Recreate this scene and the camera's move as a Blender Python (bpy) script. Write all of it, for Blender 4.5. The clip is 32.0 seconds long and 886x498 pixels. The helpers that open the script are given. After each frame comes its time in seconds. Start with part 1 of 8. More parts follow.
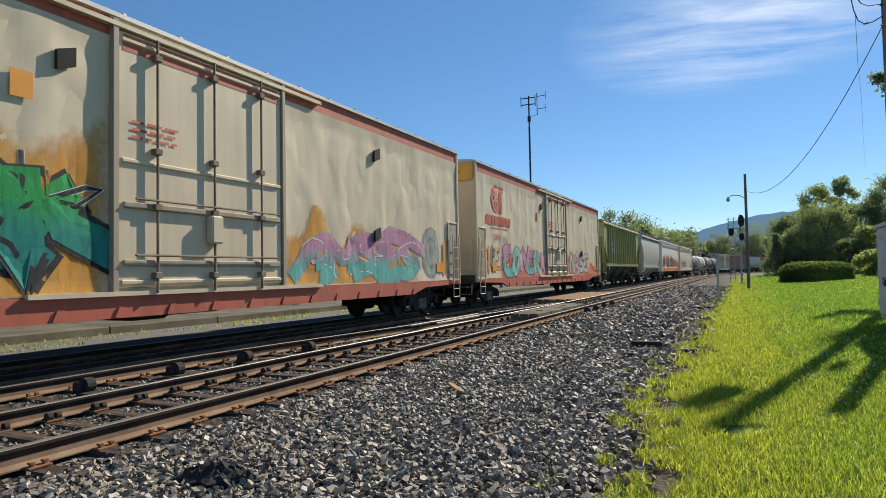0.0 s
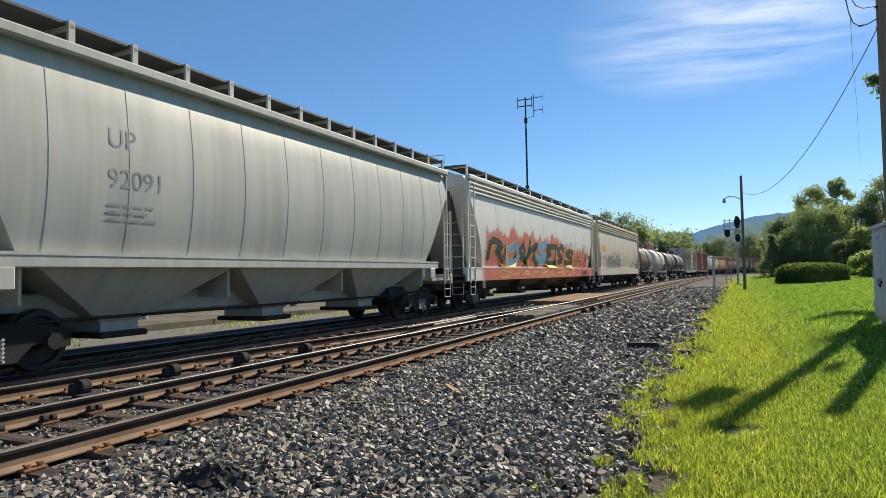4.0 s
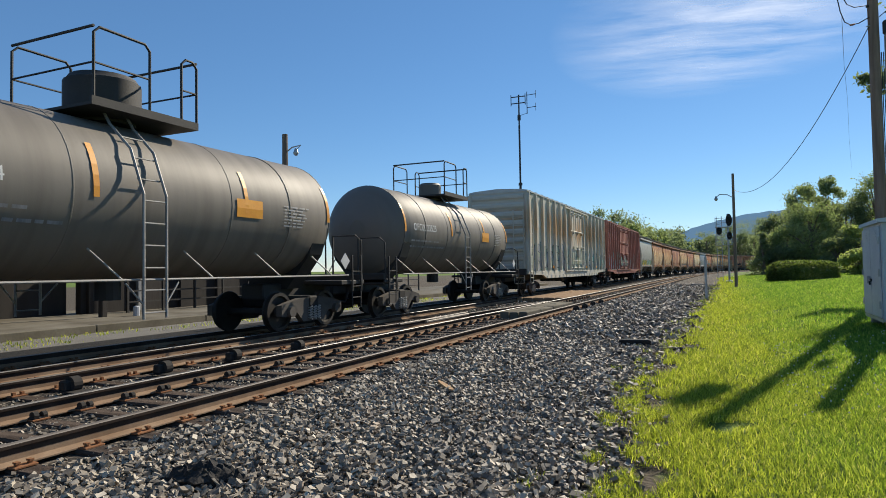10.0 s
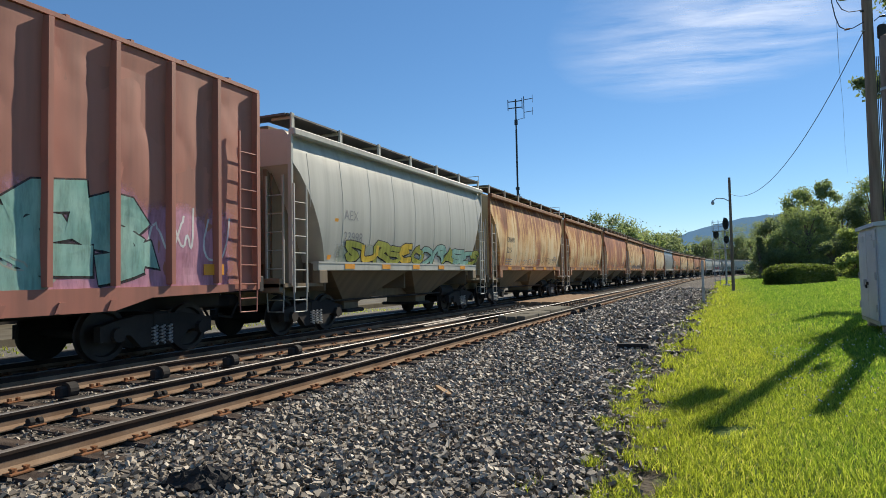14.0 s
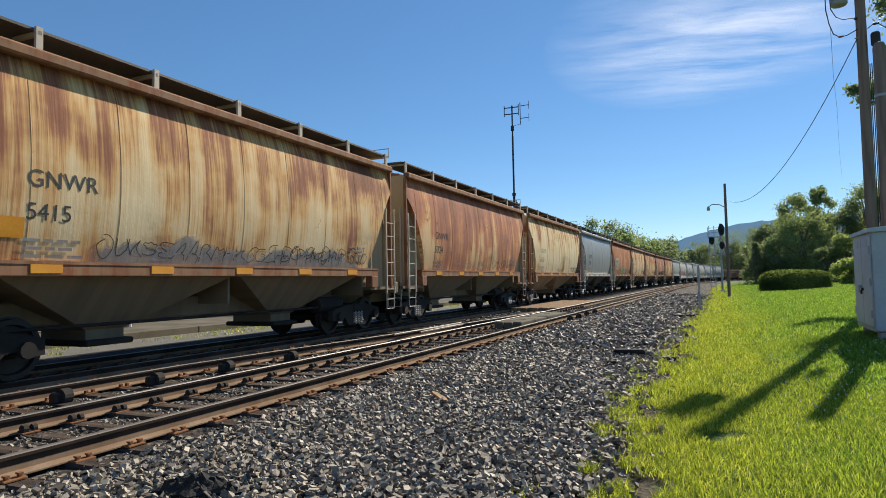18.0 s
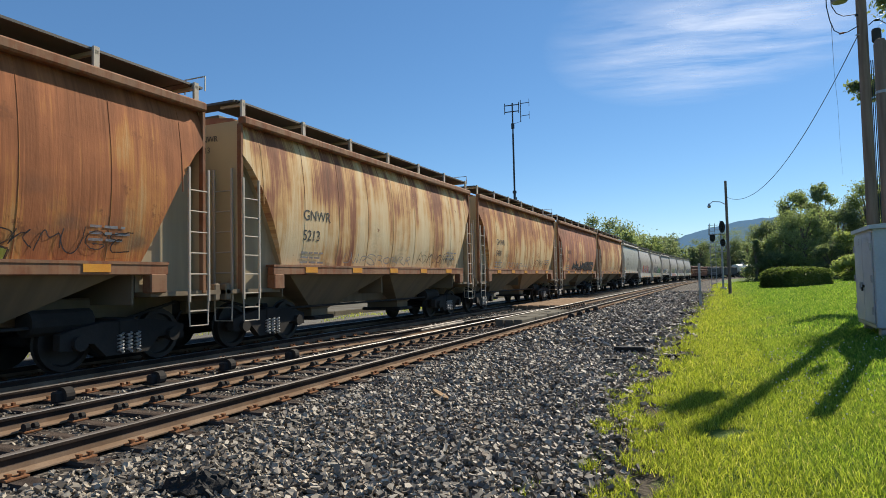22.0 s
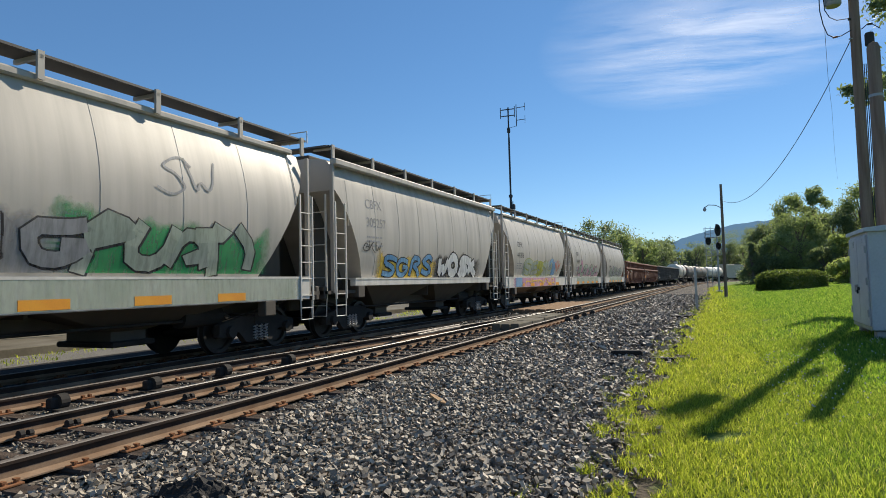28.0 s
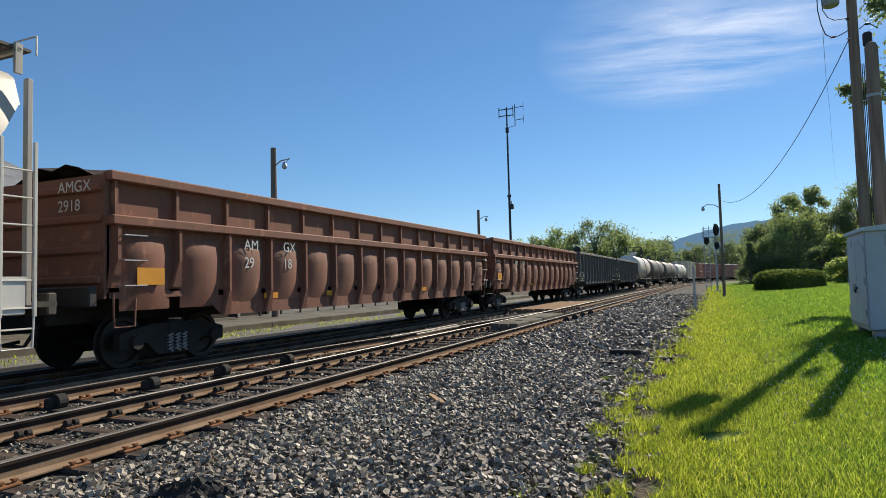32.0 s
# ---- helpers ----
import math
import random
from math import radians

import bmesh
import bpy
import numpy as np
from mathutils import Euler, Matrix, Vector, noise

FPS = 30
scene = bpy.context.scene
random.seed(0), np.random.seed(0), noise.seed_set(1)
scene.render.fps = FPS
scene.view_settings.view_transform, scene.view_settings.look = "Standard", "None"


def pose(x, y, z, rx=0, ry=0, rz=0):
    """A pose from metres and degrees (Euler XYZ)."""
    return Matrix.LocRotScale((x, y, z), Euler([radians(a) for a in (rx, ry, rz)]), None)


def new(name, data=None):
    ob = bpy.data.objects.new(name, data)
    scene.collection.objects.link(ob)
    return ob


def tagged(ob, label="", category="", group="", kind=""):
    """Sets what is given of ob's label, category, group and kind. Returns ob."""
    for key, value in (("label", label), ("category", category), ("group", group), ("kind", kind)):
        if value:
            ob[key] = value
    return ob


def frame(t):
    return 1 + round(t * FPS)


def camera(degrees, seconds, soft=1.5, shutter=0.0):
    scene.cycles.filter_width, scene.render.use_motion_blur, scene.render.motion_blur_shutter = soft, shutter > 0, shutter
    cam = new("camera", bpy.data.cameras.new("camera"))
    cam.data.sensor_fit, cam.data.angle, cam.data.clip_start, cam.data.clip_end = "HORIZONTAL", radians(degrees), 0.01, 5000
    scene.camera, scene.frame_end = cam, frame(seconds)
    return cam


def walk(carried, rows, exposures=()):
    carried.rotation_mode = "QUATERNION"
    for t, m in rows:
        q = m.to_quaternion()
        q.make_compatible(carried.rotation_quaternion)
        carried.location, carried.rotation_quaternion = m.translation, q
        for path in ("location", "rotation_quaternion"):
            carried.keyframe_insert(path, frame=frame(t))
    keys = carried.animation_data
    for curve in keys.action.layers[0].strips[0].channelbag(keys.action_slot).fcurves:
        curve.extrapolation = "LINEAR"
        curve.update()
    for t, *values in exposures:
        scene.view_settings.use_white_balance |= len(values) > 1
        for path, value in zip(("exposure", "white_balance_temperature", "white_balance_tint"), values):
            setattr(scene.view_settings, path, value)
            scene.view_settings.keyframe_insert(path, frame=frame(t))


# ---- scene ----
from mathutils import geometry

# ---- camera: hand-held on one spot, panning slowly ----
EYE = (0.0, 0.0, 1.30)
cam = camera(70.0, 32.0, soft=0.9)
AIM = [  # seconds, pitch, yaw to the left, lean to the right (degrees)
    (0, 2.21, 25.00, 1.05), (0.5, 2.28, 24.93, 1.04), (1, 2.37, 24.87, 1.06), (1.5, 2.44, 24.82, 1.06), (2, 2.48, 24.77, 1.05),
    (2.5, 2.50, 24.73, 1.03), (3, 2.46, 24.71, 1.03), (3.5, 2.42, 24.72, 1.05), (5.5, 2.05, 24.61, 1.12), (6, 2.10, 24.58, 1.09),
    (6.5, 2.15, 24.50, 1.09), (7, 2.12, 24.41, 1.08), (7.5, 2.03, 24.30, 1.06), (8, 2.00, 24.22, 1.04), (8.5, 1.99, 24.19, 1.00),
    (9, 2.00, 24.17, 0.99), (9.5, 2.02, 24.12, 0.98), (10, 2.04, 24.08, 0.97), (10.5, 2.09, 24.03, 0.97), (11, 2.10, 23.98, 1.01),
    (11.5, 2.14, 23.92, 1.02), (12, 2.22, 23.89, 1.05), (12.5, 2.29, 23.87, 1.07), (13, 2.33, 23.87, 1.10), (13.5, 2.39, 23.86, 1.11),
    (14, 2.44, 23.84, 1.12), (14.5, 2.47, 23.81, 1.11), (16.5, 2.75, 23.68, 1.09), (17, 2.82, 23.65, 1.10), (17.5, 2.90, 23.59, 1.12),
    (18, 2.96, 23.51, 1.12), (18.5, 2.99, 23.49, 1.15), (19, 2.93, 23.49, 1.16), (19.5, 2.86, 23.49, 1.17), (20, 2.81, 23.53, 1.18),
    (20.5, 2.78, 23.55, 1.18), (21, 2.79, 23.56, 1.19), (21.5, 2.79, 23.59, 1.22), (22, 2.77, 23.57, 1.25), (22.5, 2.75, 23.53, 1.28),
    (23, 2.75, 23.49, 1.31), (23.5, 2.74, 23.48, 1.36), (24, 2.74, 23.47, 1.42), (24.5, 2.78, 23.49, 1.46), (25, 2.82, 23.50, 1.47),
    (25.5, 2.86, 23.49, 1.48), (27.5, 3.16, 23.25, 1.50), (28, 3.15, 23.24, 1.49), (28.5, 3.11, 23.19, 1.49), (29, 3.07, 23.19, 1.51),
    (29.5, 3.07, 23.18, 1.52), (30, 3.07, 23.14, 1.51), (30.5, 3.09, 23.13, 1.51), (31, 3.12, 23.12, 1.51), (31.5, 3.14, 23.10, 1.53),
    (32, 3.13, 23.11, 1.53)]
walk(cam, [(t, Matrix.Translation(EYE) @ pose(0, 0, 0, 0, 0, yaw) @ pose(0, 0, 0, 90 + pitch) @ pose(0, 0, 0, 0, 0, -lean))
           for t, pitch, yaw, lean in AIM], exposures=((0.0, 0.36), (1.0, 0.44), (3.0, 0.47), (6.0, 0.44), (8.0, 0.38), (9.0, 0.32), (13.0, 0.34), (17.0, 0.37), (21.0, 0.32), (25.0, 0.36), (28.0, 0.32), (32.0, 0.32)))

# ---- world and sun ----
SUN_TO = Vector((0.275, 0.961, 0)).normalized() * math.cos(radians(35)) + Vector((0, 0, math.sin(radians(35))))
world = bpy.data.worlds.new("world")
scene.world = world
world.use_nodes = True
wt = world.node_tree
sky = wt.nodes.new("ShaderNodeTexSky")
sky.sky_type = "NISHITA"
sky.sun_disc = False
sky.sun_elevation = radians(35)
sky.sun_rotation = math.atan2(SUN_TO.x, SUN_TO.y)
sky.altitude = 200
sky.air_density = 0.88
sky.dust_density = 0.05
sky.ozone_density = 4.0
tint = wt.nodes.new("ShaderNodeHueSaturation")
tint.inputs["Hue"].default_value = 0.497
tint.inputs["Saturation"].default_value = 1.16
wt.links.new(sky.outputs[0], tint.inputs["Color"])
even = wt.nodes.new("ShaderNodeMix")  # thin summer haze evens the blue out
even.data_type = "RGBA"
even.inputs[0].default_value = 0.2
even.inputs[7].default_value = (2.0, 3.75, 7.0, 1)
wt.links.new(tint.outputs[0], even.inputs[6])
wt.links.new(even.outputs[2], wt.nodes["Background"].inputs[0])
wt.nodes["Background"].inputs[1].default_value = 0.09
sun = new("sun", bpy.data.lights.new("sun", "SUN"))
sun.data.energy = 5.0
sun.data.angle = radians(0.5)
sun.data.color = (1.0, 0.9, 0.73)
sun.matrix_world = Matrix.Translation((30, 100, 80)) @ (-SUN_TO).to_track_quat("-Z", "Y").to_matrix().to_4x4()

# ---- the plan: straight track, then a long right-hand curve ----
TX = -10.06          # centre of the train's track
NX = 4.10            # the nearer track lies this far to the right of it
SPEED = 15.27
BENDS = ((80.0, 1300.0), (186.0, 190.0), (290.0, 1e6))   # where each bend begins, and its radius


def lay_out():
    """Start (s, x, y, heading, radius) of each stretch of the track."""
    x, y, a, out = TX, BENDS[0][0], 0.0, []
    for (s, r), nxt in zip(BENDS, BENDS[1:] + (None,)):
        out.append((s, x, y, a, r))
        if nxt:
            b = a + (nxt[0] - s) / r
            x, y, a = x + r * (math.cos(a) - math.cos(b)), y + r * (math.sin(b) - math.sin(a)), b
    return out


STRETCHES = lay_out()


def line(s, off=0.0):
    """Place (x, y) and heading (radians to the right) at s metres along the train's track, off metres to its right."""
    if s <= BENDS[0][0]:
        return TX + off, s, 0.0
    s0, x, y, a, r = [q for q in STRETCHES if s >= q[0]][-1]
    b = a + (s - s0) / r
    return x + r * math.cos(a) - (r - off) * math.cos(b), y - r * math.sin(a) + (r - off) * math.sin(b), b


def lateral(x, y):
    """How far right of the train's track a place lies, and how far along."""
    for s0, sx, sy, a, r in reversed(STRETCHES):
        if (x - sx) * math.sin(a) + (y - sy) * math.cos(a) >= 0:
            cx, cy = sx + r * math.cos(a), sy - r * math.sin(a)
            return r - math.hypot(x - cx, y - cy), s0 + r * (math.atan2(y - cy, cx - x) - a)
    return x - TX, y


def lerp_table(table, v):
    for (a, za), (b, zb) in zip(table, table[1:]):
        if v <= b:
            return za + (zb - za) * max(0.0, (v - a) / (b - a))
    return table[-1][1]


LIE = [(-400, 3.0), (-60, 0.0), (-16, -0.2), (-2.2, -0.22), (-1.6, -0.21), (5.6, -0.21), (6.6, -0.25), (8.6, -0.31), (9.2, -0.31),
       (11.0, -0.2), (12.6, 0.06), (17.0, 0.14), (30.0, 0.4), (60.0, 1.2), (400, 6.0)]


def ground_z(x, y):
    off, s = lateral(x, y)
    z = lerp_table(LIE, off)
    if off > 8.5 or off < -16:
        z += 0.035 * noise.noise(Vector((x * 0.35, y * 0.35, 3.1))) + 0.10 * noise.noise(Vector((x * 0.06, y * 0.06, 7.7)))
    return z


# ---- mesh helpers ----
class Geo:
    """Vertices and faces of one mesh, with a material number for each face."""

    def __init__(self):
        self.v, self.f, self.m, self.mat = [], [], [], 0

    def add(self, verts, faces):
        n = len(self.v)
        self.v.extend([tuple(p) for p in verts])
        self.f.extend([tuple(i + n for i in f) for f in faces])
        self.m.extend([self.mat] * len(faces))
        return self

    def box(self, x0, x1, y0, y1, z0, z1, bevel=0.0):
        if bevel <= 0:
            v = [(x, y, z) for z in (z0, z1) for y in (y0, y1) for x in (x0, x1)]
            return self.add(v, [(0, 2, 3, 1), (4, 5, 7, 6), (0, 1, 5, 4), (2, 6, 7, 3), (0, 4, 6, 2), (1, 3, 7, 5)])
        b = min(bevel, (x1 - x0) * 0.45, (y1 - y0) * 0.45, (z1 - z0) * 0.45)
        ring = [(x0 + b, y0), (x1 - b, y0), (x1, y0 + b), (x1, y1 - b), (x1 - b, y1), (x0 + b, y1), (x0, y1 - b), (x0, y0 + b)]
        cx, cy = (x0 + x1) / 2, (y0 + y1) / 2
        kx, ky = 1 - b / ((x1 - x0) / 2), 1 - b / ((y1 - y0) / 2)
        inner = [(cx + (x - cx) * kx, cy + (y - cy) * ky) for x, y in ring]
        v = [(*p, z0) for p in inner] + [(*p, z0 + b) for p in ring] + [(*p, z1 - b) for p in ring] + [(*p, z1) for p in inner]
        f = [tuple(range(7, -1, -1)), tuple(range(24, 32))]
        for r in range(3):
            for i in range(8):
                j = (i + 1) % 8
                f.append((r * 8 + i, r * 8 + j, r * 8 + 8 + j, r * 8 + 8 + i))
        return self.add(v, f)

    def loft(self, rings, closed=True, caps=True):
        n = len(rings[0])
        v = [p for r in rings for p in r]
        f = []
        for k in range(len(rings) - 1):
            for i in range(n if closed else n - 1):
                j = (i + 1) % n
                f.append((k * n + i, k * n + j, k * n + n + j, k * n + n + i))
        if caps and closed:
            f.append(tuple(range(n - 1, -1, -1)))
            f.append(tuple(range((len(rings) - 1) * n, len(rings) * n)))
        return self.add(v, f)

    def tube(self, points, r, n=6, caps=True):
        pts = [Vector(p) for p in points]
        rings = []
        for i, p in enumerate(pts):
            d = (pts[min(i + 1, len(pts) - 1)] - pts[max(i - 1, 0)]).normalized()
            u = d.orthogonal().normalized() if i == 0 else (u - d * u.dot(d)).normalized()
            w = d.cross(u)
            rad = r[i] if isinstance(r, (list, tuple)) else r
            rings.append([p + (u * math.cos(2 * math.pi * k / n) + w * math.sin(2 * math.pi * k / n)) * rad for k in range(n)])
        return self.loft(rings, True, caps)

    def disc_y(self, x, y0, y1, z, r, n=16):
        return self.tube([(x, y0, z), (x, y1, z)], r, n)

    def plate(self, outline, axis, a, b):
        """A flat outline (two numbers a corner) between a and b on the given axis."""
        def at(p, q):
            return (q, *p) if axis == 0 else (p[0], q, p[1]) if axis == 1 else (*p, q)
        return self.loft([[at(p, a) for p in outline], [at(p, b) for p in outline]])


def mesh(name, geo, mats, smooth=False):
    me = bpy.data.meshes.new(name)
    me.from_pydata(geo.v, [], geo.f)
    for m in mats if isinstance(mats, (list, tuple)) else [mats]:
        me.materials.append(m)
    if any(geo.m):
        me.polygons.foreach_set("material_index", geo.m)
    bm = bmesh.new()
    bm.from_mesh(me)
    bmesh.ops.recalc_face_normals(bm, faces=bm.faces)
    bm.to_mesh(me)
    bm.free()
    if smooth:
        me.polygons.foreach_set("use_smooth", [True] * len(me.polygons))
        me.set_sharp_from_angle(angle=radians(38))
    return me


def thing(name, label, category, m=None, group="", kind=""):
    ob = tagged(new(name), label, category, group, kind)
    if m is not None:
        ob.matrix_world = m
    return ob


def part(name, geo, mats, parent, label="", smooth=False):
    ob = new(name, geo if isinstance(geo, bpy.types.Mesh) else mesh(name, geo, mats, smooth))
    ob.parent = parent
    return tagged(ob, label) if label else ob


def single(name, geo, mats, label, category, group="", kind="", smooth=False):
    return tagged(new(name, mesh(name, geo, mats, smooth)), label, category, group, kind)

# ---- materials ----
class Nodes:
    def __init__(self, name, rough=0.6, metal=0.0, spec=0.5):
        self.mat = bpy.data.materials.new(name)
        self.mat.use_nodes = True
        self.t = self.mat.node_tree
        self.b = self.t.nodes["Principled BSDF"]
        self.b.inputs["Roughness"].default_value = rough
        self.b.inputs["Metallic"].default_value = metal
        self.b.inputs["Specular IOR Level"].default_value = spec

    def n(self, kind, **inputs):
        nd = self.t.nodes.new("ShaderNode" + kind)
        for k, v in inputs.items():
            self.put(v, nd.inputs[int(k[1:]) if k[0] == "i" and k[1:].isdigit() else k.replace("_", " ")])
        return nd

    def put(self, v, socket):
        if isinstance(v, bpy.types.NodeSocket):
            self.t.links.new(v, socket)
        elif isinstance(v, (tuple, list)) and len(v) == 3 and socket.type == "RGBA":
            socket.default_value = (*v, 1)
        else:
            socket.default_value = v

    def pos(self, scale=(1, 1, 1), random=0.0):
        """Coordinates of the object, in metres, stretched; random shifts them from object to object."""
        c = self.n("TexCoord").outputs["Object"]
        if random:
            r = self.math("MULTIPLY", self.n("ObjectInfo").outputs["Random"], random)
            v = self.n("VectorMath", i0=c, i1=self.n("CombineXYZ", X=r, Y=r, Z=0.0).outputs[0])
            c = v.outputs[0]
        return self.n("Mapping", Vector=c, Scale=scale).outputs[0]

    def noise(self, vec, scale, detail=3.0, rough=0.55, out=0):
        return self.n("TexNoise", Vector=vec, Scale=scale, Detail=detail, Roughness=rough).outputs[out]

    def math(self, op, a, b=0.0, c=0.0):
        nd = self.t.nodes.new("ShaderNodeMath")
        nd.operation = op
        for v, s in zip((a, b, c), nd.inputs):
            self.put(v, s)
        return nd.outputs[0]

    def ramp(self, fac, *stops):
        nd = self.t.nodes.new("ShaderNodeValToRGB")
        while len(nd.color_ramp.elements) < len(stops):
            nd.color_ramp.elements.new(0.5)
        for e, (p, c) in zip(nd.color_ramp.elements, stops):
            e.position = p
            e.color = (*c, 1) if isinstance(c, (tuple, list)) else (c, c, c, 1)
        self.put(fac, nd.inputs[0])
        return nd.outputs[0]

    def mix(self, fac, a, b, blend="MIX"):
        nd = self.t.nodes.new("ShaderNodeMix")
        nd.data_type = "RGBA"
        nd.blend_type = blend
        self.put(fac, nd.inputs[0])
        self.put(a, nd.inputs[6])
        self.put(b, nd.inputs[7])
        return nd.outputs[2]

    def bump(self, height, strength=0.3, distance=0.01):
        nd = self.n("Bump", Height=height)
        nd.inputs["Strength"].default_value = strength
        nd.inputs["Distance"].default_value = distance
        self.put(nd.outputs[0], self.b.inputs["Normal"])

    def done(self, colour, rough=None):
        self.put(colour, self.b.inputs["Base Color"])
        if rough is not None:
            self.put(rough, self.b.inputs["Roughness"])
        return self.mat


def mottled(name, a, b, scale=6.0, rough=0.6, metal=0.0, bump=0.15, stretch=(1, 1, 1), fine=None, spec=0.5):
    """Two colours mixed by a broad noise, with a fine one over it."""
    k = Nodes(name, rough, metal, spec)
    p = k.pos(stretch)
    broad = k.ramp(k.noise(p, scale * 0.25), (0.35, a), (0.65, b))
    grain = k.noise(p, fine or scale * 6, 2.0)
    c = k.mix(k.math("MULTIPLY", grain, 0.5), broad, tuple(x * 0.55 for x in a))
    if bump:
        k.bump(grain, bump, 0.01)
    return k.done(c)


def steel_paint(name, colour, rust=0.25, streak=0.5, rough=0.5, grime=0.4, rust_colour=(0.16, 0.055, 0.022), fade=0.15, spec=0.4, wave=0.012):
    """Weathered paint on car steel: faded patches, rust streaks running down, grime blown up from the wheels."""
    k = Nodes(name, rough, 0.0, spec)
    p = k.pos((1, 1, 1), 37.0)
    low = k.pos((0.3, 2.6, 0.16), 37.0)
    faded = k.mix(k.math("MULTIPLY", k.ramp(k.noise(p, 0.7, 4.0), (0.4, 0.0), (0.7, 1.0)), fade), colour, tuple(min(1, c * 1.15 + 0.08) for c in colour))
    run = k.noise(low, 2.2, 5.0, 0.65)
    spots = k.noise(p, 2.6, 6.0, 0.7)
    level = k.math("ADD", k.math("MULTIPLY", run, streak), k.math("MULTIPLY", spots, 1 - streak))
    edge = 0.80 - 0.45 * rust
    mask = k.ramp(level, (max(0.0, edge - 0.07), 0.0), (min(1.0, edge + 0.05), 1.0))
    rusty = k.mix(k.noise(p, 9.0, 4.0), rust_colour, tuple(min(1, c * 2.1) for c in rust_colour))
    c = k.mix(mask, faded, rusty)
    dirt = k.math("MULTIPLY", k.ramp(k.noise(low, 1.3, 4.0), (0.42, 0.0), (0.68, 1.0)), grime)
    c = k.mix(dirt, c, (0.075, 0.062, 0.05))
    k.bump(k.math("ADD", k.math("MULTIPLY", spots, .003), k.math("MULTIPLY", k.noise(k.pos((1, 1.0, .7), 37.0), 1.25, 0.0), wave)), 0.8, 1.0)
    return k.done(c, k.mix(mask, (rough,) * 3, (0.85,) * 3))


def rust_paint(name, cream, orange, deep, amount, seed):
    """Paint gone to rust on a grain hopper: long runs from the roof edge, scabs of bare rust, panels that weathered differently."""
    k = Nodes(name, 0.8, 0.0, 0.25)
    p = k.pos((1, 1, 1), 53.0 + seed)
    run = k.noise(k.pos((0.1, 1.7, 0.2), 53.0 + seed), 1.6, 3.5, 0.55)
    fine = k.noise(k.pos((0.2, 14.0, 0.35), 53.0 + seed), 1.5, 4.0, 0.7)
    panel = k.noise(k.pos((0.0, 0.75, 0.10), 53.0 + seed), 1.0, 2.0)
    scab = k.noise(p, 1.3, 7.0, 0.72)
    height = k.n("SeparateXYZ", Vector=k.n("TexCoord").outputs["Object"]).outputs[2]
    top = k.n("MapRange", Value=height)
    top.inputs[1].default_value, top.inputs[2].default_value, top.inputs[3].default_value, top.inputs[4].default_value = 2.4, 4.6, -0.03 + amount * .02, 0.08 + amount * .02
    blotch = k.noise(k.pos((0.5, 0.55, 0.7), 53.0 + seed), 1.0, 4.0, 0.55)
    level = k.math("ADD", k.math("ADD", k.math("MULTIPLY", run, 0.38), k.math("MULTIPLY", panel, 0.27)), k.math("ADD", k.math("MULTIPLY", blotch, 0.35), top.outputs[0]))
    level = k.math("ADD", level, k.math("MULTIPLY", k.math("SUBTRACT", fine, 0.5), 0.24))
    level = k.math("MULTIPLY_ADD", level, 2.1, -0.55)
    c = k.ramp(level, (0.30, cream), (0.47 - amount * 0.06, tuple(0.6 * x + 0.4 * y for x, y in zip(cream, orange))), (0.56 - amount * 0.08, orange), (0.68 - amount * 0.08, deep), (0.85, tuple(x * 0.55 for x in deep)))
    bare = k.ramp(scab, (0.66 - amount * 0.05, 0.0), (0.71 - amount * 0.05, 1.0))
    c = k.mix(k.math("MULTIPLY", bare, 0.85), c, k.mix(k.noise(p, 14.0, 3.0), (0.16, 0.06, 0.035), (0.36, 0.13, 0.045)))
    grey = k.ramp(k.noise(k.pos((1, 0.9, 1.6), 91.0), 0.8, 5.0, 0.6), (0.55, 0.0), (0.68, 1.0))
    low = k.n("MapRange", Value=height)
    low.inputs[1].default_value, low.inputs[2].default_value, low.inputs[3].default_value, low.inputs[4].default_value = 1.7, 3.0, 0.75, 0.0
    c = k.mix(k.math("MULTIPLY", grey, low.outputs[0]), c, (0.10, 0.095, 0.075))
    k.bump(k.math("ADD", k.math("MULTIPLY", k.noise(k.pos((.5, 1.2, .6), 31.0), 1.3, 1.0), 2.0), k.math("ADD", scab, k.math("MULTIPLY", fine, .5))), 0.4, 0.02)
    return k.done(c)


M = {}
M["black"] = mottled("black_steel", (0.022, 0.021, 0.02), (0.045, 0.04, 0.035), 5, 0.7)
# truck iron with the shade under the cars put into its colour
M["truck"] = mottled("shaded_truck_iron", (0.022, 0.02, 0.018), (0.05, 0.043, 0.037), 5, 0.85, spec=.3)
# the same iron as it looks lit, painted lighter for the tank cars
M["truck_lit"] = mottled("lit_truck_iron", (0.07, 0.062, 0.054), (0.13, 0.112, 0.095), 5, 0.85, spec=.3)
M["wheel"] = mottled("wheel_steel", (0.025, 0.022, 0.02), (0.05, 0.043, 0.037), 9, 0.6, 0.4)
M["rail_head"] = mottled("polished_rail_head", (0.2, 0.185, 0.17), (0.29, 0.275, 0.26), 20, 0.5, 0.6, 0.05, (1, 0.1, 1))
M["rail_head_dull"] = mottled("dull_rail_head", (0.13, 0.108, 0.09), (0.2, 0.17, 0.145), 20, 0.65, 0.2, 0.05, (1, 0.1, 1))
# near-black web: the shade under the rail head put into the colour
M["rail_web"] = mottled("shaded_rail_web", (0.03, 0.022, 0.018), (0.07, 0.048, 0.036), 9, 0.9, spec=0.15)
M["rail_foot"] = mottled("dusty_rail_foot", (0.22, 0.138, 0.084), (0.34, 0.24, 0.16), 9, 0.95, spec=0.1)
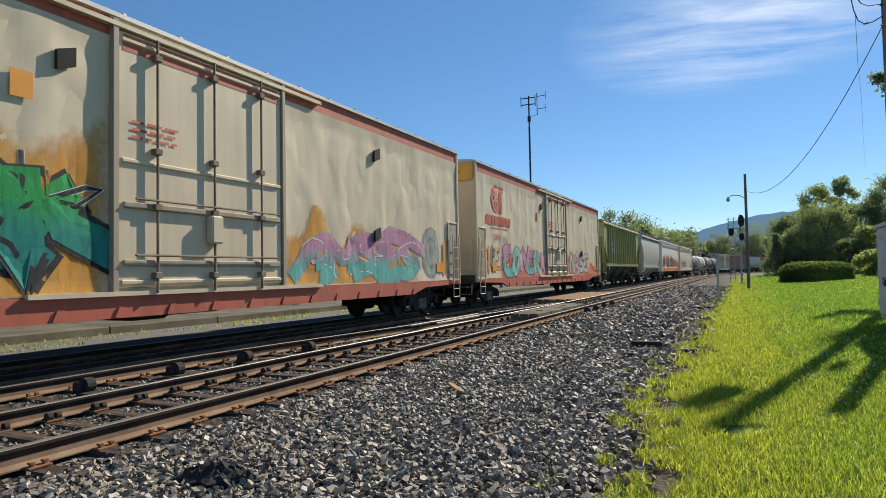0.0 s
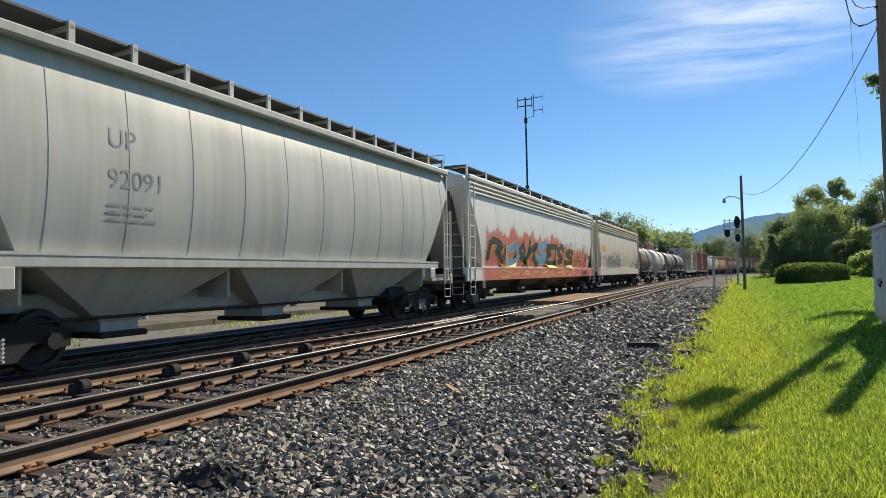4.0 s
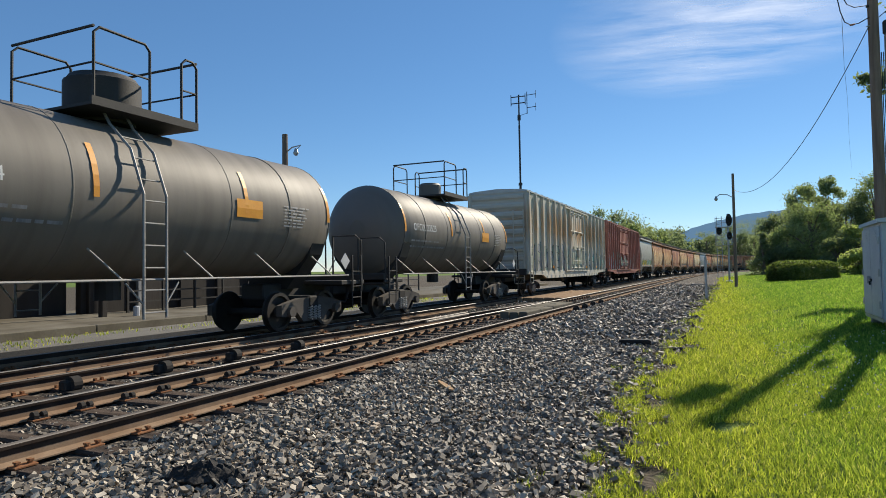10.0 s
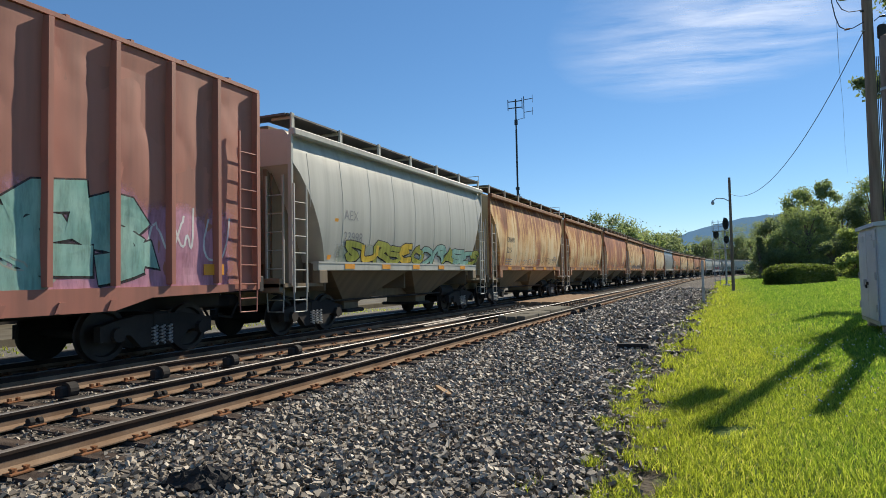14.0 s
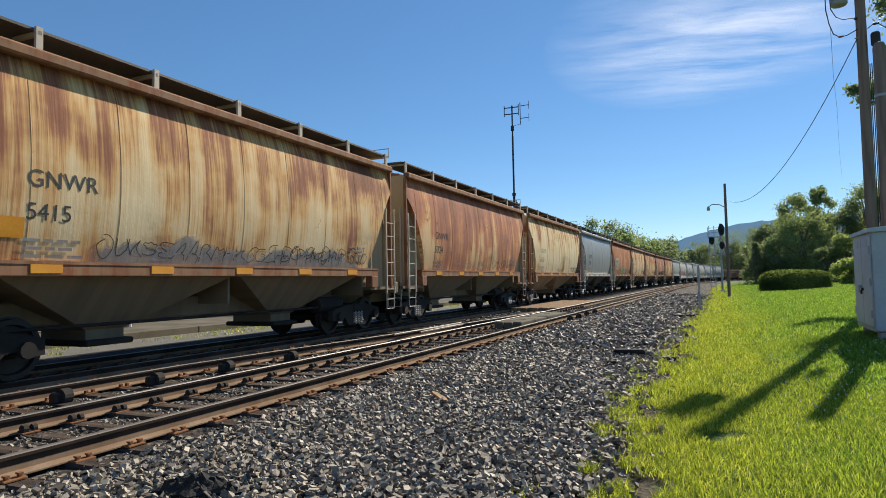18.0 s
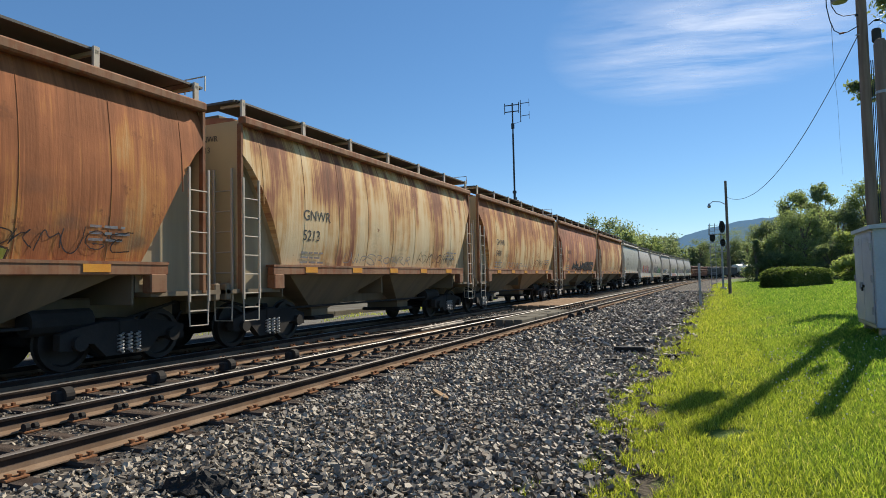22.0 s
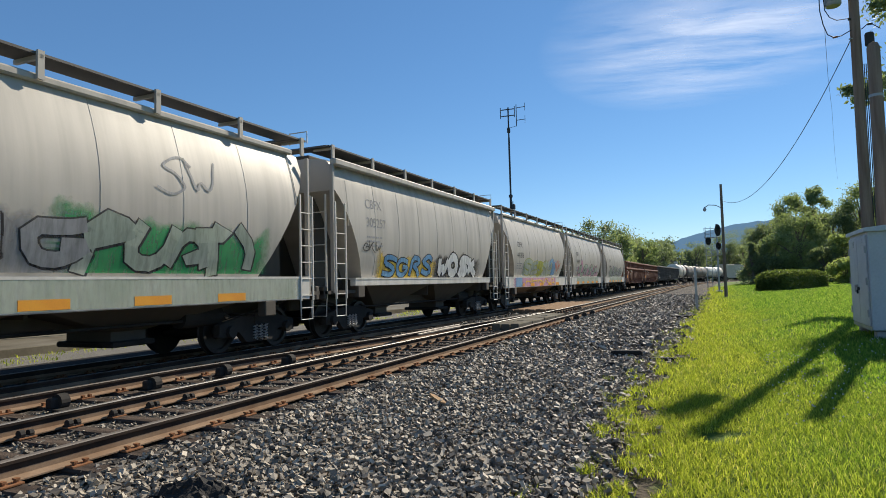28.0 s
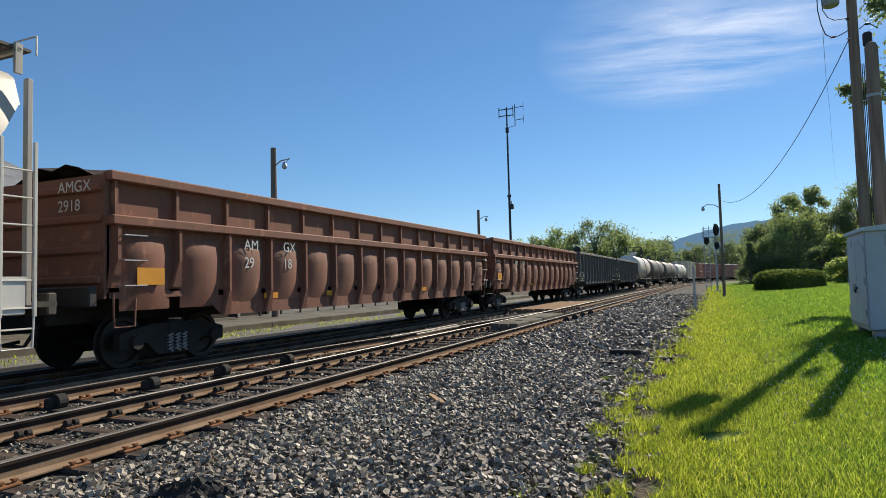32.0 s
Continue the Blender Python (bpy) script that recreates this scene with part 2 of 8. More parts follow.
M["rail"] = mottled("rusty_rail", (0.13, 0.062, 0.034), (0.22, 0.12, 0.07), 9, 0.85)
M["plate"] = mottled("rusty_tie_plate", (0.2, 0.085, 0.04), (0.36, 0.18, 0.09), 12, 0.95, spec=0.1)
M["tie"] = mottled("weathered_tie", (0.05, 0.036, 0.028), (0.13, 0.098, 0.078), 8, 0.95, 0, 0.6, (0.6, 5, 3), spec=0.15)
M["wood"] = mottled("weathered_pole", (0.15, 0.112, 0.085), (0.27, 0.21, 0.165), 6, 0.95, 0, 0.5, (6, 6, 0.4))
M["pole_wood"] = mottled("sun_bleached_pole", (0.21, 0.145, 0.11), (0.35, 0.255, 0.195), 6, 0.95, 0, 0.5, (6, 6, 0.4), spec=.15)
M["grey_can"] = mottled("grey_enamel", (0.30, 0.31, 0.32), (0.38, 0.39, 0.4), 4, 0.45, 0.1)
M["clamp"] = mottled("red_brown_clamp", (0.22, 0.08, 0.05), (0.3, 0.11, 0.06), 6, 0.7)
M["galv"] = mottled("galvanised_steel", (0.38, 0.39, 0.4), (0.52, 0.53, 0.53), 8, 0.5, 0.5)
M["mast"] = mottled("dark_painted_steel", (0.028, 0.03, 0.036), (0.05, 0.052, 0.06), 5, 0.6)
M["wire"] = mottled("cable_sheath", (0.02, 0.02, 0.02), (0.04, 0.04, 0.04), 3, 0.6, 0, 0)
M["guard"] = mottled("worn_guard_rail", (0.17, 0.14, 0.115), (0.26, 0.225, 0.19), 14, 0.6, 0.3)
M["yellow"] = mottled("yellow_reflector", (0.78, 0.30, 0.012), (0.85, 0.37, 0.02), 8, 0.5, 0, 0.05)
M["rail_grey"] = mottled("worn_grey_handrail", (0.27, 0.26, 0.245), (0.40, 0.385, 0.36), 9, 0.6, 0.2)
M["rod"] = mottled("rusty_door_rod", (0.13, 0.095, 0.065), (0.26, 0.205, 0.15), 9, 0.75)
M["white_paint"] = mottled("white_lettering", (0.6, 0.6, 0.58), (0.75, 0.75, 0.73), 6, 0.6, 0, 0.05)
M["black_paint"] = mottled("black_lettering", (0.02, 0.02, 0.022), (0.05, 0.05, 0.05), 6, 0.6, 0, 0.05)


def mesh_np(name, verts, faces, mat):
    """A mesh from arrays: corners (n, 3) and faces (m, 3 or 4)."""
    me = bpy.data.meshes.new(name)
    k = faces.shape[1]
    me.vertices.add(len(verts))
    me.vertices.foreach_set("co", np.ascontiguousarray(verts, dtype=np.float32).ravel())
    me.loops.add(faces.size)
    me.loops.foreach_set("vertex_index", np.ascontiguousarray(faces, dtype=np.int32).ravel())
    me.polygons.add(len(faces))
    me.polygons.foreach_set("loop_start", np.arange(0, faces.size, k, dtype=np.int32))
    me.update(calc_edges=True)
    me.polygons.foreach_set("use_smooth", [False] * len(faces))
    me.materials.append(mat)
    return me


# ---- ground ----
def ground_material():
    k = Nodes("ground", 0.95, 0.0, 0.2)
    w = k.n("NewGeometry").outputs["Position"]
    att = k.n("Attribute")
    att.attribute_name = "cover"
    sep = k.n("SeparateColor", Color=att.outputs["Color"])
    n1, n2, n3 = k.noise(w, 1.6, 5.0, 0.6), k.noise(w, 14.0, 4.0, 0.7), k.noise(w, 0.12, 3.0)
    cell = k.n("TexVoronoi", Vector=w, Scale=17.0)
    stone = k.ramp(cell.outputs["Color"], (0.1, (0.035, 0.03, 0.025)), (0.55, (0.12, 0.10, 0.082)), (0.95, (0.36, 0.31, 0.25)))
    # dark cell rims: shade between the stones, put into the colour
    stone = k.mix(k.ramp(cell.outputs["Distance"], (0.35, 0.0), (0.62, 1.0)), stone, (0.03, 0.027, 0.024))
    soil = k.mix(n2, (0.05, 0.04, 0.028), (0.13, 0.105, 0.075))
    # dark cinder under the train, with the cars' shade put into its colour
    shaded_cinder = k.mix(n2, (0.012, 0.012, 0.012), (0.035, 0.033, 0.03))
    lawn = k.mix(n3, (0.085, 0.14, 0.024), (0.13, 0.2, 0.036))
    lawn = k.mix(k.math("MULTIPLY", k.ramp(n1, (0.35, 0.0), (0.7, 1.0)), 0.6), lawn, (0.19, 0.245, 0.04))
    lawn = k.mix(k.math("MULTIPLY", n2, 0.35), lawn, (0.05, 0.085, 0.012))
    pave = k.mix(n1, (0.13, 0.125, 0.11), (0.23, 0.215, 0.19))
    edge = k.math("ADD", sep.outputs[1], k.math("MULTIPLY", k.math("SUBTRACT", n1, 0.5), 0.9))
    c = k.mix(k.ramp(sep.outputs[0], (0.3, 0.0), (0.6, 1.0)), soil, stone)
    c = k.mix(k.ramp(att.outputs["Alpha"], (0.4, 0.0), (0.6, 1.0)), c, shaded_cinder)
    c = k.mix(k.ramp(edge, (0.42, 0.0), (0.58, 1.0)), c, lawn)
    c = k.mix(k.ramp(sep.outputs[2], (0.4, 0.0), (0.6, 1.0)), c, pave)
    k.bump(k.math("ADD", cell.outputs["Distance"], n2), 0.7, 0.03)
    return k.done(c)


def grass_edge(s):
    """Where the lawn begins, metres right of the train's track."""
    edge = lerp_table([(0, 8.85), (4.6, 8.9), (6.5, 8.85), (10.6, 8.62), (15, 8.89), (28.7, 8.98), (59, 9.33), (100, 8.5), (400, 4.0)], s)
    return edge + 0.1 * noise.noise(Vector((s * 0.5, 1.2, 0))) + 0.12 * noise.noise(Vector((s * 1.9, 5.2, 0)))


xs = np.unique(np.concatenate([np.linspace(-2500, -120, 20), np.linspace(-120, -24, 18), np.linspace(-24, -8, 22), np.linspace(-8, 8, 54), np.linspace(8, 40, 26),
                               np.linspace(40, 300, 40), np.linspace(300, 2500, 14)]))
ys = np.unique(np.concatenate([np.linspace(-600, -30, 12), np.linspace(-30, 0, 16), np.linspace(0, 40, 100), np.linspace(40, 130, 100), np.linspace(130, 340, 90), np.linspace(340, 3000, 24)]))
gv, cover = [], []
for y in ys:
    for x in xs:
        gv.append((x, y, ground_z(x, y)))
        off, s = lateral(x, y)
        e = grass_edge(s)
        cover.append((1.0 if -1.9 < off < e + .15 else 0.0, min(1.0, max(0.0, 0.5 + (off - e - .7) * 0.9)) if off > 0 else (1.0 if off < -70 else 0.0),
                      1.0 if -12 < off < -3.4 and s < 60 else 0.0, 1.0 if -3.3 < off < 1.5 else 0.0))
nx = len(xs)
gf = np.array([(j * nx + i, j * nx + i + 1, (j + 1) * nx + i + 1, (j + 1) * nx + i) for j in range(len(ys) - 1) for i in range(nx - 1)])
gme = mesh_np("ground", np.array(gv), gf, ground_material())
gme.attributes.new("cover", "FLOAT_COLOR", "POINT").data.foreach_set("color", np.array(cover, dtype=np.float32).ravel())
gme.polygons.foreach_set("use_smooth", [True] * len(gme.polygons))
tagged(new("ground", gme), "ballast shoulder, mown lawn and gravel beside the railway", "ground", kind="structure")


# ---- tracks ----
RAIL = [(-0.075, -0.172), (0.075, -0.172), (0.075, -0.160), (0.012, -0.135), (0.0105, -0.088), (0.009, -0.042), (0.034, -0.034), (0.036, -0.008), (0.026, 0.0),
        (-0.026, 0.0), (-0.036, -0.008), (-0.034, -0.034), (-0.009, -0.042), (-0.0105, -0.088), (-0.012, -0.135), (-0.075, -0.160)]


def rail_geo(points):
    """The rail's section swept along points (x, y, heading)."""
    g = Geo()
    n = len(RAIL)
    rings = [[(x + u * math.cos(a), y - u * math.sin(a), z) for u, z in RAIL] for x, y, a in points]
    g.loft(rings)
    # upper web takes the shade colour, the lit lower web the foot's tan
    sides = [1 if i % n in (7, 8, 9) else 3 if i % n in (1, 2, 3, 13, 14, 15) else 2 for i in range((len(rings) - 1) * n)]
    g.m = sides + [2, 2]
    return g


STATIONS = [-30, 0, 20, 40, 60, 82] + [82 + 8 * i for i in range(1, 26)]


def track(name, label, off, head, last):
    tr = thing(name, label, "railway track", kind="structure")
    for side in (-0.7525, 0.7525):
        if off > 0 and side > 0:
            head = M["rail_head_dull"]
        part("rail", rail_geo([line(s, off + side) for s in STATIONS]), [M["rail"], head, M["rail_web"], M["rail_foot"]], tr)
    return tr


near_track = track("track_near", "rusty-sided steel rails spiked to weathered wooden ties", NX, M["rail_head"], 300)
far_track = track("track_far", "polished steel rails under the passing freight train", 0.0, M["rail_head"], 300)
# the turnout's closing rail, which leaves the near track's rail and runs off between the tracks
turnout = thing("track_turnout", "curved turnout rail between the two tracks", "railway track", kind="structure")
TURN = [(-8.3, -30.0), (-8.3, 8.0), (-8.12, 10.0), (-7.86, 12.5), (-7.58, 15.5), (-7.34, 18.5), (-7.05, 22.5), (-6.86, 26.0)]
part("rail", rail_geo([(x, y, math.atan2(TURN[min(i + 1, 7)][0] - TURN[max(i - 1, 0)][0], TURN[min(i + 1, 7)][1] - TURN[max(i - 1, 0)][1]))
                       for i, (x, y) in enumerate(TURN)]), [M["rail"], M["rail_head_dull"], M["rail_web"], M["rail_foot"]], turnout)
g = Geo().box(-7.62, -7.56, 14.2, 18.8, -0.04, 0.01, 0.01).box(-7.25, -7.20, 15.0, 18.0, -0.04, 0.015, 0.01)
part("guard_rail", g, M["guard"], turnout, "worn guard rail at the frog")
BRACE = mesh("rail_brace", Geo().box(-.16, -.02, -.1, .1, -.17, -.03, .02).tube([(-.05, -.02, -.085), (-.05, .1, -.085)], .1, 14).box(-.2, .2, -.12, .12, -.178, -.16), M["truck"])
for x, y in ((-7.95, 5.5), (-7.95, 6.96), (-7.92, 8.41), (-7.76, 9.96), (-7.98, 4.05), (-7.98, 2.6)):
    part("rail_brace", BRACE, None, turnout).matrix_world = pose(x + .28, y, 0.02)
for y in (22.7, 24.2, 25.8, 27.6):
    part("rail_brace", BRACE, None, turnout).matrix_world = pose(TX + NX + .7525 + .32, y, -.02)
rnd = random.Random(3)
for i in range(52):  # long switch ties under the turnout rail
    y = 1.2 + i * .56
    x = min(-6.9, max(-8.3, -8.3 + max(0, y - 8.5) * .083))
    t = part("tie", Geo().box(x - .35, -7.1, y - .11, y + .11, -.33, -.178, .02), M["tie"], turnout)
    if y < 26:
        part("tie_plate", Geo().box(x - .17, x + .17, y - .1, y + .1, -.178, -.16, .004), M["plate"], t)
        part("spike", Geo().box(x + .1, x + .145, y - .07, y - .035, -.16, -.122).box(x + .1, x + .145, y + .035, y + .07, -.16, -.122).box(x - .145, x - .1, y - .02, y + .02, -.16, -.122), M["plate"], t)

tie_mesh = [mesh("tie", Geo().box(-1.3 - random.uniform(0, .08), 1.3 + random.uniform(0, .1), -0.11, 0.11, -0.33, -0.176, 0.02), M["tie"]) for _ in range(4)]
plate_mesh = mesh("tie_plate", Geo().box(-0.17, 0.17, -0.095, 0.095, -0.176, -0.158, 0.004), M["plate"])
sg = Geo()
for dx in (-0.125, 0.125):
    for dy in (-0.05, 0.055):
        sg.box(dx - 0.014, dx + 0.014, dy - 0.014, dy + 0.014, -0.16, -0.135).box(dx - 0.024, dx + 0.024, dy - 0.018, dy + 0.018, -0.139, -0.124)
spike_mesh = mesh("spike", sg, M["plate"])
anchor_mesh = mesh("rail_anchor", Geo().box(-0.1, 0.1, 0.10, 0.125, -0.2, -0.15, 0.006).tube([(-0.1, 0.112, -0.15), (-0.085, 0.112, -0.125), (-0.05, 0.112, -0.12)], 0.016, 6), M["rail"])


clip_mesh = mesh("rail_clip", Geo().tube([(.115, -.07, -.125), (.115, -.02, -.125)], .045, 9).tube([(.115, .03, -.13), (.115, .075, -.13)], .04, 9).box(.05, .15, -.08, .085, -.165, -.14, .008), M["truck"])


def ties(tr, off, first, last, step, detail):
    s, rnd = first, random.Random(5)
    while s < last:
        x, y, a = line(s, off)
        t = part("tie", rnd.choice(tie_mesh), None, tr)
        t.matrix_world = pose(x + rnd.uniform(-.04, .04), y, rnd.uniform(-.008, .004), 0, 0, -math.degrees(a) + rnd.uniform(-1, 1))
        if s < detail:
            for side in (-0.7525, 0.7525):
                for me, nm in ((plate_mesh, "tie_plate"), (spike_mesh, "spike"), (anchor_mesh, "rail_anchor")):
                    if nm == "rail_anchor" and rnd.random() < 0.45:
                        continue
                    p = part(nm, me, None, t)
                    p.matrix_world = pose(x + side, y, 0, 0, 0, -math.degrees(a))
            if off > 0:
                part("rail_clip", clip_mesh, None, t).matrix_world = pose(x - .7525, y, 0, 0, 0, -math.degrees(a))
        s += step * rnd.uniform(0.94, 1.06)


def ties_joined(tr, off, first, last, step):
    g, s = Geo(), first
    while s < last:
        x, y, a = line(s, off)
        c, d = math.cos(a), math.sin(a)
        v = [(x + u * c + w * d, y - u * d + w * c, z) for z in (-0.33, -0.176) for w in (-0.11, 0.11) for u in (-1.32, 1.32)]
        g.add(v, [(0, 2, 3, 1), (4, 5, 7, 6), (0, 1, 5, 4), (2, 6, 7, 3), (0, 4, 6, 2), (1, 3, 7, 5)])
        s += step
    tagged(part("tie_rows", g, M["tie"], tr), kind="stuff")


# ---- freight cars: local x towards the camera's side, y along the track, z up from the rail's top ----
def build_truck_meshes():
    half = 0.89
    out = {}
    prof = [(-1.18, 0.36), (-1.18, 0.60), (-0.95, 0.66), (-0.5, 0.74), (0.5, 0.74), (0.95, 0.66), (1.18, 0.60), (1.18, 0.36), (0.98, 0.34), (0.86, 0.44), (0.62, 0.42),
            (0.40, 0.20), (-0.40, 0.20), (-0.62, 0.42), (-0.86, 0.44), (-0.98, 0.34)]
    g = Geo().plate(prof, 0, 0.93, 1.08)
    for y in (-half, half):
        g.tube([(1.05, y, 0.45), (1.17, y, 0.45)], 0.12, 10)
    out["side_frame"] = mesh("side_frame", g, M["truck"])
    # lighter copy of the side frame, its lit look held in the colour
    out["lit_frame"] = mesh("side_frame", g, M["truck_lit"])
    g = Geo()
    g.tube([(1.11 + .045 * math.cos(i * 1.0472), .045 * math.sin(i * 1.0472), 0.235 + i * .0098) for i in range(33)], .017, 4)
    out["spring"] = mesh("spring", g, M["galv"])
    out["truck"] = mesh("truck", Geo().box(-1.1, 1.1, -0.2, 0.2, 0.5, 0.78, 0.04).box(-0.3, 0.3, -0.3, 0.3, 0.7, 0.84), M["truck"])
    g = Geo()
    ring = [(0.66, 0.455), (0.69, 0.475), (0.70, 0.44), (0.80, 0.435), (0.80, 0.36), (0.74, 0.34), (0.73, 0.14), (0.80, 0.12), (0.80, 0.07), (0.66, 0.07), (0.66, 0.34)]
    n = 24
    rings = [[(x, r * math.cos(2 * math.pi * i / n), r * math.sin(2 * math.pi * i / n)) for x, r in ring] for i in range(n)]
    g.loft(rings + [rings[0]], True, False)
    out["wheel"] = mesh("wheel", g, M["wheel"], True)
    out["axle"] = mesh("axle", Geo().tube([(-1.1, 0, 0), (1.1, 0, 0)], 0.085, 10), M["truck"])
    return out


TRUCK = build_truck_meshes()
TURN180 = pose(0, 0, 0, 0, 0, 180)


def add_truck(car, y, frame_mesh="side_frame"):
    tk = part("truck", TRUCK["truck"], None, car)
    tk.matrix_basis = pose(0, y, 0)
    for m in (Matrix(), TURN180):
        part("side_frame", TRUCK[frame_mesh], None, tk).matrix_basis = m
        for dy in (-.16, 0.0, .16):
            part("spring", TRUCK["spring"], None, tk).matrix_basis = m @ pose(0, dy, 0)
    for dy in (-0.89, 0.89):
        part("axle", TRUCK["axle"], None, tk).matrix_basis = pose(0, dy, 0.45)
        for rz in (0, 180):
            part("wheel", TRUCK["wheel"], None, tk).matrix_basis = pose(0, dy, 0.45, 0, 0, rz)


g = Geo().box(-0.14, 0.14, -0.55, 0.0, 0.72, 0.98, 0.03).box(-0.2, 0.2, -0.78, -0.5, 0.70, 0.98, 0.06)
COUPLER = mesh("coupler", g.tube([(0.25, -0.1, 0.8), (0.3, -0.35, 0.5), (0.2, -0.65, 0.55)], 0.03, 6), M["truck"])


def add_ends(car, length, mat, z0=0.72, z1=1.12, stub=0.0):
    """Centre sill, draft gear and couplers."""
    h = length / 2
    for a, b in ((-h + .1, h - .1),) if not stub else ((-h + .1, -h + stub), (h - stub, h - .1)):
        part("center_sill" if not stub else "stub_sill", Geo().box(-0.33, 0.33, a, b, z0, z1, 0.03), mat, car)
    for rz in (0, 180):
        part("coupler", COUPLER, None, car).matrix_basis = pose(0, 0, 0, 0, 0, rz) @ pose(0, -h + 0.12, 0)
        part("end_sill", Geo().box(-1.42, 1.42, -h, -h + 0.14, z1 - 0.12, z1 + 0.2, 0.02), mat, car).matrix_basis = pose(0, 0, 0, 0, 0, rz)


LADDERS = {}


def ladder(car, mat, x, y, z0, z1, width=0.46, rungs=None, turn=0, name="ladder", step=True):
    key = (mat.name, round(z1 - z0, 2), width, step)
    if key not in LADDERS:
        g = Geo()
        for dy in (-width / 2, width / 2):
            g.box(-0.012, 0.03, dy - 0.022, dy + 0.022, 0, z1 - z0, 0.004)
        k = max(2, round((z1 - z0) / 0.4))
        for i in range(k):
            g.tube([(0.01, -width / 2, 0.12 + i * (z1 - z0 - 0.15) / k), (0.01, width / 2, 0.12 + i * (z1 - z0 - 0.15) / k)], 0.014, 5)
        if step:
            g.tube([(0, -width / 2, 0.05), (0, -width / 2 + .02, -0.42), (0, width / 2 - .02, -0.42), (0, width / 2, 0.05)], 0.017, 5)
            g.tube([(0, -width / 2, -0.16), (0, width / 2, -0.16)], 0.014, 5)
        LADDERS[key] = mesh(name, g, mat)
    ob = part(name, LADDERS[key], None, car)
    ob.matrix_basis = pose(x, y, z0, 0, 0, turn)
    return ob


def words(car, text, size, mat, surface, y, z, name="lettering", gap=1.0, bold=0.0, cuts=0):
    """Lettering whose left end starts at y and whose foot stands at z, laid on the side given by surface(y, z) -> x."""
    cu = bpy.data.curves.new("lettering", "FONT")
    cu.body, cu.size, cu.space_character, cu.offset = text, size, gap, bold
    tmp = bpy.data.objects.new("lettering", cu)
    me = bpy.data.meshes.new_from_object(tmp)
    bpy.data.objects.remove(tmp)
    bm = bmesh.new()
    bm.from_mesh(me)
    bmesh.ops.triangulate(bm, faces=bm.faces[:])
    for step in range(cuts):
        bmesh.ops.subdivide_edges(bm, edges=[e for e in bm.edges if e.calc_length() > .07], cuts=1)
        bmesh.ops.triangulate(bm, faces=[f for f in bm.faces if len(f.verts) > 3])
    bm.to_mesh(me)
    bm.free()
    co = np.zeros(len(me.vertices) * 3)
    me.vertices.foreach_get("co", co)
    co = co.reshape(-1, 3)
    out = np.array([surface(y + p[0], z + p[1]) for p in co])
    me.vertices.foreach_set("co", out.ravel())
    me.materials.clear()
    me.materials.append(mat)
    me.update()
    return part(name, me, None, car)


def bars(car, rows, w, h, gap, mat, surface, y, z, seed=0, name="small_print"):
    """Small print that cannot be read: broken bars."""
    g, rnd = Geo(), random.Random(seed)
    for r in range(rows):
        u = 0.0
        while u < w * rnd.uniform(0.8, 1.0):
            d = rnd.uniform(0.08, 0.3)
            q = [surface(y + a, z - r * gap + b) for a, b in ((u, 0), (u + d, 0), (u + d, h), (u, h))]
            g.add(q, [(0, 1, 2, 3)])
            u += d + 0.05
    return tagged(part(name, g, mat, car), kind="stuff")


def blob(rnd, cy, cz, w, h, n=14, jag=0.25):
    return [(cy + w / 2 * math.cos(2 * math.pi * i / n) * (1 + rnd.uniform(-jag, jag)), cz + h / 2 * math.sin(2 * math.pi * i / n) * (1 + rnd.uniform(-jag, jag)))
            for i in range(n)]


def patch(g, outline, surface, lift):
    """An irregular painted patch on a side: a fan of triangles in rings, following the side's curve."""
    cy = sum(p[0] for p in outline) / len(outline)
    cz = sum(p[1] for p in outline) / len(outline)
    n = len(outline)
    v = []
    for k in (1.0, .86, .72, .58, .44, .3, .15):
        for p in outline:
            q = surface(cy + (p[0] - cy) * k, cz + (p[1] - cz) * k)
            v.append((q[0] + lift, q[1], q[2]))
    q = surface(cy, cz)
    v.append((q[0] + lift, q[1], q[2]))
    f = []
    for r in range(6):
        for i in range(n):
            j = (i + 1) % n
            f.append((r * n + i, r * n + j, r * n + n + j, r * n + n + i))
    f += [(6 * n + i, 6 * n + (i + 1) % n, 7 * n) for i in range(n)]
    g.add(v, f)


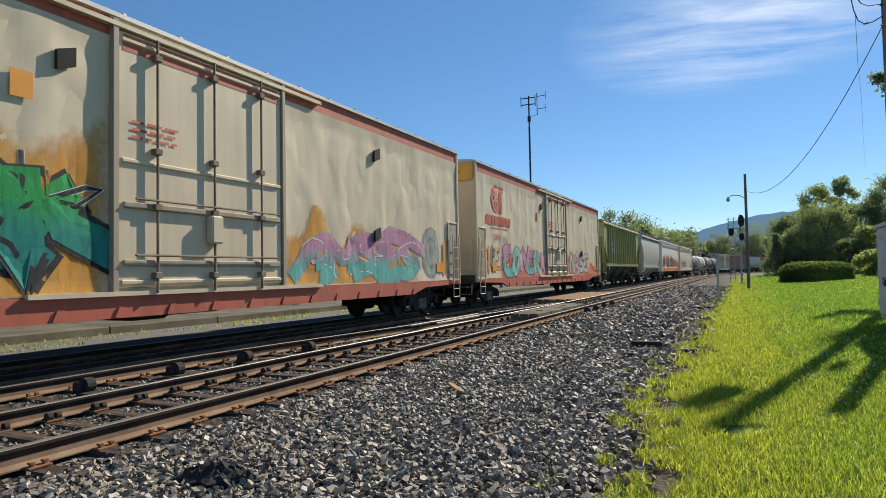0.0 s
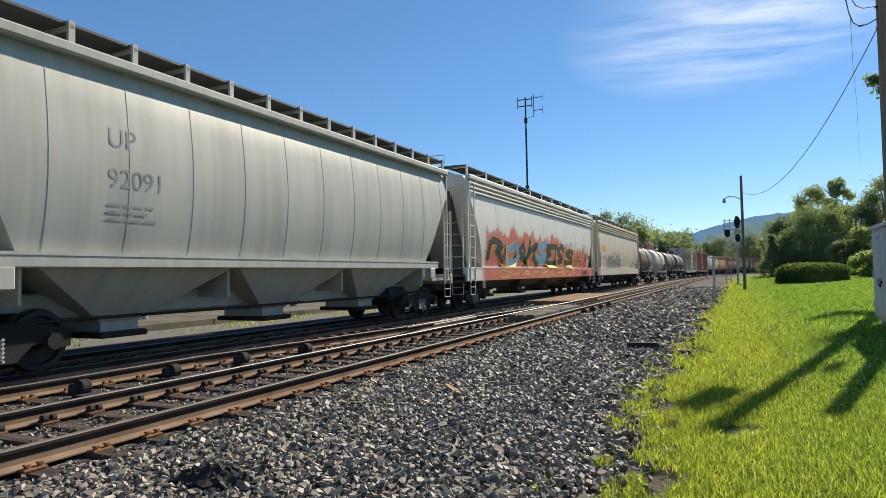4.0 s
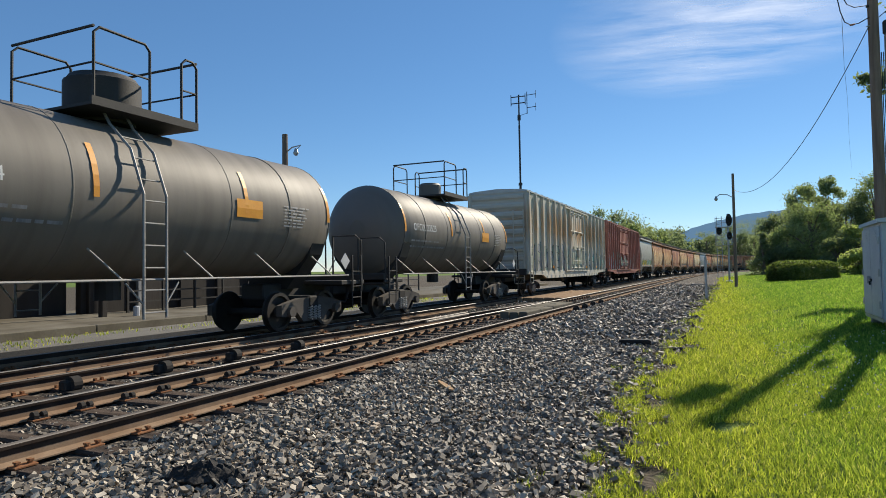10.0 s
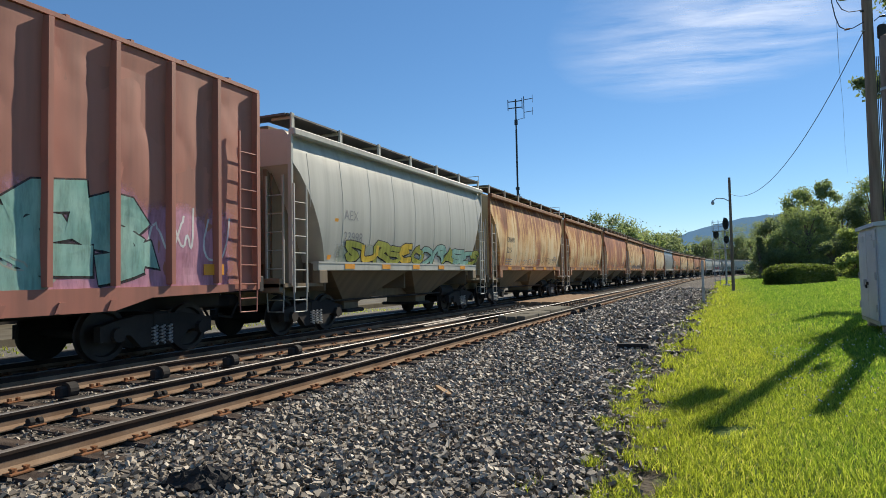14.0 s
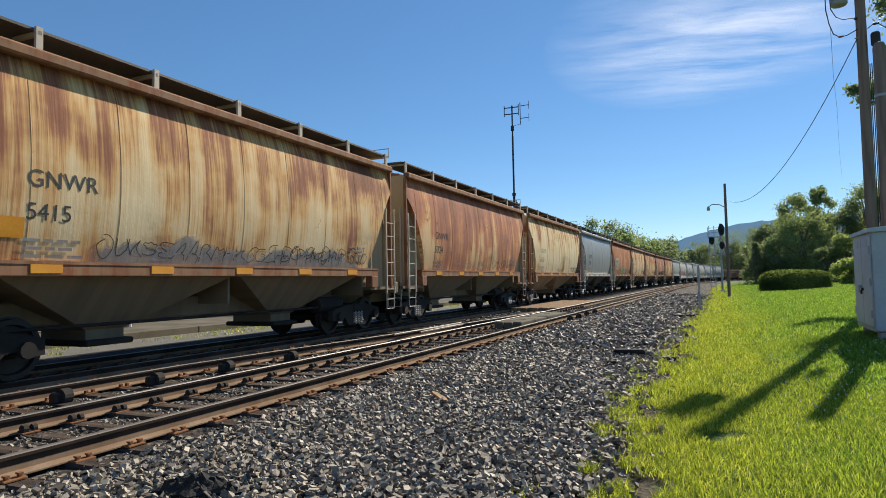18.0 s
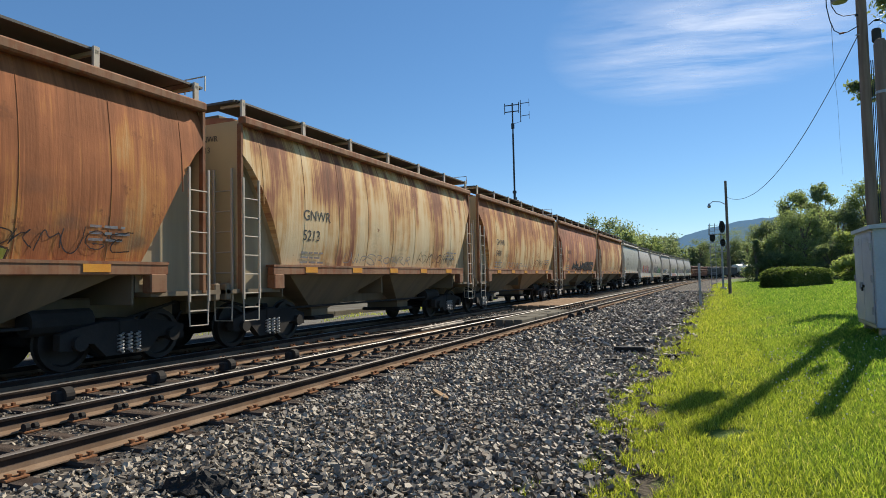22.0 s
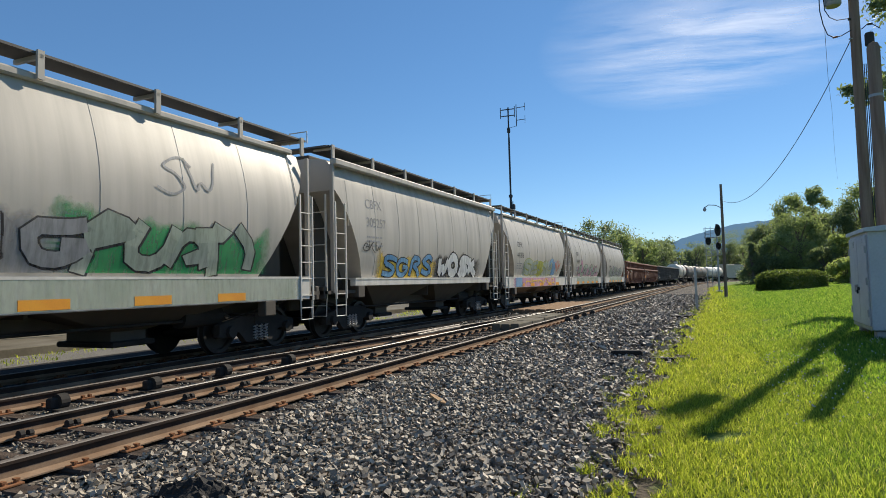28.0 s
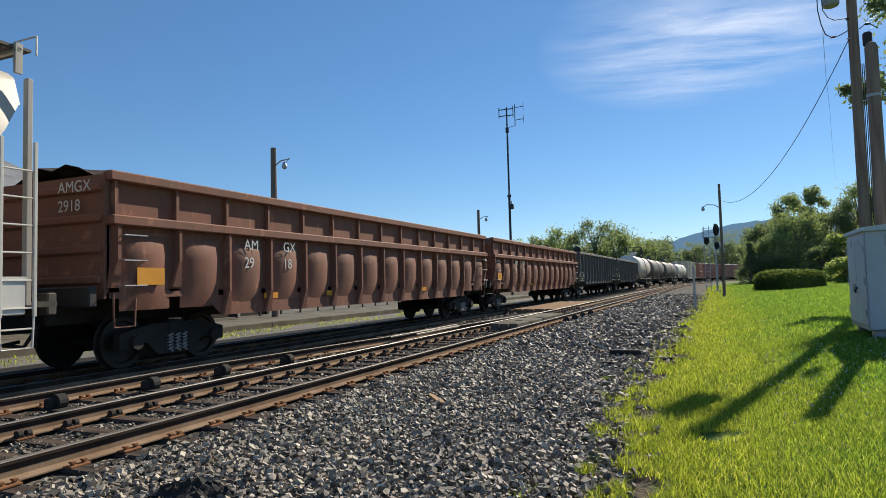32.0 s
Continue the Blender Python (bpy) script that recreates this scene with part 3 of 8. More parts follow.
STROKES = {  # one stroke for each letter, in a unit box
    "S": ((1, .82), (.62, 1), (.15, .9), (.08, .66), (.5, .52), (.92, .36), (.86, .08), (.4, 0), (0, .16)), "O": ((.55, 1), (.12, .85), (0, .4), (.35, 0), (.85, .12), (1, .6), (.7, .97), (.42, 1)),
    "N": ((.05, 0), (.1, 1), (.5, .5), (.9, 0), (.98, 1)), "E": ((1, .98), (.12, 1), (.1, .54), (.75, .52), (.1, .48), (.06, .02), (1, .05)), "K": ((.08, 1), (.1, 0), (.1, .45), (.95, 1), (.35, .5), (1, 0)),
    "F": ((1, .98), (.12, 1), (.1, .5), (.8, .52), (.1, .45), (.06, 0)), "W": ((0, 1), (.22, 0), (.5, .65), (.78, 0), (1, 1)), "G": ((.95, .85), (.5, 1), (.08, .7), (.1, .2), (.5, 0), (.92, .15), (.95, .48), (.55, .46)),
    "R": ((.06, 0), (.1, 1), (.75, .95), (.85, .65), (.25, .5), (.6, .4), (1, 0)), "A": ((0, 0), (.4, 1), (.6, 1), (.8, .4), (.3, .35), (.85, .3), (1, 0)), "T": ((0, .95), (1, 1), (.55, .97), (.5, 0)),
    "I": ((.4, 1), (.5, .5), (.45, 0)), "U": ((.05, 1), (.08, .25), (.45, 0), (.9, .2), (.98, 1)), "P": ((.1, 0), (.1, 1), (.8, .95), (.9, .6), (.25, .45)), "M": ((0, 0), (.12, 1), (.5, .4), (.88, 1), (1, 0)),
    "H": ((.05, 1), (.1, 0), (.1, .5), (.9, .5), (.95, 1), (.92, 0)), "D": ((.1, 0), (.1, 1), (.75, .85), (.95, .45), (.6, .05), (.1, 0)), "L": ((.1, 1), (.08, .05), (.95, .02))}


def ribbon(g, pts, half, surface, lift):
    """A band of paint along a stroke, each step a hair above the last."""
    pts = [Vector(p) for p in pts]
    pts[0] = pts[0] + (pts[0] - pts[1]).normalized() * half * .5
    pts[-1] = pts[-1] + (pts[-1] - pts[-2]).normalized() * half * .5
    v = []
    for i, p in enumerate(pts):
        d0 = (p - pts[i - 1]).normalized() if i else (pts[1] - p).normalized()
        d1 = (pts[i + 1] - p).normalized() if i < len(pts) - 1 else d0
        d = (d0 + d1)
        d = d.normalized() if d.length > .3 else d0
        n = Vector((-d.y, d.x)) * half * min(1.35, 1 / max(.6, abs(d.dot(d0))))
        for e in (-1, -.33, .33, 1):
            q = surface(p.x + n.x * e, p.y + n.y * e)
            v.append((q[0] + lift + .0001 * i, q[1], q[2]))
    g.add(v, [(4 * i + k, 4 * i + k + 1, 4 * i + k + 5, 4 * i + k + 4) for i in range(len(pts) - 1) for k in range(3)])


def rounded(pts, times=1):
    for _ in range(times):
        out = [pts[0]]
        for p, q in zip(pts, pts[1:]):
            out += [(p[0] * .72 + q[0] * .28, p[1] * .72 + q[1] * .28), (p[0] * .28 + q[0] * .72, p[1] * .28 + q[1] * .72)]
        pts = out + [pts[-1]]
    return pts


def haze(car, surface, y0, y1, z0, z1, mat, seed, label="soft haze of sprayed paint", rise=.3, down=False):
    """A cloud of spray paint on the side, thinning out at a ragged edge."""
    ny, nz = max(8, int((y1 - y0) / .12)), 14
    v, w = [], []
    for j in range(nz + 1):
        for i in range(ny + 1):
            y, z = y0 + (y1 - y0) * i / ny, z0 + (z1 - z0) * j / nz
            top = z1 - (z1 - z0) * rise * (.5 + .9 * noise.noise(Vector((y * 1.1, seed, 0))) + .4 * noise.noise(Vector((y * 3.1, seed, 4))))
            q = surface(y, z if not down else z0 + z1 - z)
            v.append((q[0] + .0015, q[1], q[2]))
            w.append(max(0, min(1, (top - z) / (.16 * (z1 - z0)) , (y - y0) * 2.2, (y1 - y) * 2.2)))
    n = ny + 1
    me = mesh_np("spray_haze", np.array(v), np.array([(j * n + i, j * n + i + 1, (j + 1) * n + i + 1, (j + 1) * n + i) for j in range(nz) for i in range(ny)]), mat)
    me.attributes.new("spray", "FLOAT", "POINT").data.foreach_set("value", np.array(w, dtype=np.float32))
    return part("spray_haze", me, None, car, label)


def graffiti(car, surface, y0, y1, z0, z1, cloud, line_mat, fills, seed, text="SERK", label="", rise=0.3, fat=.2, edge=.028, sharp=1, over=.45, wild=1.0):
    """A sprayed piece: a haze of paint, and fat outlined letter forms over it, each a part; text picks the strokes."""
    rnd = random.Random(seed)
    w = (y1 - y0) / len(text)
    if cloud:
        haze(car, surface, y0 - .4, y1 + .4, z0, z1 + (z1 - z0) * over, cloud, seed, rise=rise)
    for i, ch in enumerate(text):
        hh, ww = (z1 - z0) * rnd.uniform(.78, 1.0), w * (.86 + .34 * wild)
        half = fat * min(w * .95, hh * .7)
        slant = rnd.uniform(-.06 - .25 * wild, .16 + .25 * wild) * hh
        pts = [(a + rnd.uniform(-.05, .05) * (1 + 3 * wild), b + rnd.uniform(-.05, .05) * (1 + 2.2 * wild)) for a, b in STROKES[ch]]
        pts = rounded(pts, sharp)
        oy, oz = y0 + i * w + w * .05, z0 + half * .8 + rnd.uniform(0, .06) * hh
        pts = [(oy + half * .6 + a * (ww - half * .9) + slant * b, oz + b * (hh - half * 1.8)) for a, b in pts]
        g = Geo()
        lift = .003 + .0008 * (i % 2)
        g.mat = 0
        ribbon(g, [(a + edge * .9, b - edge * .7) for a, b in pts], half + edge * .8, surface, lift)
        ribbon(g, pts, half + edge, surface, lift + .0025)
        g.mat = 1
        ribbon(g, pts, half, surface, lift + .006)
        part("sprayed_letter", g, [line_mat, fills[i % len(fills)]], car, label)


def scribble(car, surface, y0, y1, z0, z1, mat, seed, count=3, width=.022, label="thin sprayed scribble"):
    """Tags written with a thin spray line."""
    rnd = random.Random(seed)
    w = (y1 - y0) / count
    for i in range(count):
        g = Geo()
        slant = rnd.uniform(-.2, .35) * (z1 - z0)
        hh = (z1 - z0) * rnd.uniform(.6, 1.1)
        pts = rounded([(a + rnd.uniform(-.16, .16), b + rnd.uniform(-.14, .14)) for a, b in STROKES[rnd.choice("SOEKRAUPGMNWHD")]], 2)
        ribbon(g, [(y0 + i * w + a * w * .95 + b * slant, z0 + (z1 - z0 - hh) * rnd.uniform(.4, .6) + b * hh) for a, b in pts], width * .8, surface, .003 + .0006 * (i % 3))
        part("scribble", g, mat, car, label)


def reflectors(car, x, z, ys, mat, h=0.1, w=0.32):
    me = mesh("reflector", Geo().box(-0.003, 0.006, -w / 2, w / 2, -h / 2, h / 2), mat)
    for y in ys:
        part("reflector", me, None, car).matrix_basis = pose(x, y, z)


CARS = []


def enlist(car, c0, c1, trucks):
    CARS.append((car, (c0 + c1) / 2, trucks))
    return car


def hopper(label, c0, c1, body, frame_mat, zs=1.48, zt=4.55, bays=2, seams=9, bulge=0.16, sill_h=0.2, ladder_mat=None, board=None, under=None, cut=1.3, end_cut=.7,
           reflect=(), ribs=0, sill_mat=None, hoop=False, deep=None, sill_end=1.3, curve=1.35, shoulder=0.0, slope_mat=None, end_mat=None, board_z=.4, rib_shift=0.0, pitch=1.9, board_in=.5):
    """A covered hopper car. cut: how far the lower corners of the side are drawn in; ribs: outside posts in place of smooth curved sides."""
    length = c1 - c0
    h = length / 2
    car = thing("covered_hopper", label, "freight car", group="cars of the freight train")
    ladder_mat, board, under, sill_mat = ladder_mat or frame_mat, board or P["grating"], under or frame_mat, sill_mat or frame_mat
    yt, yb = h - 0.45, h - 0.45 - cut
    zc = zt - end_cut
    zb = zs + sill_h

    def half_width(z):
        u = min(1, max(0, (z - zb) / (zt - zb)))
        return 1.36 + (bulge * math.sin(math.pi * u ** 0.85) if not ribs else 0.06) - shoulder * max(0, (u - .5) / .5) ** 2 - (0 if ribs or shoulder else .07 * max(0, (u - .9) / .1))

    def surface(y, z):
        return (half_width(z) + 0.005, y, z)

    def ring(y, low):
        zz = [low + (zt - low) * i / 8 for i in range(9)]
        k = 1 - (.55 * shoulder * max(0, (abs(y) - yt + .9) / .9) ** 2)
        right = [(half_width(z) * k, y, z) for z in zz]
        a = 1.18 - shoulder * .75
        top = [(a * k, y, zt + 0.09), (a * .5, y, zt + 0.16), (-a * .5, y, zt + 0.16), (-a * k, y, zt + 0.09)]
        return right + top + [(-x, yy, z) for x, yy, z in reversed(right)]
    st = [(-yt, zc), (-yt + 0.02, zc)]
    for i in range(1, 7):
        st.append((-yt + cut * i / 6, zc + (zb - zc) * (i / 6) ** (1.0 if ribs else curve)))
    st += [(-yb + (2 * yb) * i / 10, zb) for i in range(1, 10)]
    st += [(-a, b) for a, b in reversed(st[:8])]
    g = Geo().loft([ring(y, z) for y, z in st])
    b_ob = part("body", g, body, car, smooth=True)
    # welded seams
    if seams:
        for i in range(seams):
            y = -yt + 0.55 + (2 * yt - 1.1) * i / (seams - 1)
            e = abs(y) - yb
            low = zb if e <= 0 else zb + (zc - zb) * min(1, e / cut)
            zz = [low + (zt - low) * j / 8 for j in range(9)]
            for sx in (1, -1):
                sg = Geo()
                sg.loft([[(sx * (half_width(z) - .008), y - .009, z), (sx * (half_width(z) + .005), y - .004, z), (sx * (half_width(z) + .005), y + .004, z), (sx * (half_width(z) - .008), y + .009, z)] for z in zz])
                part("seam", sg, body, car)
    if ribs:
        for i in range(ribs):
            y = -yb + 0.05 + rib_shift + (2 * yb - .1) * i / (ribs - 1)
            for sx in (1, -1):
                part("side_post", Geo().box(min(sx * 1.4, sx * 1.53), max(sx * 1.4, sx * 1.53), y - .038, y + .038, zb, zt - 0.12, 0.01), body, car)
        for sx in (1, -1):
            part("side_post", Geo().box(min(sx * 1.4, sx * 1.5), max(sx * 1.4, sx * 1.5), -yt - .05, -yt + .04, zs, zt, 0.01), body, car)
    for sx in (1, -1):
        part("roof_rail", Geo().box(min(sx * (1.34 - shoulder), sx * (1.53 - shoulder * 1.5)), max(sx * (1.34 - shoulder), sx * (1.53 - shoulder * 1.5)), -yt - .03 + shoulder * 3, yt + .03 - shoulder * 3, zt - (0.07 if not shoulder else .03), zt + 0.1, 0.03), frame_mat, car)
        y1 = h - sill_end
        lo = zs if deep is None else deep
        part("side_sill", Geo().box(min(sx * 1.34, sx * 1.5), max(sx * 1.34, sx * 1.5), -y1, y1, lo, zb, 0.015).box(min(sx * 1.30, sx * 1.512), max(sx * 1.30, sx * 1.512), -y1, y1, zb - .03, zb + .015), sill_mat, car)
        for e in (-1, 1):
            part("jacking_pad", Geo().box(min(sx * 1.3, sx * 1.51), max(sx * 1.3, sx * 1.51), e * (yb + .25) - .17, e * (yb + .25) + .17, zs - .3, zs + .02, 0.02), sill_mat if frame_mat is P["rust_frame"] else under, car)
    # end platform, corner posts and braces
    for e in (-1, 1):
        for sx in (-1, 1):
            part("corner_post", Geo().box(sx * 1.4 - .05, sx * 1.4 + .05, e * (yt + .02) - .04, e * (yt + .02) + .04, 1.15, zt - .05, 0.01), frame_mat, car)
            part("end_post", Geo().box(sx * .62 - .06, sx * .62 + .06, e * (yt - .12) - .05, e * (yt - .12) + .05, 1.1, zc + .1, 0.01), under, car)
        for x in ((-.72, .72) if not slope_mat else (-1.22, 1.22)):
            part("slope_support", Geo().plate([(e * (yt - .16), 1.2), (e * (yt - .16), zc - .02)] + [(e * -y, z - .02) for y, z in st[2:8]] + [(e * yb, 1.2)], 0, x - .02, x + .02), slope_mat or under, car)
        if end_mat:
            part("end_sheet", Geo().box(-1.36, 1.36, min(e * (yt + .004), e * (yt + .02)), max(e * (yt + .004), e * (yt + .02)), 1.2, zt + .02), end_mat, car)
            part("end_rib", Geo().box(-.05, .05, min(e * (yt + .02), e * (yt + .09)), max(e * (yt + .02), e * (yt + .09)), 1.2, zc, .01), end_mat, car)
        if slope_mat:
            sp = [(e * -y, z - .012) for y, z in st[1:8]]
            part("slope_sheet", Geo().loft([[(-1.34, y, z), (1.34, y, z), (1.34, y, z - .012), (-1.34, y, z - .012)] for y, z in sp]), slope_mat, car)
        part("end_platform", Geo().box(-1.42, 1.42, min(e * h, e * (h - 1.6)), max(e * h, e * (h - 1.6)), 1.12, 1.2), under, car)
        part("end_bulkhead", Geo().box(-1.3, 1.3, e * (yb - .1) - .02, e * (yb - .1) + .02, 1.0, zb + .3), under, car)
        for sx in (1, -1):
            ladder(car, ladder_mat, sx * 1.5, e * (h - .62), 1.0, min(zc, 3.4) if not hoop else zt - .2, turn=0 if sx > 0 else 180)
    ladder(car, ladder_mat, 1.02, -h + .36, 1.0, min(zc, 3.6), turn=-90)
    ladder(car, ladder_mat, -1.02, h - .36, 1.0, min(zc, 3.6), turn=90)
    if hoop:
        part("grab_hoop", Geo().tube([(1.53, h - .4, 1.0), (1.53, h - .4, zt - .25), (1.5, h - .5, zt + .15), (1.35, h - .75, zt + .42), (1.1, h - 1.1, zt + .46)], 0.03, 6), ladder_mat, car)
    # bays
    for i in range(bays):
        a = -yb + .25 + (2 * yb - .5) * i / bays
        b = -yb + .25 + (2 * yb - .5) * (i + 1) / bays
        m = (a + b) / 2
        gb = Geo().loft([[(sx * w, y, z) for sx, y in ((-1, p), (1, p), (1, q), (-1, q))] for w, p, q, z in ((1.33, a + .02, b - .02, zs + .05), (0.55, m - .36, m + .36, 0.62), (0.55, m - .36, m + .36, 0.42))])
        part("hopper_bay", gb, under, car)
        if i:
            # added plate between bays, blocks the light showing through under the car
            part("cross_ridge", Geo().box(-1.1, 1.1, a - .03, a + .03, .95, zs + .02), under, car)
        part("outlet_gate", Geo().box(-.7, .7, m - .45, m + .45, 0.36, 0.46, 0.02), M["truck"], car)
    # running boards and hatches on the roof
    n = max(4, round(length / pitch))
    zr = zt + board_z
    for sx in (1, -1):
        part("running_board", Geo().box(min(sx * board_in, sx * 1.34), max(sx * board_in, sx * 1.34), -yt - .02, yt + .1, zr, zr + .04), board, car)
    me = mesh("board_support", Geo().box(-.02, .03, -.05, .05, zt, zr + .06).box(-.55, .03, -.03, .03, zr - .06, zr), P["post_pale"] if frame_mat is P["rust_frame"] else frame_mat)
    for i in range(n):
        y = -yt + .1 + (2 * yt - .2) * i / (n - 1)
        part("board_support", me, None, car).matrix_basis = pose(1.36, y, 0)
        part("board_support", me, None, car).matrix_basis = pose(-1.36, y, 0, 0, 0, 180)
    part("hatch", Geo().box(-.36, .36, -yt + .5, yt - .5, zt + .12, zr - .02 if board_z > .3 else zt + .17, 0.02), under, car)
    for e in (-1, 1):
        if e > 0:
            part("end_grab", Geo().tube([(1.3, e * (yt + .2), zr), (1.3, e * (yt + .2), zr + .28), (.8, e * (yt + .2), zr + .28), (.8, e * (yt + .2), zr)], .015, 5), ladder_mat, car)
        part("end_walk", Geo().box(-1.3, 1.3, e * (yt - .12) - .2, e * (yt - .12) + .2, zr - .01, zr + .035), board, car)
    if reflect:
        reflectors(car, 1.505, zb - .09 if reflect != "long" else lo + .12, [-yb + .9 + i * (2 * yb - 1.8) / 4 for i in range(5)], M["yellow"], .13 if reflect != "long" else .15, .46 if reflect != "long" else .75)
    part("brake_pipe", Geo().tube([(0.8, -h + .5, 1.0), (0.85, -yb, 0.72), (0.85, yb, 0.72), (0.8, h - .5, 1.0)], 0.03, 5), M["truck"], car)
    part("air_reservoir", Geo().tube([(.75, yb - 1.5, .78), (.75, yb - .5, .78)], .2, 12), M["truck"], car)
    part("brake_cylinder", Geo().tube([(-.5, -yb + .3, .85), (-.5, -yb + .9, .85)], .16, 10).box(-.3, .5, -yb + .4, -yb + .6, .6, .85, .02), M["truck"], car)
    add_ends(car, length, under)
    tc = h - 1.75
    for y in (-tc, tc):
        add_truck(car, y)
    enlist(car, c0, c1, tc)
    return car, surface, (yb, yt, zb, zt)


def boxcar(label, c0, c1, body, roof_mat, frame_mat, zs=1.2, zt=5.1, posts=8, door=(-2.6, 0.0, 2.6), door_mat=None, end_mat=None, post_depth=0.09, band=None, sill_mat=None,
           name="boxcar", ladder_h=3.1, right_posts=None, ribs=5, rod_mat=None):
    """A boxcar: side sheets between outside posts, sliding doors, ribbed ends, roof. door: the edges of its door leaves along the car."""
    length = c1 - c0
    h = length / 2 - 0.25
    rod_mat = rod_mat or frame_mat
    door_mat, end_mat, sill_mat = door_mat or body, end_mat or body, sill_mat or frame_mat
    car = thing(name, label, "freight car", group="cars of the freight train")
    W = 1.44

    def surface(y, z):
        return (W + 0.012 + (post_depth if not posts else 0.0), y, z)
    part("body", Geo().box(-W, W, -h, h, zs, zt, 0.02), body, car)
    roof = [(-W - .07, zt - .03), (W + .07, zt - .03), (W + .07, zt + .04), (W - .25, zt + .1), (0, zt + .17), (-W + .25, zt + .1), (-W - .07, zt + .04)]
    part("roof", Geo().plate(roof, 1, -h - .04, h + .04), roof_mat, car)
    for i in range(int(2 * h / 1.1)):
        y = -h + .5 + i * 1.1
        part("roof_seam", Geo().plate([(x, z + .03) for x, z in roof[2:]] + [(x, z) for x, z in reversed(roof[2:])], 1, y - .03, y + .03), roof_mat, car)
    d0, d1 = door[0], door[-1]
    if posts:
        me = mesh("side_post", Geo().plate([(W - .01, -.07), (W - .01, .07), (W + post_depth, .04), (W + post_depth, -.04)], 2, zs + .05, zt - .06), body)
        for a, b, n in ((-h + .06, d0 - .06, posts), (h - .06, d1 + .06, right_posts or posts)):
            for k in range(n + 1):
                y = a + (b - a) * k / n
                part("side_post", me, None, car).matrix_basis = pose(0, y, 0)
                part("side_post", me, None, car).matrix_basis = pose(0, y, 0, 0, 0, 180)
    # doors, their bars and fittings
    for a, b in zip(door, door[1:]):
        dp = part("door", Geo().box(W - .01, W + .075, a + .03, b - .03, zs + .12, zt - .22, 0.015), door_mat, car)
        rows = ribs
        for r in range(rows + 1):
            z = zs + .2 + (zt - zs - .55) * r / rows
            part("door_rib", Geo().plate([(W + .07, -.045), (W + .07, .045), (W + .115, .02), (W + .115, -.02)], 1, a + .08, b - .08), door_mat, dp).matrix_basis = pose(0, 0, z)
        for f in (.18, .5, .82):
            y = a + (b - a) * f
            part("lock_rod", Geo().tube([(W + .15, y, zs + .02), (W + .15, y, zt - .2)], 0.022, 6), rod_mat, dp)
            for z in (zs + .3, zs + 1.4, zs + 2.3, zt - .5):
                part("rod_bracket", Geo().box(W + .07, W + .19, y - .07, y + .07, z - .05, z + .05, 0.01), rod_mat, dp)
        y = a + (b - a) * .5
        part("door_lock", Geo().box(W + .07, W + .24, y - .14, y + .14, zs + .85, zs + 1.35, 0.03), door_mat, dp)
        for z in (zs + .62, zs + 1.5):
            part("handle_bar", Geo().tube([(W + .19, a + .25, z), (W + .19, b - .25, z)], 0.02, 6), rod_mat, dp)
    for z in (zs + .03, zt - .16):
        part("door_track", Geo().box(W, W + .13, d0 - (d1 - d0) * .35, d1 + (d1 - d0) * .35, z - .035, z + .035), frame_mat, car)
    for sx in (1, -1):
        outline = [(-h, zs + .02), (-h, zs - .1), (-h + 2.6, zs - .16), (-h + 3.3, zs - .34), (h - 3.3, zs - .34), (h - 2.6, zs - .16), (h, zs - .1), (h, zs + .02)]
        part("side_sill", Geo().plate([(y, z) for y, z in outline], 0, min(sx * (W - .03), sx * (W + .06)), max(sx * (W - .03), sx * (W + .06))), sill_mat, car)
    me = mesh("sill_tab", Geo().plate([(-.05, zs - .33), (.05, zs - .33), (.12, zs - .17), (.02, zs - .17)], 0, W + .06, W + .085), sill_mat)
    for k in range(17):
        part("sill_tab", me, None, car).matrix_basis = pose(0, -h + 3.4 + (2 * h - 6.8) * k / 16, 0)
    for e in (-1, 1):
        for r in range(9 if posts else 0):
            z = zs + .25 + (zt - zs - .5) * r / 8
            part("end_rib", Geo().plate([(z - .15, -.0), (z - .06, .07), (z + .06, .07), (z + .15, 0)], 0, -W + .12, W - .12), end_mat, car).matrix_basis = \
                Matrix(((1, 0, 0, 0), (0, 0, e * 1.0, e * h), (0, 1, 0, 0), (0, 0, 0, 1)))
        for sx in (1, -1):
            part("corner_post", Geo().box(sx * W - .05, sx * W + .05, e * h - .05, e * h + .05, zs - .1, zt, 0.015), body, car)
            ladder(car, frame_mat, sx * (W + .1), e * (h - .35), zs - .1, zs - .1 + ladder_h, 0.5, turn=0 if sx > 0 else 180)
        ladder(car, frame_mat, e * -(W - .4), e * (h + .1), zs - .1, zs - .1 + ladder_h, 0.5, turn=e * 90)
    if band:
        part("top_band", Geo().box(W + .004, W + .01, -h, d0 - .05, zt - .35, zt - .04).box(W + .004, W + .01, d1 + .05, h, zt - .35, zt - .04), band, car, "faded red band under the roof")
    add_ends(car, length, M["black"], 0.75, zs - .03)
    part("brake_gear", Geo().box(-.5, .9, -1.2, -.4, .6, .95, 0.05).tube([(.6, -.4, .8), (.6, 1.0, .8)], .17, 10), M["truck"], car)
    tc = length / 2 - 2.3
    for y in (-tc, tc):
        add_truck(car, y)
    enlist(car, c0, c1, tc)
    return car, surface, (h, zs, zt)


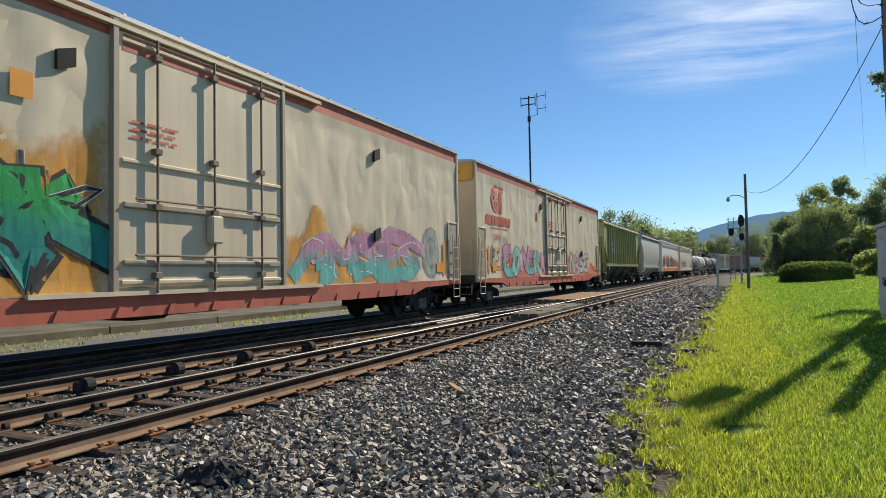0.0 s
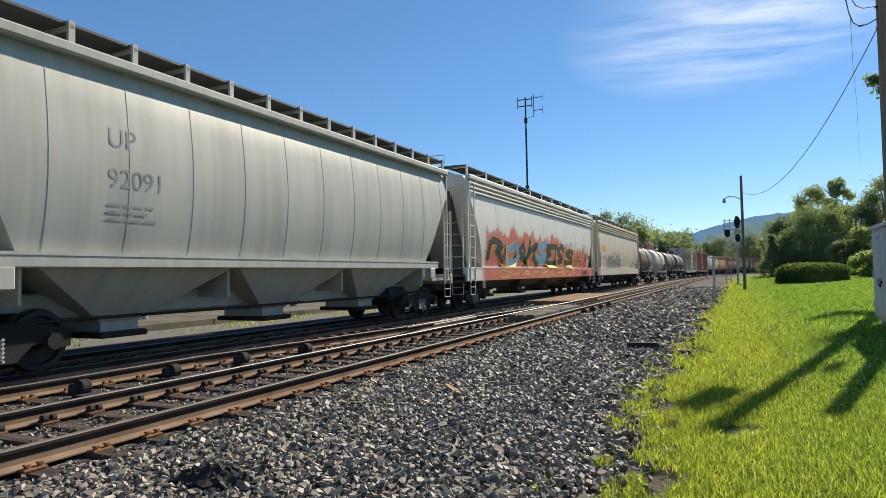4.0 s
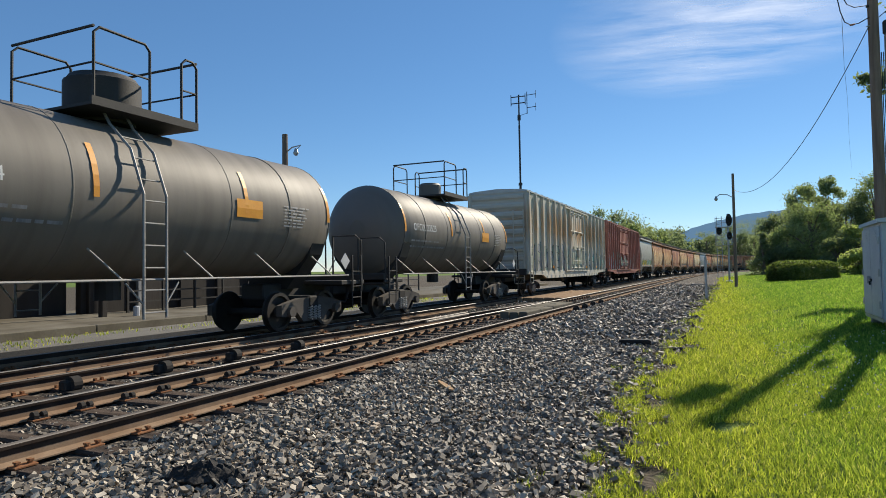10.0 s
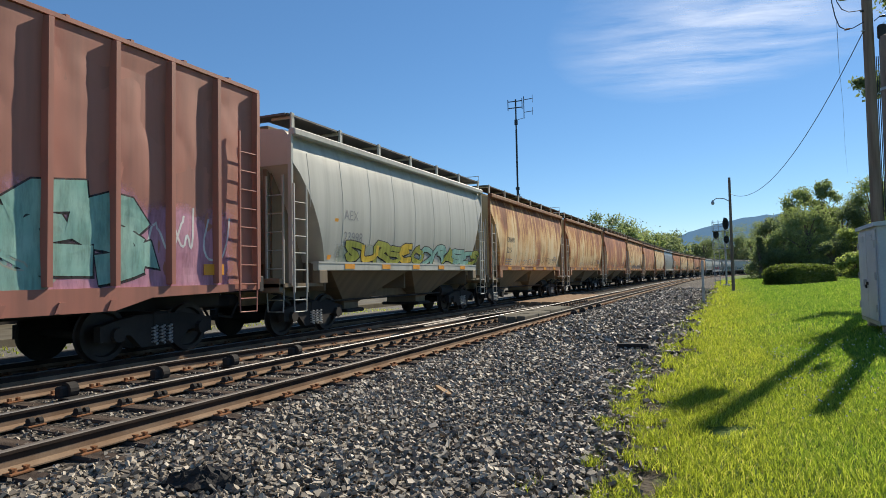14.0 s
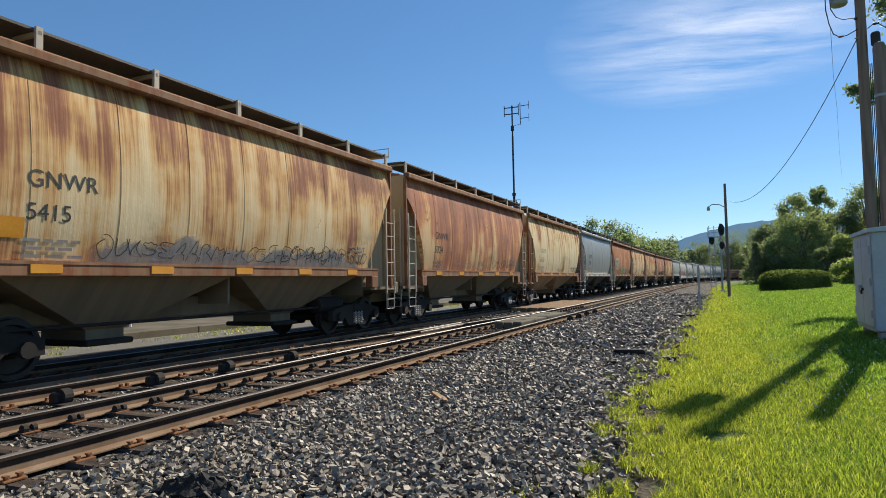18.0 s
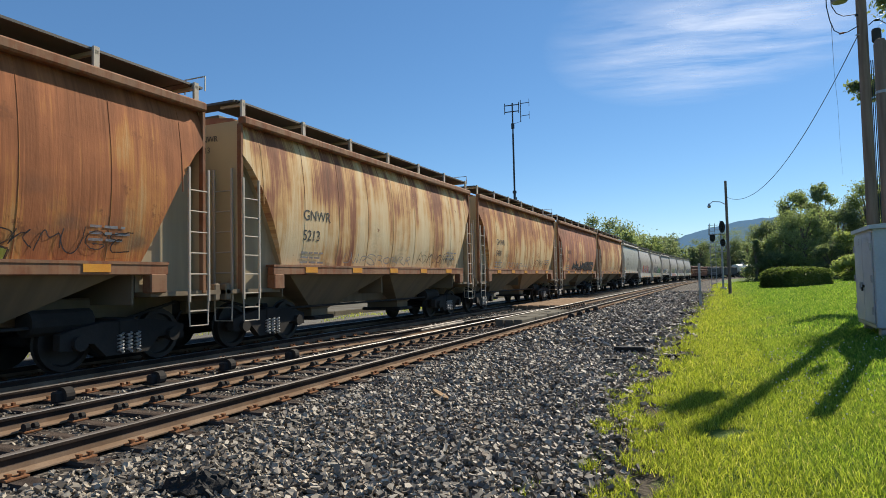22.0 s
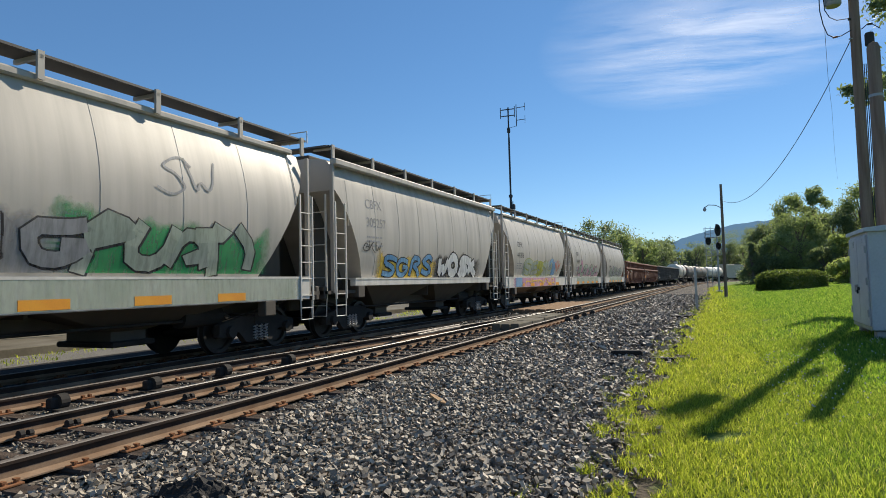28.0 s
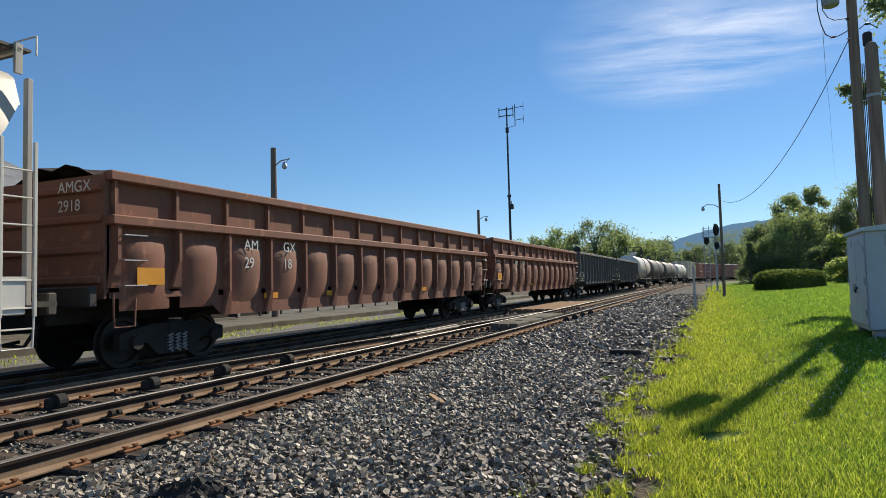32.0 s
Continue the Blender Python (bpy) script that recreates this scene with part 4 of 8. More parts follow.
def tank(label, c0, c1, shell, frame_mat, rail_mat, r=1.38, zc=2.62, band=0.0, dome=True, dome_mat=None, head_mat=None, dome_h=0.55, cage=1.25, dome_r=1.0):
    """A tank car: shell with domed heads on a sill, saddles, handrails, ladder, and the manway with its platform."""
    length = c1 - c0
    h = length / 2
    car = thing("tank_car", label, "freight car", group="cars of the freight train")
    ht = h - 0.95
    side_mat = M["rail_grey"] if rail_mat is M["black"] else rail_mat
    n = 40

    def surface(y, z):
        d = max(-0.98, min(0.98, (z - zc) / r))
        return (r * math.sqrt(1 - d * d) + 0.012, y, z)

    def ring(y, rad):
        return [(rad * math.cos(2 * math.pi * i / n), y, zc + rad * math.sin(2 * math.pi * i / n)) for i in range(n)]
    head = [(0.0, 0.18), (0.06, 0.45), (0.14, 0.66), (0.26, 0.84), (0.38, 0.95), (0.5, 1.0)]
    rings = [ring(-ht + d, r * k) for d, k in head] + [ring(-ht + .5 + (2 * ht - 1) * i / 6, r) for i in range(1, 6)] + [ring(ht - d, r * k) for d, k in reversed(head)]
    g = Geo().loft(rings)
    part("shell", g, shell, car, smooth=True)
    for y in (-ht + .5, -ht + .5 + (2 * ht - 1) / 3, -ht + .5 + (2 * ht - 1) * 2 / 3, ht - .5):
        part("weld_seam", Geo().loft([ring(y - .015, r + .001), ring(y - .008, r + .007), ring(y + .008, r + .007), ring(y + .015, r + .001)]), shell, car, smooth=True)
    for y in (-h + 1.7, h - 1.7):
        part("saddle", Geo().plate([(-1.15, 1.75), (-1.3, 2.2), (-1.2, 2.25), (-.6, 1.5), (.6, 1.5), (1.2, 2.25), (1.3, 2.2), (1.15, 1.75), (.5, .95), (-.5, .95)], 1, y - .25, y + .25), frame_mat, car)
    for e in (-1, 1):
        part("end_platform", Geo().box(-1.45, 1.45, min(e * h, e * (h - 1.05)), max(e * h, e * (h - 1.05)), 1.02, 1.12, 0.01), frame_mat, car)
        for sx in (1, -1):
            part("end_rail", Geo().tube([(sx * 1.42, e * (h - .08), 1.1), (sx * 1.42, e * (h - .08), 2.15), (sx * 1.25, e * (h - .08), 2.28), (sx * .55, e * (h - .08), 2.28), (sx * .55, e * (h - .08), 1.1)], 0.025, 6), rail_mat, car)
            ladder(car, rail_mat, sx * 1.47, e * (h - .4), .85, 1.75, .42, turn=0 if sx > 0 else 180)
    for sx in (1, -1):
        part("side_handrail", Geo().tube([(sx * 1.55, -h + .9, 1.25), (sx * 1.55, h - .9, 1.25)], 0.02, 6), side_mat, car)
        for i in range(6):
            y = -h + 1.6 + (length - 3.2) * i / 5
            q = surface(y, 1.75)
            part("rail_strut", Geo().tube([(sx * 1.55, y, 1.25), (sx * q[0], y - .25, 1.75)], 0.016, 5), side_mat, car)
        lg = Geo()
        for dy in (-.6, -.15):
            lg.tube([(sx * 1.6, dy, .62), (sx * 1.6, dy, zc), (sx * (r * .87 + .1), dy, zc + r * .55), (sx * (r * .55 + .06), dy, zc + r * .88), (sx * .62, dy, zc + r + .12)], 0.024, 6)
        for i in range(9):
            z = .72 + i * .36
            x = 1.6 if z < zc else r * math.sqrt(max(.1, 1 - ((z - zc) / r) ** 2)) + .1
            lg.tube([(sx * min(1.6, x), -.6, z), (sx * min(1.6, x), -.15, z)], 0.015, 5)
        part("ladder", lg, side_mat, car)
        part("ladder_strut", Geo().tube([(sx * 1.55, -.9, 1.2), (sx * 1.6, -.6, .85)], .016, 5).tube([(sx * 1.55, .15, 1.2), (sx * 1.6, -.15, .85)], .016, 5), side_mat, car)
    # manway and its platform
    top = zc + r
    part("platform", Geo().box(-1.05, 1.05, -1.1, 1.1, top + .03, top + .08).box(-1.05, -1.0, -1.1, 1.1, top + .08, top + .17).box(1.0, 1.05, -1.1, 1.1, top + .08, top + .17), frame_mat, car)
    dm = [(0.0, .36), (dome_h * .3, .36), (dome_h * .34, .42), (dome_h, .42), (dome_h * 1.02, .40), (dome_h * 1.14, .36), (dome_h * 1.16, .05)]
    part("valve_housing", Geo().loft([[(dome_r * rad * math.cos(2 * math.pi * i / 20), -.1 + dome_r * rad * math.sin(2 * math.pi * i / 20), top - .02 + z) for i in range(20)] for z, rad in dm]), dome_mat or shell, car, smooth=True)
    for sx in (1, -1):
        for y0, y1 in ((-1.05, .02), (.72, 1.08)):
            part("platform_railing", Geo().tube([(sx * 1.02, y0, top + .08), (sx * 1.02, y0, top + cage - .1), (sx * 1.02, y0 + .1, top + cage), (sx * 1.02, y1 - .1, top + cage), (sx * 1.02, y1, top + cage - .1), (sx * 1.02, y1, top + .08)], 0.024, 6)
                 .tube([(sx * 1.02, y0, top + cage * .55), (sx * 1.02, y1, top + cage * .55)], 0.018, 5), rail_mat, car)
    for y in (-1.05, 1.08):
        part("platform_railing", Geo().tube([(-1.02, y, top + cage), (1.02, y, top + cage)], 0.024, 6).tube([(-1.02, y, top + cage * .55), (1.02, y, top + cage * .55)], 0.018, 5), rail_mat, car)
    for y in (-h + 2.9, h - 2.9):
        part("tank_band", Geo().loft([ring(y - .04, r + .002), ring(y - .04, r + .014), ring(y + .04, r + .014), ring(y + .04, r + .002)]), shell, car, smooth=True)
    for y in (-ht + .5, h * -.2, h * .32, ht - .55):
        zz = [zc - .1 + .85 * i / 5 for i in range(6)]
        sg = Geo()
        sg.loft([[(surface(y, z)[0] + .002, y - .05, z), (surface(y, z)[0] + .004, y + .05, z)] for z in zz], False, False)
        part("reflector", sg, M["yellow"], car)
    part("bottom_outlet", Geo().tube([(0, 0, zc - r - .35), (0, 0, zc - r + .1)], .22, 12), frame_mat, car)
    add_ends(car, length, frame_mat, 0.72, 1.08, stub=2.6)
    tc = h - 1.7
    for y in (-tc, tc):
        add_truck(car, y, "lit_frame")
    enlist(car, c0, c1, tc)
    return car, surface, (h, zc, r)


def gondola(label, c0, c1, body, load_mat, zs=.82, zmid=2.45, zt=3.15, posts=15, name="gondola_car", tall=True, load=True):
    """A gondola: side sheets bulged between posts, a lower rail, a raised upper side, and a heaped load."""
    length = c1 - c0
    h = length / 2 - .3
    car = thing(name, label, "freight car", group="cars of the freight train")
    W = 1.42
    rnd = random.Random(int(c0))

    def surface(y, z):
        return (W + .012, y, z)
    for sx in (1, -1):
        outline = [(-h, zs + .55), (-h + 1.9, zs + .5), (-h + 2.5, zs), (h - 2.5, zs), (h - 1.9, zs + .5), (h, zs + .55), (h, zmid), (-h, zmid)]
        part("side_wall", Geo().plate(outline, 0, min(sx * (W - .03), sx * W), max(sx * (W - .03), sx * W)), body, car)
        part("side_rail", Geo().box(min(sx * (W - .05), sx * (W + .17)), max(sx * (W - .05), sx * (W + .17)), -h - .02, h + .02, zmid - .1, zmid + .06, .02), body, car)
        for k in range(posts):
            y = -h + .12 + (2 * h - .24) * k / (posts - 1)
            low = zs + .55 if abs(y) > h - 2.2 else zs
            post = part("side_post", Geo().loft([[(sx * W, y - .13, low), (sx * (W + .05), y - .09, low), (sx * (W + .05), y + .09, low), (sx * W, y + .13, low)],
                                                 [(sx * W, y - .05, low + .45), (sx * (W + .14), y - .03, low + .45), (sx * (W + .14), y + .03, low + .45), (sx * W, y + .05, low + .45)],
                                                 [(sx * W, y - .05, zmid - .1), (sx * (W + .14), y - .03, zmid - .1), (sx * (W + .14), y + .03, zmid - .1), (sx * W, y + .05, zmid - .1)]]), body, car)
            if tall:
                part("upper_post", Geo().box(min(sx * (W - .02), sx * (W + .07)), max(sx * (W - .02), sx * (W + .07)), y - .03, y + .03, zmid, zt - .05), body, car)
        if tall:
            part("upper_side", Geo().box(min(sx * (W - .06), sx * (W - .02)), max(sx * (W - .06), sx * (W - .02)), -h, h, zmid, zt), body, car)
            part("top_rail", Geo().box(min(sx * (W - .08), sx * (W + .12)), max(sx * (W - .08), sx * (W + .12)), -h - .02, h + .02, zt - .1, zt + .06, .02), body, car)
    part("floor", Geo().box(-W, W, -h, h, 1.2, 1.3), body, car)
    top = zt if tall else zmid
    for e in (-1, 1):
        part("end_wall", Geo().box(-W, W, e * h - .04, e * h + .04, 1.2, top), body, car)
        for r in range(4):
            z = 1.5 + (top - 1.7) * r / 3
            part("end_rib", Geo().box(-W + .05, W - .05, min(e * h, e * (h + .1)), max(e * h, e * (h + .1)), z - .07, z + .07, .03), body, car)
        for sx in (1, -1):
            for z in (1.4, 1.8, 2.2):
                part("grab_iron", Geo().tube([(sx * (W + .05), e * (h - .15), z), (sx * (W + .19), e * (h - .17), z), (sx * (W + .19), e * (h - .6), z), (sx * (W + .05), e * (h - .62), z)], .012, 5), M["galv"], car)
            part("stirrup", Geo().tube([(sx * (W + .02), e * (h - .1), 1.3), (sx * (W + .02), e * (h - .12), .75), (sx * (W + .02), e * (h - .5), .75), (sx * (W + .02), e * (h - .52), 1.3)], .018, 5), body, car)
    if load:
        nx, ny = 9, 70
        v = [((i / (nx - 1) - .5) * 2 * (W - .1), -h + .1 + (2 * h - .2) * j / (ny - 1),
              top - .04 + .34 * math.sin(math.pi * i / (nx - 1)) * (.6 + .6 * noise.noise(Vector((j * .18, i * .3, c0)))) + rnd.uniform(-.08, .1)) for j in range(ny) for i in range(nx)]
        part("load", Geo().add(v, [(j * nx + i, j * nx + i + 1, (j + 1) * nx + i + 1, (j + 1) * nx + i) for j in range(ny - 1) for i in range(nx - 1)]), load_mat, car)
    add_ends(car, length, M["black"], 0.78, 1.2)
    tc = length / 2 - 2.0
    for y in (-tc, tc):
        add_truck(car, y)
    enlist(car, c0, c1, tc)
    return car, surface, (h, zs, zmid, zt)


# ---- paints ----
P = {}
P["reefer"] = steel_paint("reefer_cream", (0.63, 0.53, 0.375), 0.07, 0.6, 0.5, 0.14, wave=.02)
# darker cream: door trim, and the ladder recess's shade as a plate colour
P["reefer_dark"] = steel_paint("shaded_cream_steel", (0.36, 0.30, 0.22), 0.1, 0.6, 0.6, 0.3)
P["reefer_end"] = steel_paint("reefer_end_yellow", (0.72, 0.40, 0.06), 0.2, 0.6, 0.6, 0.3)
P["red_band"] = steel_paint("faded_red", (0.47, 0.115, 0.065), 0.1, 0.6, 0.6, 0.3)
P["green"] = steel_paint("hopper_green", (0.31, 0.33, 0.12), 0.06, 0.6, 0.5, 0.25)
P["grey_green"] = steel_paint("hopper_grey", (0.46, 0.455, 0.40), 0.05, 0.6, 0.5, 0.2)
P["pearl"] = steel_paint("pearl_grey", (0.69, 0.655, 0.585), 0.05, 0.6, 0.45, 0.08)
P["beige"] = steel_paint("hopper_beige", (0.60, 0.53, 0.41), 0.08, 0.6, 0.5, 0.12)
P["tank_black"] = steel_paint("tank_black", (0.17, 0.145, 0.12), 0.03, 0.5, 0.5, 0.3, spec=0.45)
P["tank_grey"] = steel_paint("tank_dusty_grey", (0.17, 0.15, 0.125), 0.06, 0.5, 0.58, 0.4, spec=0.35)
P["tank_white"] = steel_paint("tank_white", (0.74, 0.67, 0.56), 0.08, 0.6, 0.4, 0.2)
def panel_rust():
    """Grey boxcar paint with a soft orange rust bloom high on each panel."""
    k = Nodes("boxcar_grey", 0.65, 0.0, 0.3)
    p = k.pos((1, 1, 1))
    base = k.mix(k.noise(p, 1.2, 5.0, 0.65), (0.46, 0.425, 0.35), (0.66, 0.615, 0.515))
    z = k.n("SeparateXYZ", Vector=k.n("TexCoord").outputs["Object"]).outputs[2]
    bloom = k.ramp(k.math("MULTIPLY_ADD", z, .2, .0), (0.52, 0.0), (0.66, 1.0), (0.82, 1.0), (0.95, 0.0))
    spot = k.ramp(k.noise(k.pos((.2, 1.05, .25)), 1.0, 3.0), (0.46, 0.0), (0.62, 1.0))
    c = k.mix(k.math("MULTIPLY", k.math("MULTIPLY", bloom, spot), .9), base, (0.44, 0.21, 0.055))
    c = k.mix(k.ramp(k.noise(k.pos((.3, 3.2, .2)), 1.6, 5.0), (0.58, 0.0), (0.76, 0.55)), c, (0.16, 0.135, 0.11))
    k.bump(k.noise(p, 2.0, 4.0), 0.25, 0.02)
    return k.done(c)


P["box_grey"] = panel_rust()
P["box_red"] = steel_paint("boxcar_oxide", (0.39, 0.15, 0.105), 0.18, 0.5, 0.6, 0.3, (0.13, 0.05, 0.03))
P["rust0"] = rust_paint("rusty_orange_hopper", (0.74, 0.55, 0.30), (0.58, 0.29, 0.10), (0.36, 0.14, 0.065), 0.5, 0)
P["rust1"] = rust_paint("rusty_cream_hopper", (0.78, 0.62, 0.38), (0.64, 0.37, 0.15), (0.33, 0.135, 0.075), 0.0, 7)
P["rust2"] = rust_paint("rusty_red_hopper", (0.72, 0.50, 0.27), (0.58, 0.25, 0.095), (0.42, 0.165, 0.10), 1.25, 19)
P["rust3"] = rust_paint("bright_orange_rust_hopper", (0.58, 0.33, 0.14), (0.56, 0.235, 0.07), (0.42, 0.15, 0.06), 1.4, 23)
P["rusty_pale"] = rust_paint("pale_tan_hopper", (0.76, 0.64, 0.42), (0.66, 0.46, 0.22), (0.32, 0.13, 0.065), -0.7, 3)
P["rust_frame"] = steel_paint("rusty_frame", (0.30, 0.15, 0.075), 0.6, 0.5, 0.8, 0.3)
P["blue_grey"] = steel_paint("blue_grey", (0.33, 0.345, 0.35), 0.02, 0.6, 0.4, 0.2)
P["white_hop"] = steel_paint("hopper_white", (0.47, 0.43, 0.375), 0.07, 0.5, 0.5, 0.25, wave=.02)
P["sill_white"] = steel_paint("chalky_white_sill", (0.66, 0.625, 0.56), 0.08, 0.5, 0.5, 0.25)
P["beige_rust"] = steel_paint("rust_stained_beige", (0.57, 0.48, 0.36), 0.3, 0.7, 0.6, 0.25, (0.30, 0.15, 0.07))
P["post_pale"] = steel_paint("pale_steel_post", (0.52, 0.45, 0.36), 0.2, 0.5, 0.6, 0.2)
P["grating"] = steel_paint("dull_steel_grating", (0.085, 0.08, 0.075), 0.1, 0.5, 0.6, 0.3)
P["end_cream"] = steel_paint("hopper_end_cream", (0.56, 0.43, 0.25), 0.35, 0.5, 0.8, 0.25, (0.3, 0.12, 0.05))
P["olive_dust"] = steel_paint("dusty_olive_slope", (0.40, 0.32, 0.20), 0.2, 0.4, 0.85, 0.3)
# dirt, plus the shade below the cars put into the same dark colour
P["dirty"] = steel_paint("dirty_shaded_underframe", (0.085, 0.072, 0.056), 0.3, 0.5, 0.8, 0.6)
P["gondola"] = steel_paint("gondola_brown", (0.22, 0.088, 0.053), 0.4, 0.5, 0.75, 0.3, (0.30, 0.14, 0.082))
P["gond_grey"] = steel_paint("gondola_grey", (0.13, 0.125, 0.115), 0.1, 0.5, 0.7, 0.4)
P["roof"] = mottled("galvanised_roof", (0.5, 0.49, 0.46), (0.62, 0.6, 0.56), 4, 0.45, 0.3)
P["scrap"] = mottled("dark_scrap", (0.03, 0.022, 0.018), (0.1, 0.06, 0.04), 10, 0.9, 0, 0.8)
def sprayed(name, a, b, soft=False, tone=None):
    """Spray paint, faded and broken so that the side shows through; soft: thins out towards the edge of its haze; tone: heights between which b gives way to a."""
    k = Nodes(name, 0.7, 0.0, 0.25)
    p = k.pos((1, 1, 1))
    fac = k.ramp(k.noise(p, 1.3, 4.0), (0.35, 0.0), (0.65, 1.0))
    if tone:
        z = k.n("SeparateXYZ", Vector=k.n("TexCoord").outputs["Object"]).outputs[2]
        m = k.n("MapRange", Value=k.math("MULTIPLY_ADD", k.noise(p, 2.5, 2.0), .5, k.math("SUBTRACT", z, .25)))
        m.inputs[1].default_value, m.inputs[2].default_value = tone
        fac = k.math("SUBTRACT", 1.0, m.outputs[0])
    wear = k.ramp(k.noise(k.pos((.5, 3.0, .6)), 2.5, 6.0, .7), (0.36, 0.62), (0.58, 0.97))
    if soft:
        at = k.n("Attribute")
        at.attribute_name = "spray"
        wear = k.math("MULTIPLY", k.math("MULTIPLY", wear, .84), k.ramp(k.math("ADD", at.outputs["Fac"], k.math("MULTIPLY", k.math("SUBTRACT", k.noise(p, 9.0, 4.0), .5), .8)), (0.1, 0.0), (0.9, 1.0)))
    k.put(wear, k.b.inputs["Alpha"])
    return k.done(k.mix(fac, a, b))


for nm, a, b in (("s_red", (0.58, 0.10, 0.06), (0.68, 0.17, 0.10)), ("s_pink", (0.55, 0.25, 0.36), (0.66, 0.36, 0.46)), ("s_green", (0.02, 0.26, 0.09), (0.04, 0.36, 0.12)), ("s_teal", (0.20, 0.42, 0.36), (0.34, 0.55, 0.47)),
                 ("s_blue", (0.10, 0.28, 0.50), (0.2, 0.4, 0.6)), ("s_orange", (0.62, 0.27, 0.03), (0.72, 0.36, 0.05)), ("s_black", (0.02, 0.02, 0.022), (0.05, 0.05, 0.055)), ("s_grey", (0.25, 0.25, 0.26), (0.36, 0.36, 0.36)),
                 ("s_white", (0.66, 0.66, 0.64), (0.78, 0.78, 0.76)), ("s_yellow", (0.66, 0.45, 0.04), (0.78, 0.55, 0.08)), ("s_sage", (0.33, 0.385, 0.30), (0.43, 0.47, 0.39)), ("s_chalk", (0.40, 0.39, 0.385), (0.50, 0.49, 0.48))):
    P[nm] = sprayed("sprayed_" + nm[2:], a, b)
    P["h" + nm[1:]] = sprayed("haze_" + nm[2:], a, b, True)
P["s_pink_teal"] = sprayed("sprayed_pink_over_teal", (0.5, 0.24, 0.36), (0.12, 0.42, 0.38), False, (1.55, 1.95))
P["s_green_teal"] = sprayed("sprayed_green_over_teal", (0.03, 0.36, 0.10), (0.03, 0.26, 0.22), False, (1.9, 2.4))
P["s_sage_pale"] = sprayed("sprayed_sage_over_pale", (0.30, 0.35, 0.29), (0.46, 0.47, 0.42), False, (1.5, 2.0))
P["h_tan"] = sprayed("tan_spill", (0.42, 0.27, 0.13), (0.55, 0.40, 0.24), True)
P["s_olive"] = sprayed("sprayed_olive", (0.30, 0.34, 0.06), (0.42, 0.42, 0.08))
P["tan_under"] = steel_paint("dusty_tan_underframe", (0.23, 0.175, 0.11), 0.25, 0.5, 0.85, 0.35)


# ---- the train ----
LETTER = M["black_paint"]
WHITE = M["white_paint"]


def marks(car, mark, number, y, z, size, mat, gap=0.55):
    words(car[0], mark, size, mat, car[1], y, z)
    words(car[0], number, size, mat, car[1], y, z - gap)
    bars(car[0], 3, .9, .045, .11, P["s_grey"], car[1], y, z - gap - .3)


SKIN, SKIN_BOX = 1.476, 1.468


def dent(y, z):
    """How far a car's side sheets are pushed in: a slight pillow between the frames, soft dents, and a few creases."""
    edge = max(0.0, min(1, (z - 1.08) * 3, (5.03 - z) * 3))
    soft = .5 + .5 * noise.noise(Vector((y * 1.15, z * 1.0, 3.0)))
    crease = abs(noise.noise(Vector((y * 1.9, z * 1.3, 8.0))))
    return edge * (.007 * (1 - math.cos(2 * math.pi * y / 1.03)) + .030 * soft + .026 * (1 - min(1, crease * 3.2)) * soft)


def sA(y, z):
    return (SKIN + .007 - dent(y, z), y, z)


def sB(y, z):
    return (SKIN_BOX + .003 - .8 * dent(y, z), y, z)


def dented_skin(car, y0, y1, z0, z1, mat, x=SKIN, deep=1.0):
    """A side sheet with all of its dents inward of x."""
    ny, nz = int((y1 - y0) / .1), int((z1 - z0) / .1)
    v = [(x - deep * dent(y0 + (y1 - y0) * i / ny, z0 + (z1 - z0) * j / nz), y0 + (y1 - y0) * i / ny, z0 + (z1 - z0) * j / nz) for j in range(nz + 1) for i in range(ny + 1)]
    n = ny + 1
    me = mesh_np("side_sheet", np.array(v), np.array([(j * n + i, j * n + i + 1, (j + 1) * n + i + 1, (j + 1) * n + i) for j in range(nz) for i in range(ny)]), mat)
    me.polygons.foreach_set("use_smooth", [True] * len(me.polygons))
    part("side_sheet", me, None, car)


reefer = dict(zs=1.05, zt=5.38, posts=0, door=(-1.95, 1.9), ribs=2, end_mat=P["reefer"], band=P["red_band"], sill_mat=P["red_band"], name="refrigerator_car", ladder_h=1.6, rod_mat=M["rod"])
carA = boxcar("cream refrigerated boxcar with a red top band and bright graffiti", -2.8, 19.9, P["reefer"], P["roof"], P["reefer"], **reefer)
carB = boxcar("cream refrigerated boxcar with an orange emblem and yellow end band", 21.1, 43.8, P["reefer"], P["roof"], P["reefer"], **reefer)


def sheet_mark(g, y0, y1, z0, z1, surface, lift, slant=0.0):
    """A painted rectangle that follows the side."""
    ny, nz = max(1, round((y1 - y0) / .09)), max(1, round((z1 - z0) / .09))
    v = []
    for j in range(nz + 1):
        for i in range(ny + 1):
            z = z0 + (z1 - z0) * j / nz
            q = surface(y0 + (y1 - y0) * i / ny + slant * (z - z0), z)
            v.append((q[0] + lift, q[1], q[2]))
    n = ny + 1
    g.add(v, [(j * n + i, j * n + i + 1, (j + 1) * n + i + 1, (j + 1) * n + i) for j in range(nz) for i in range(ny)])
    return g


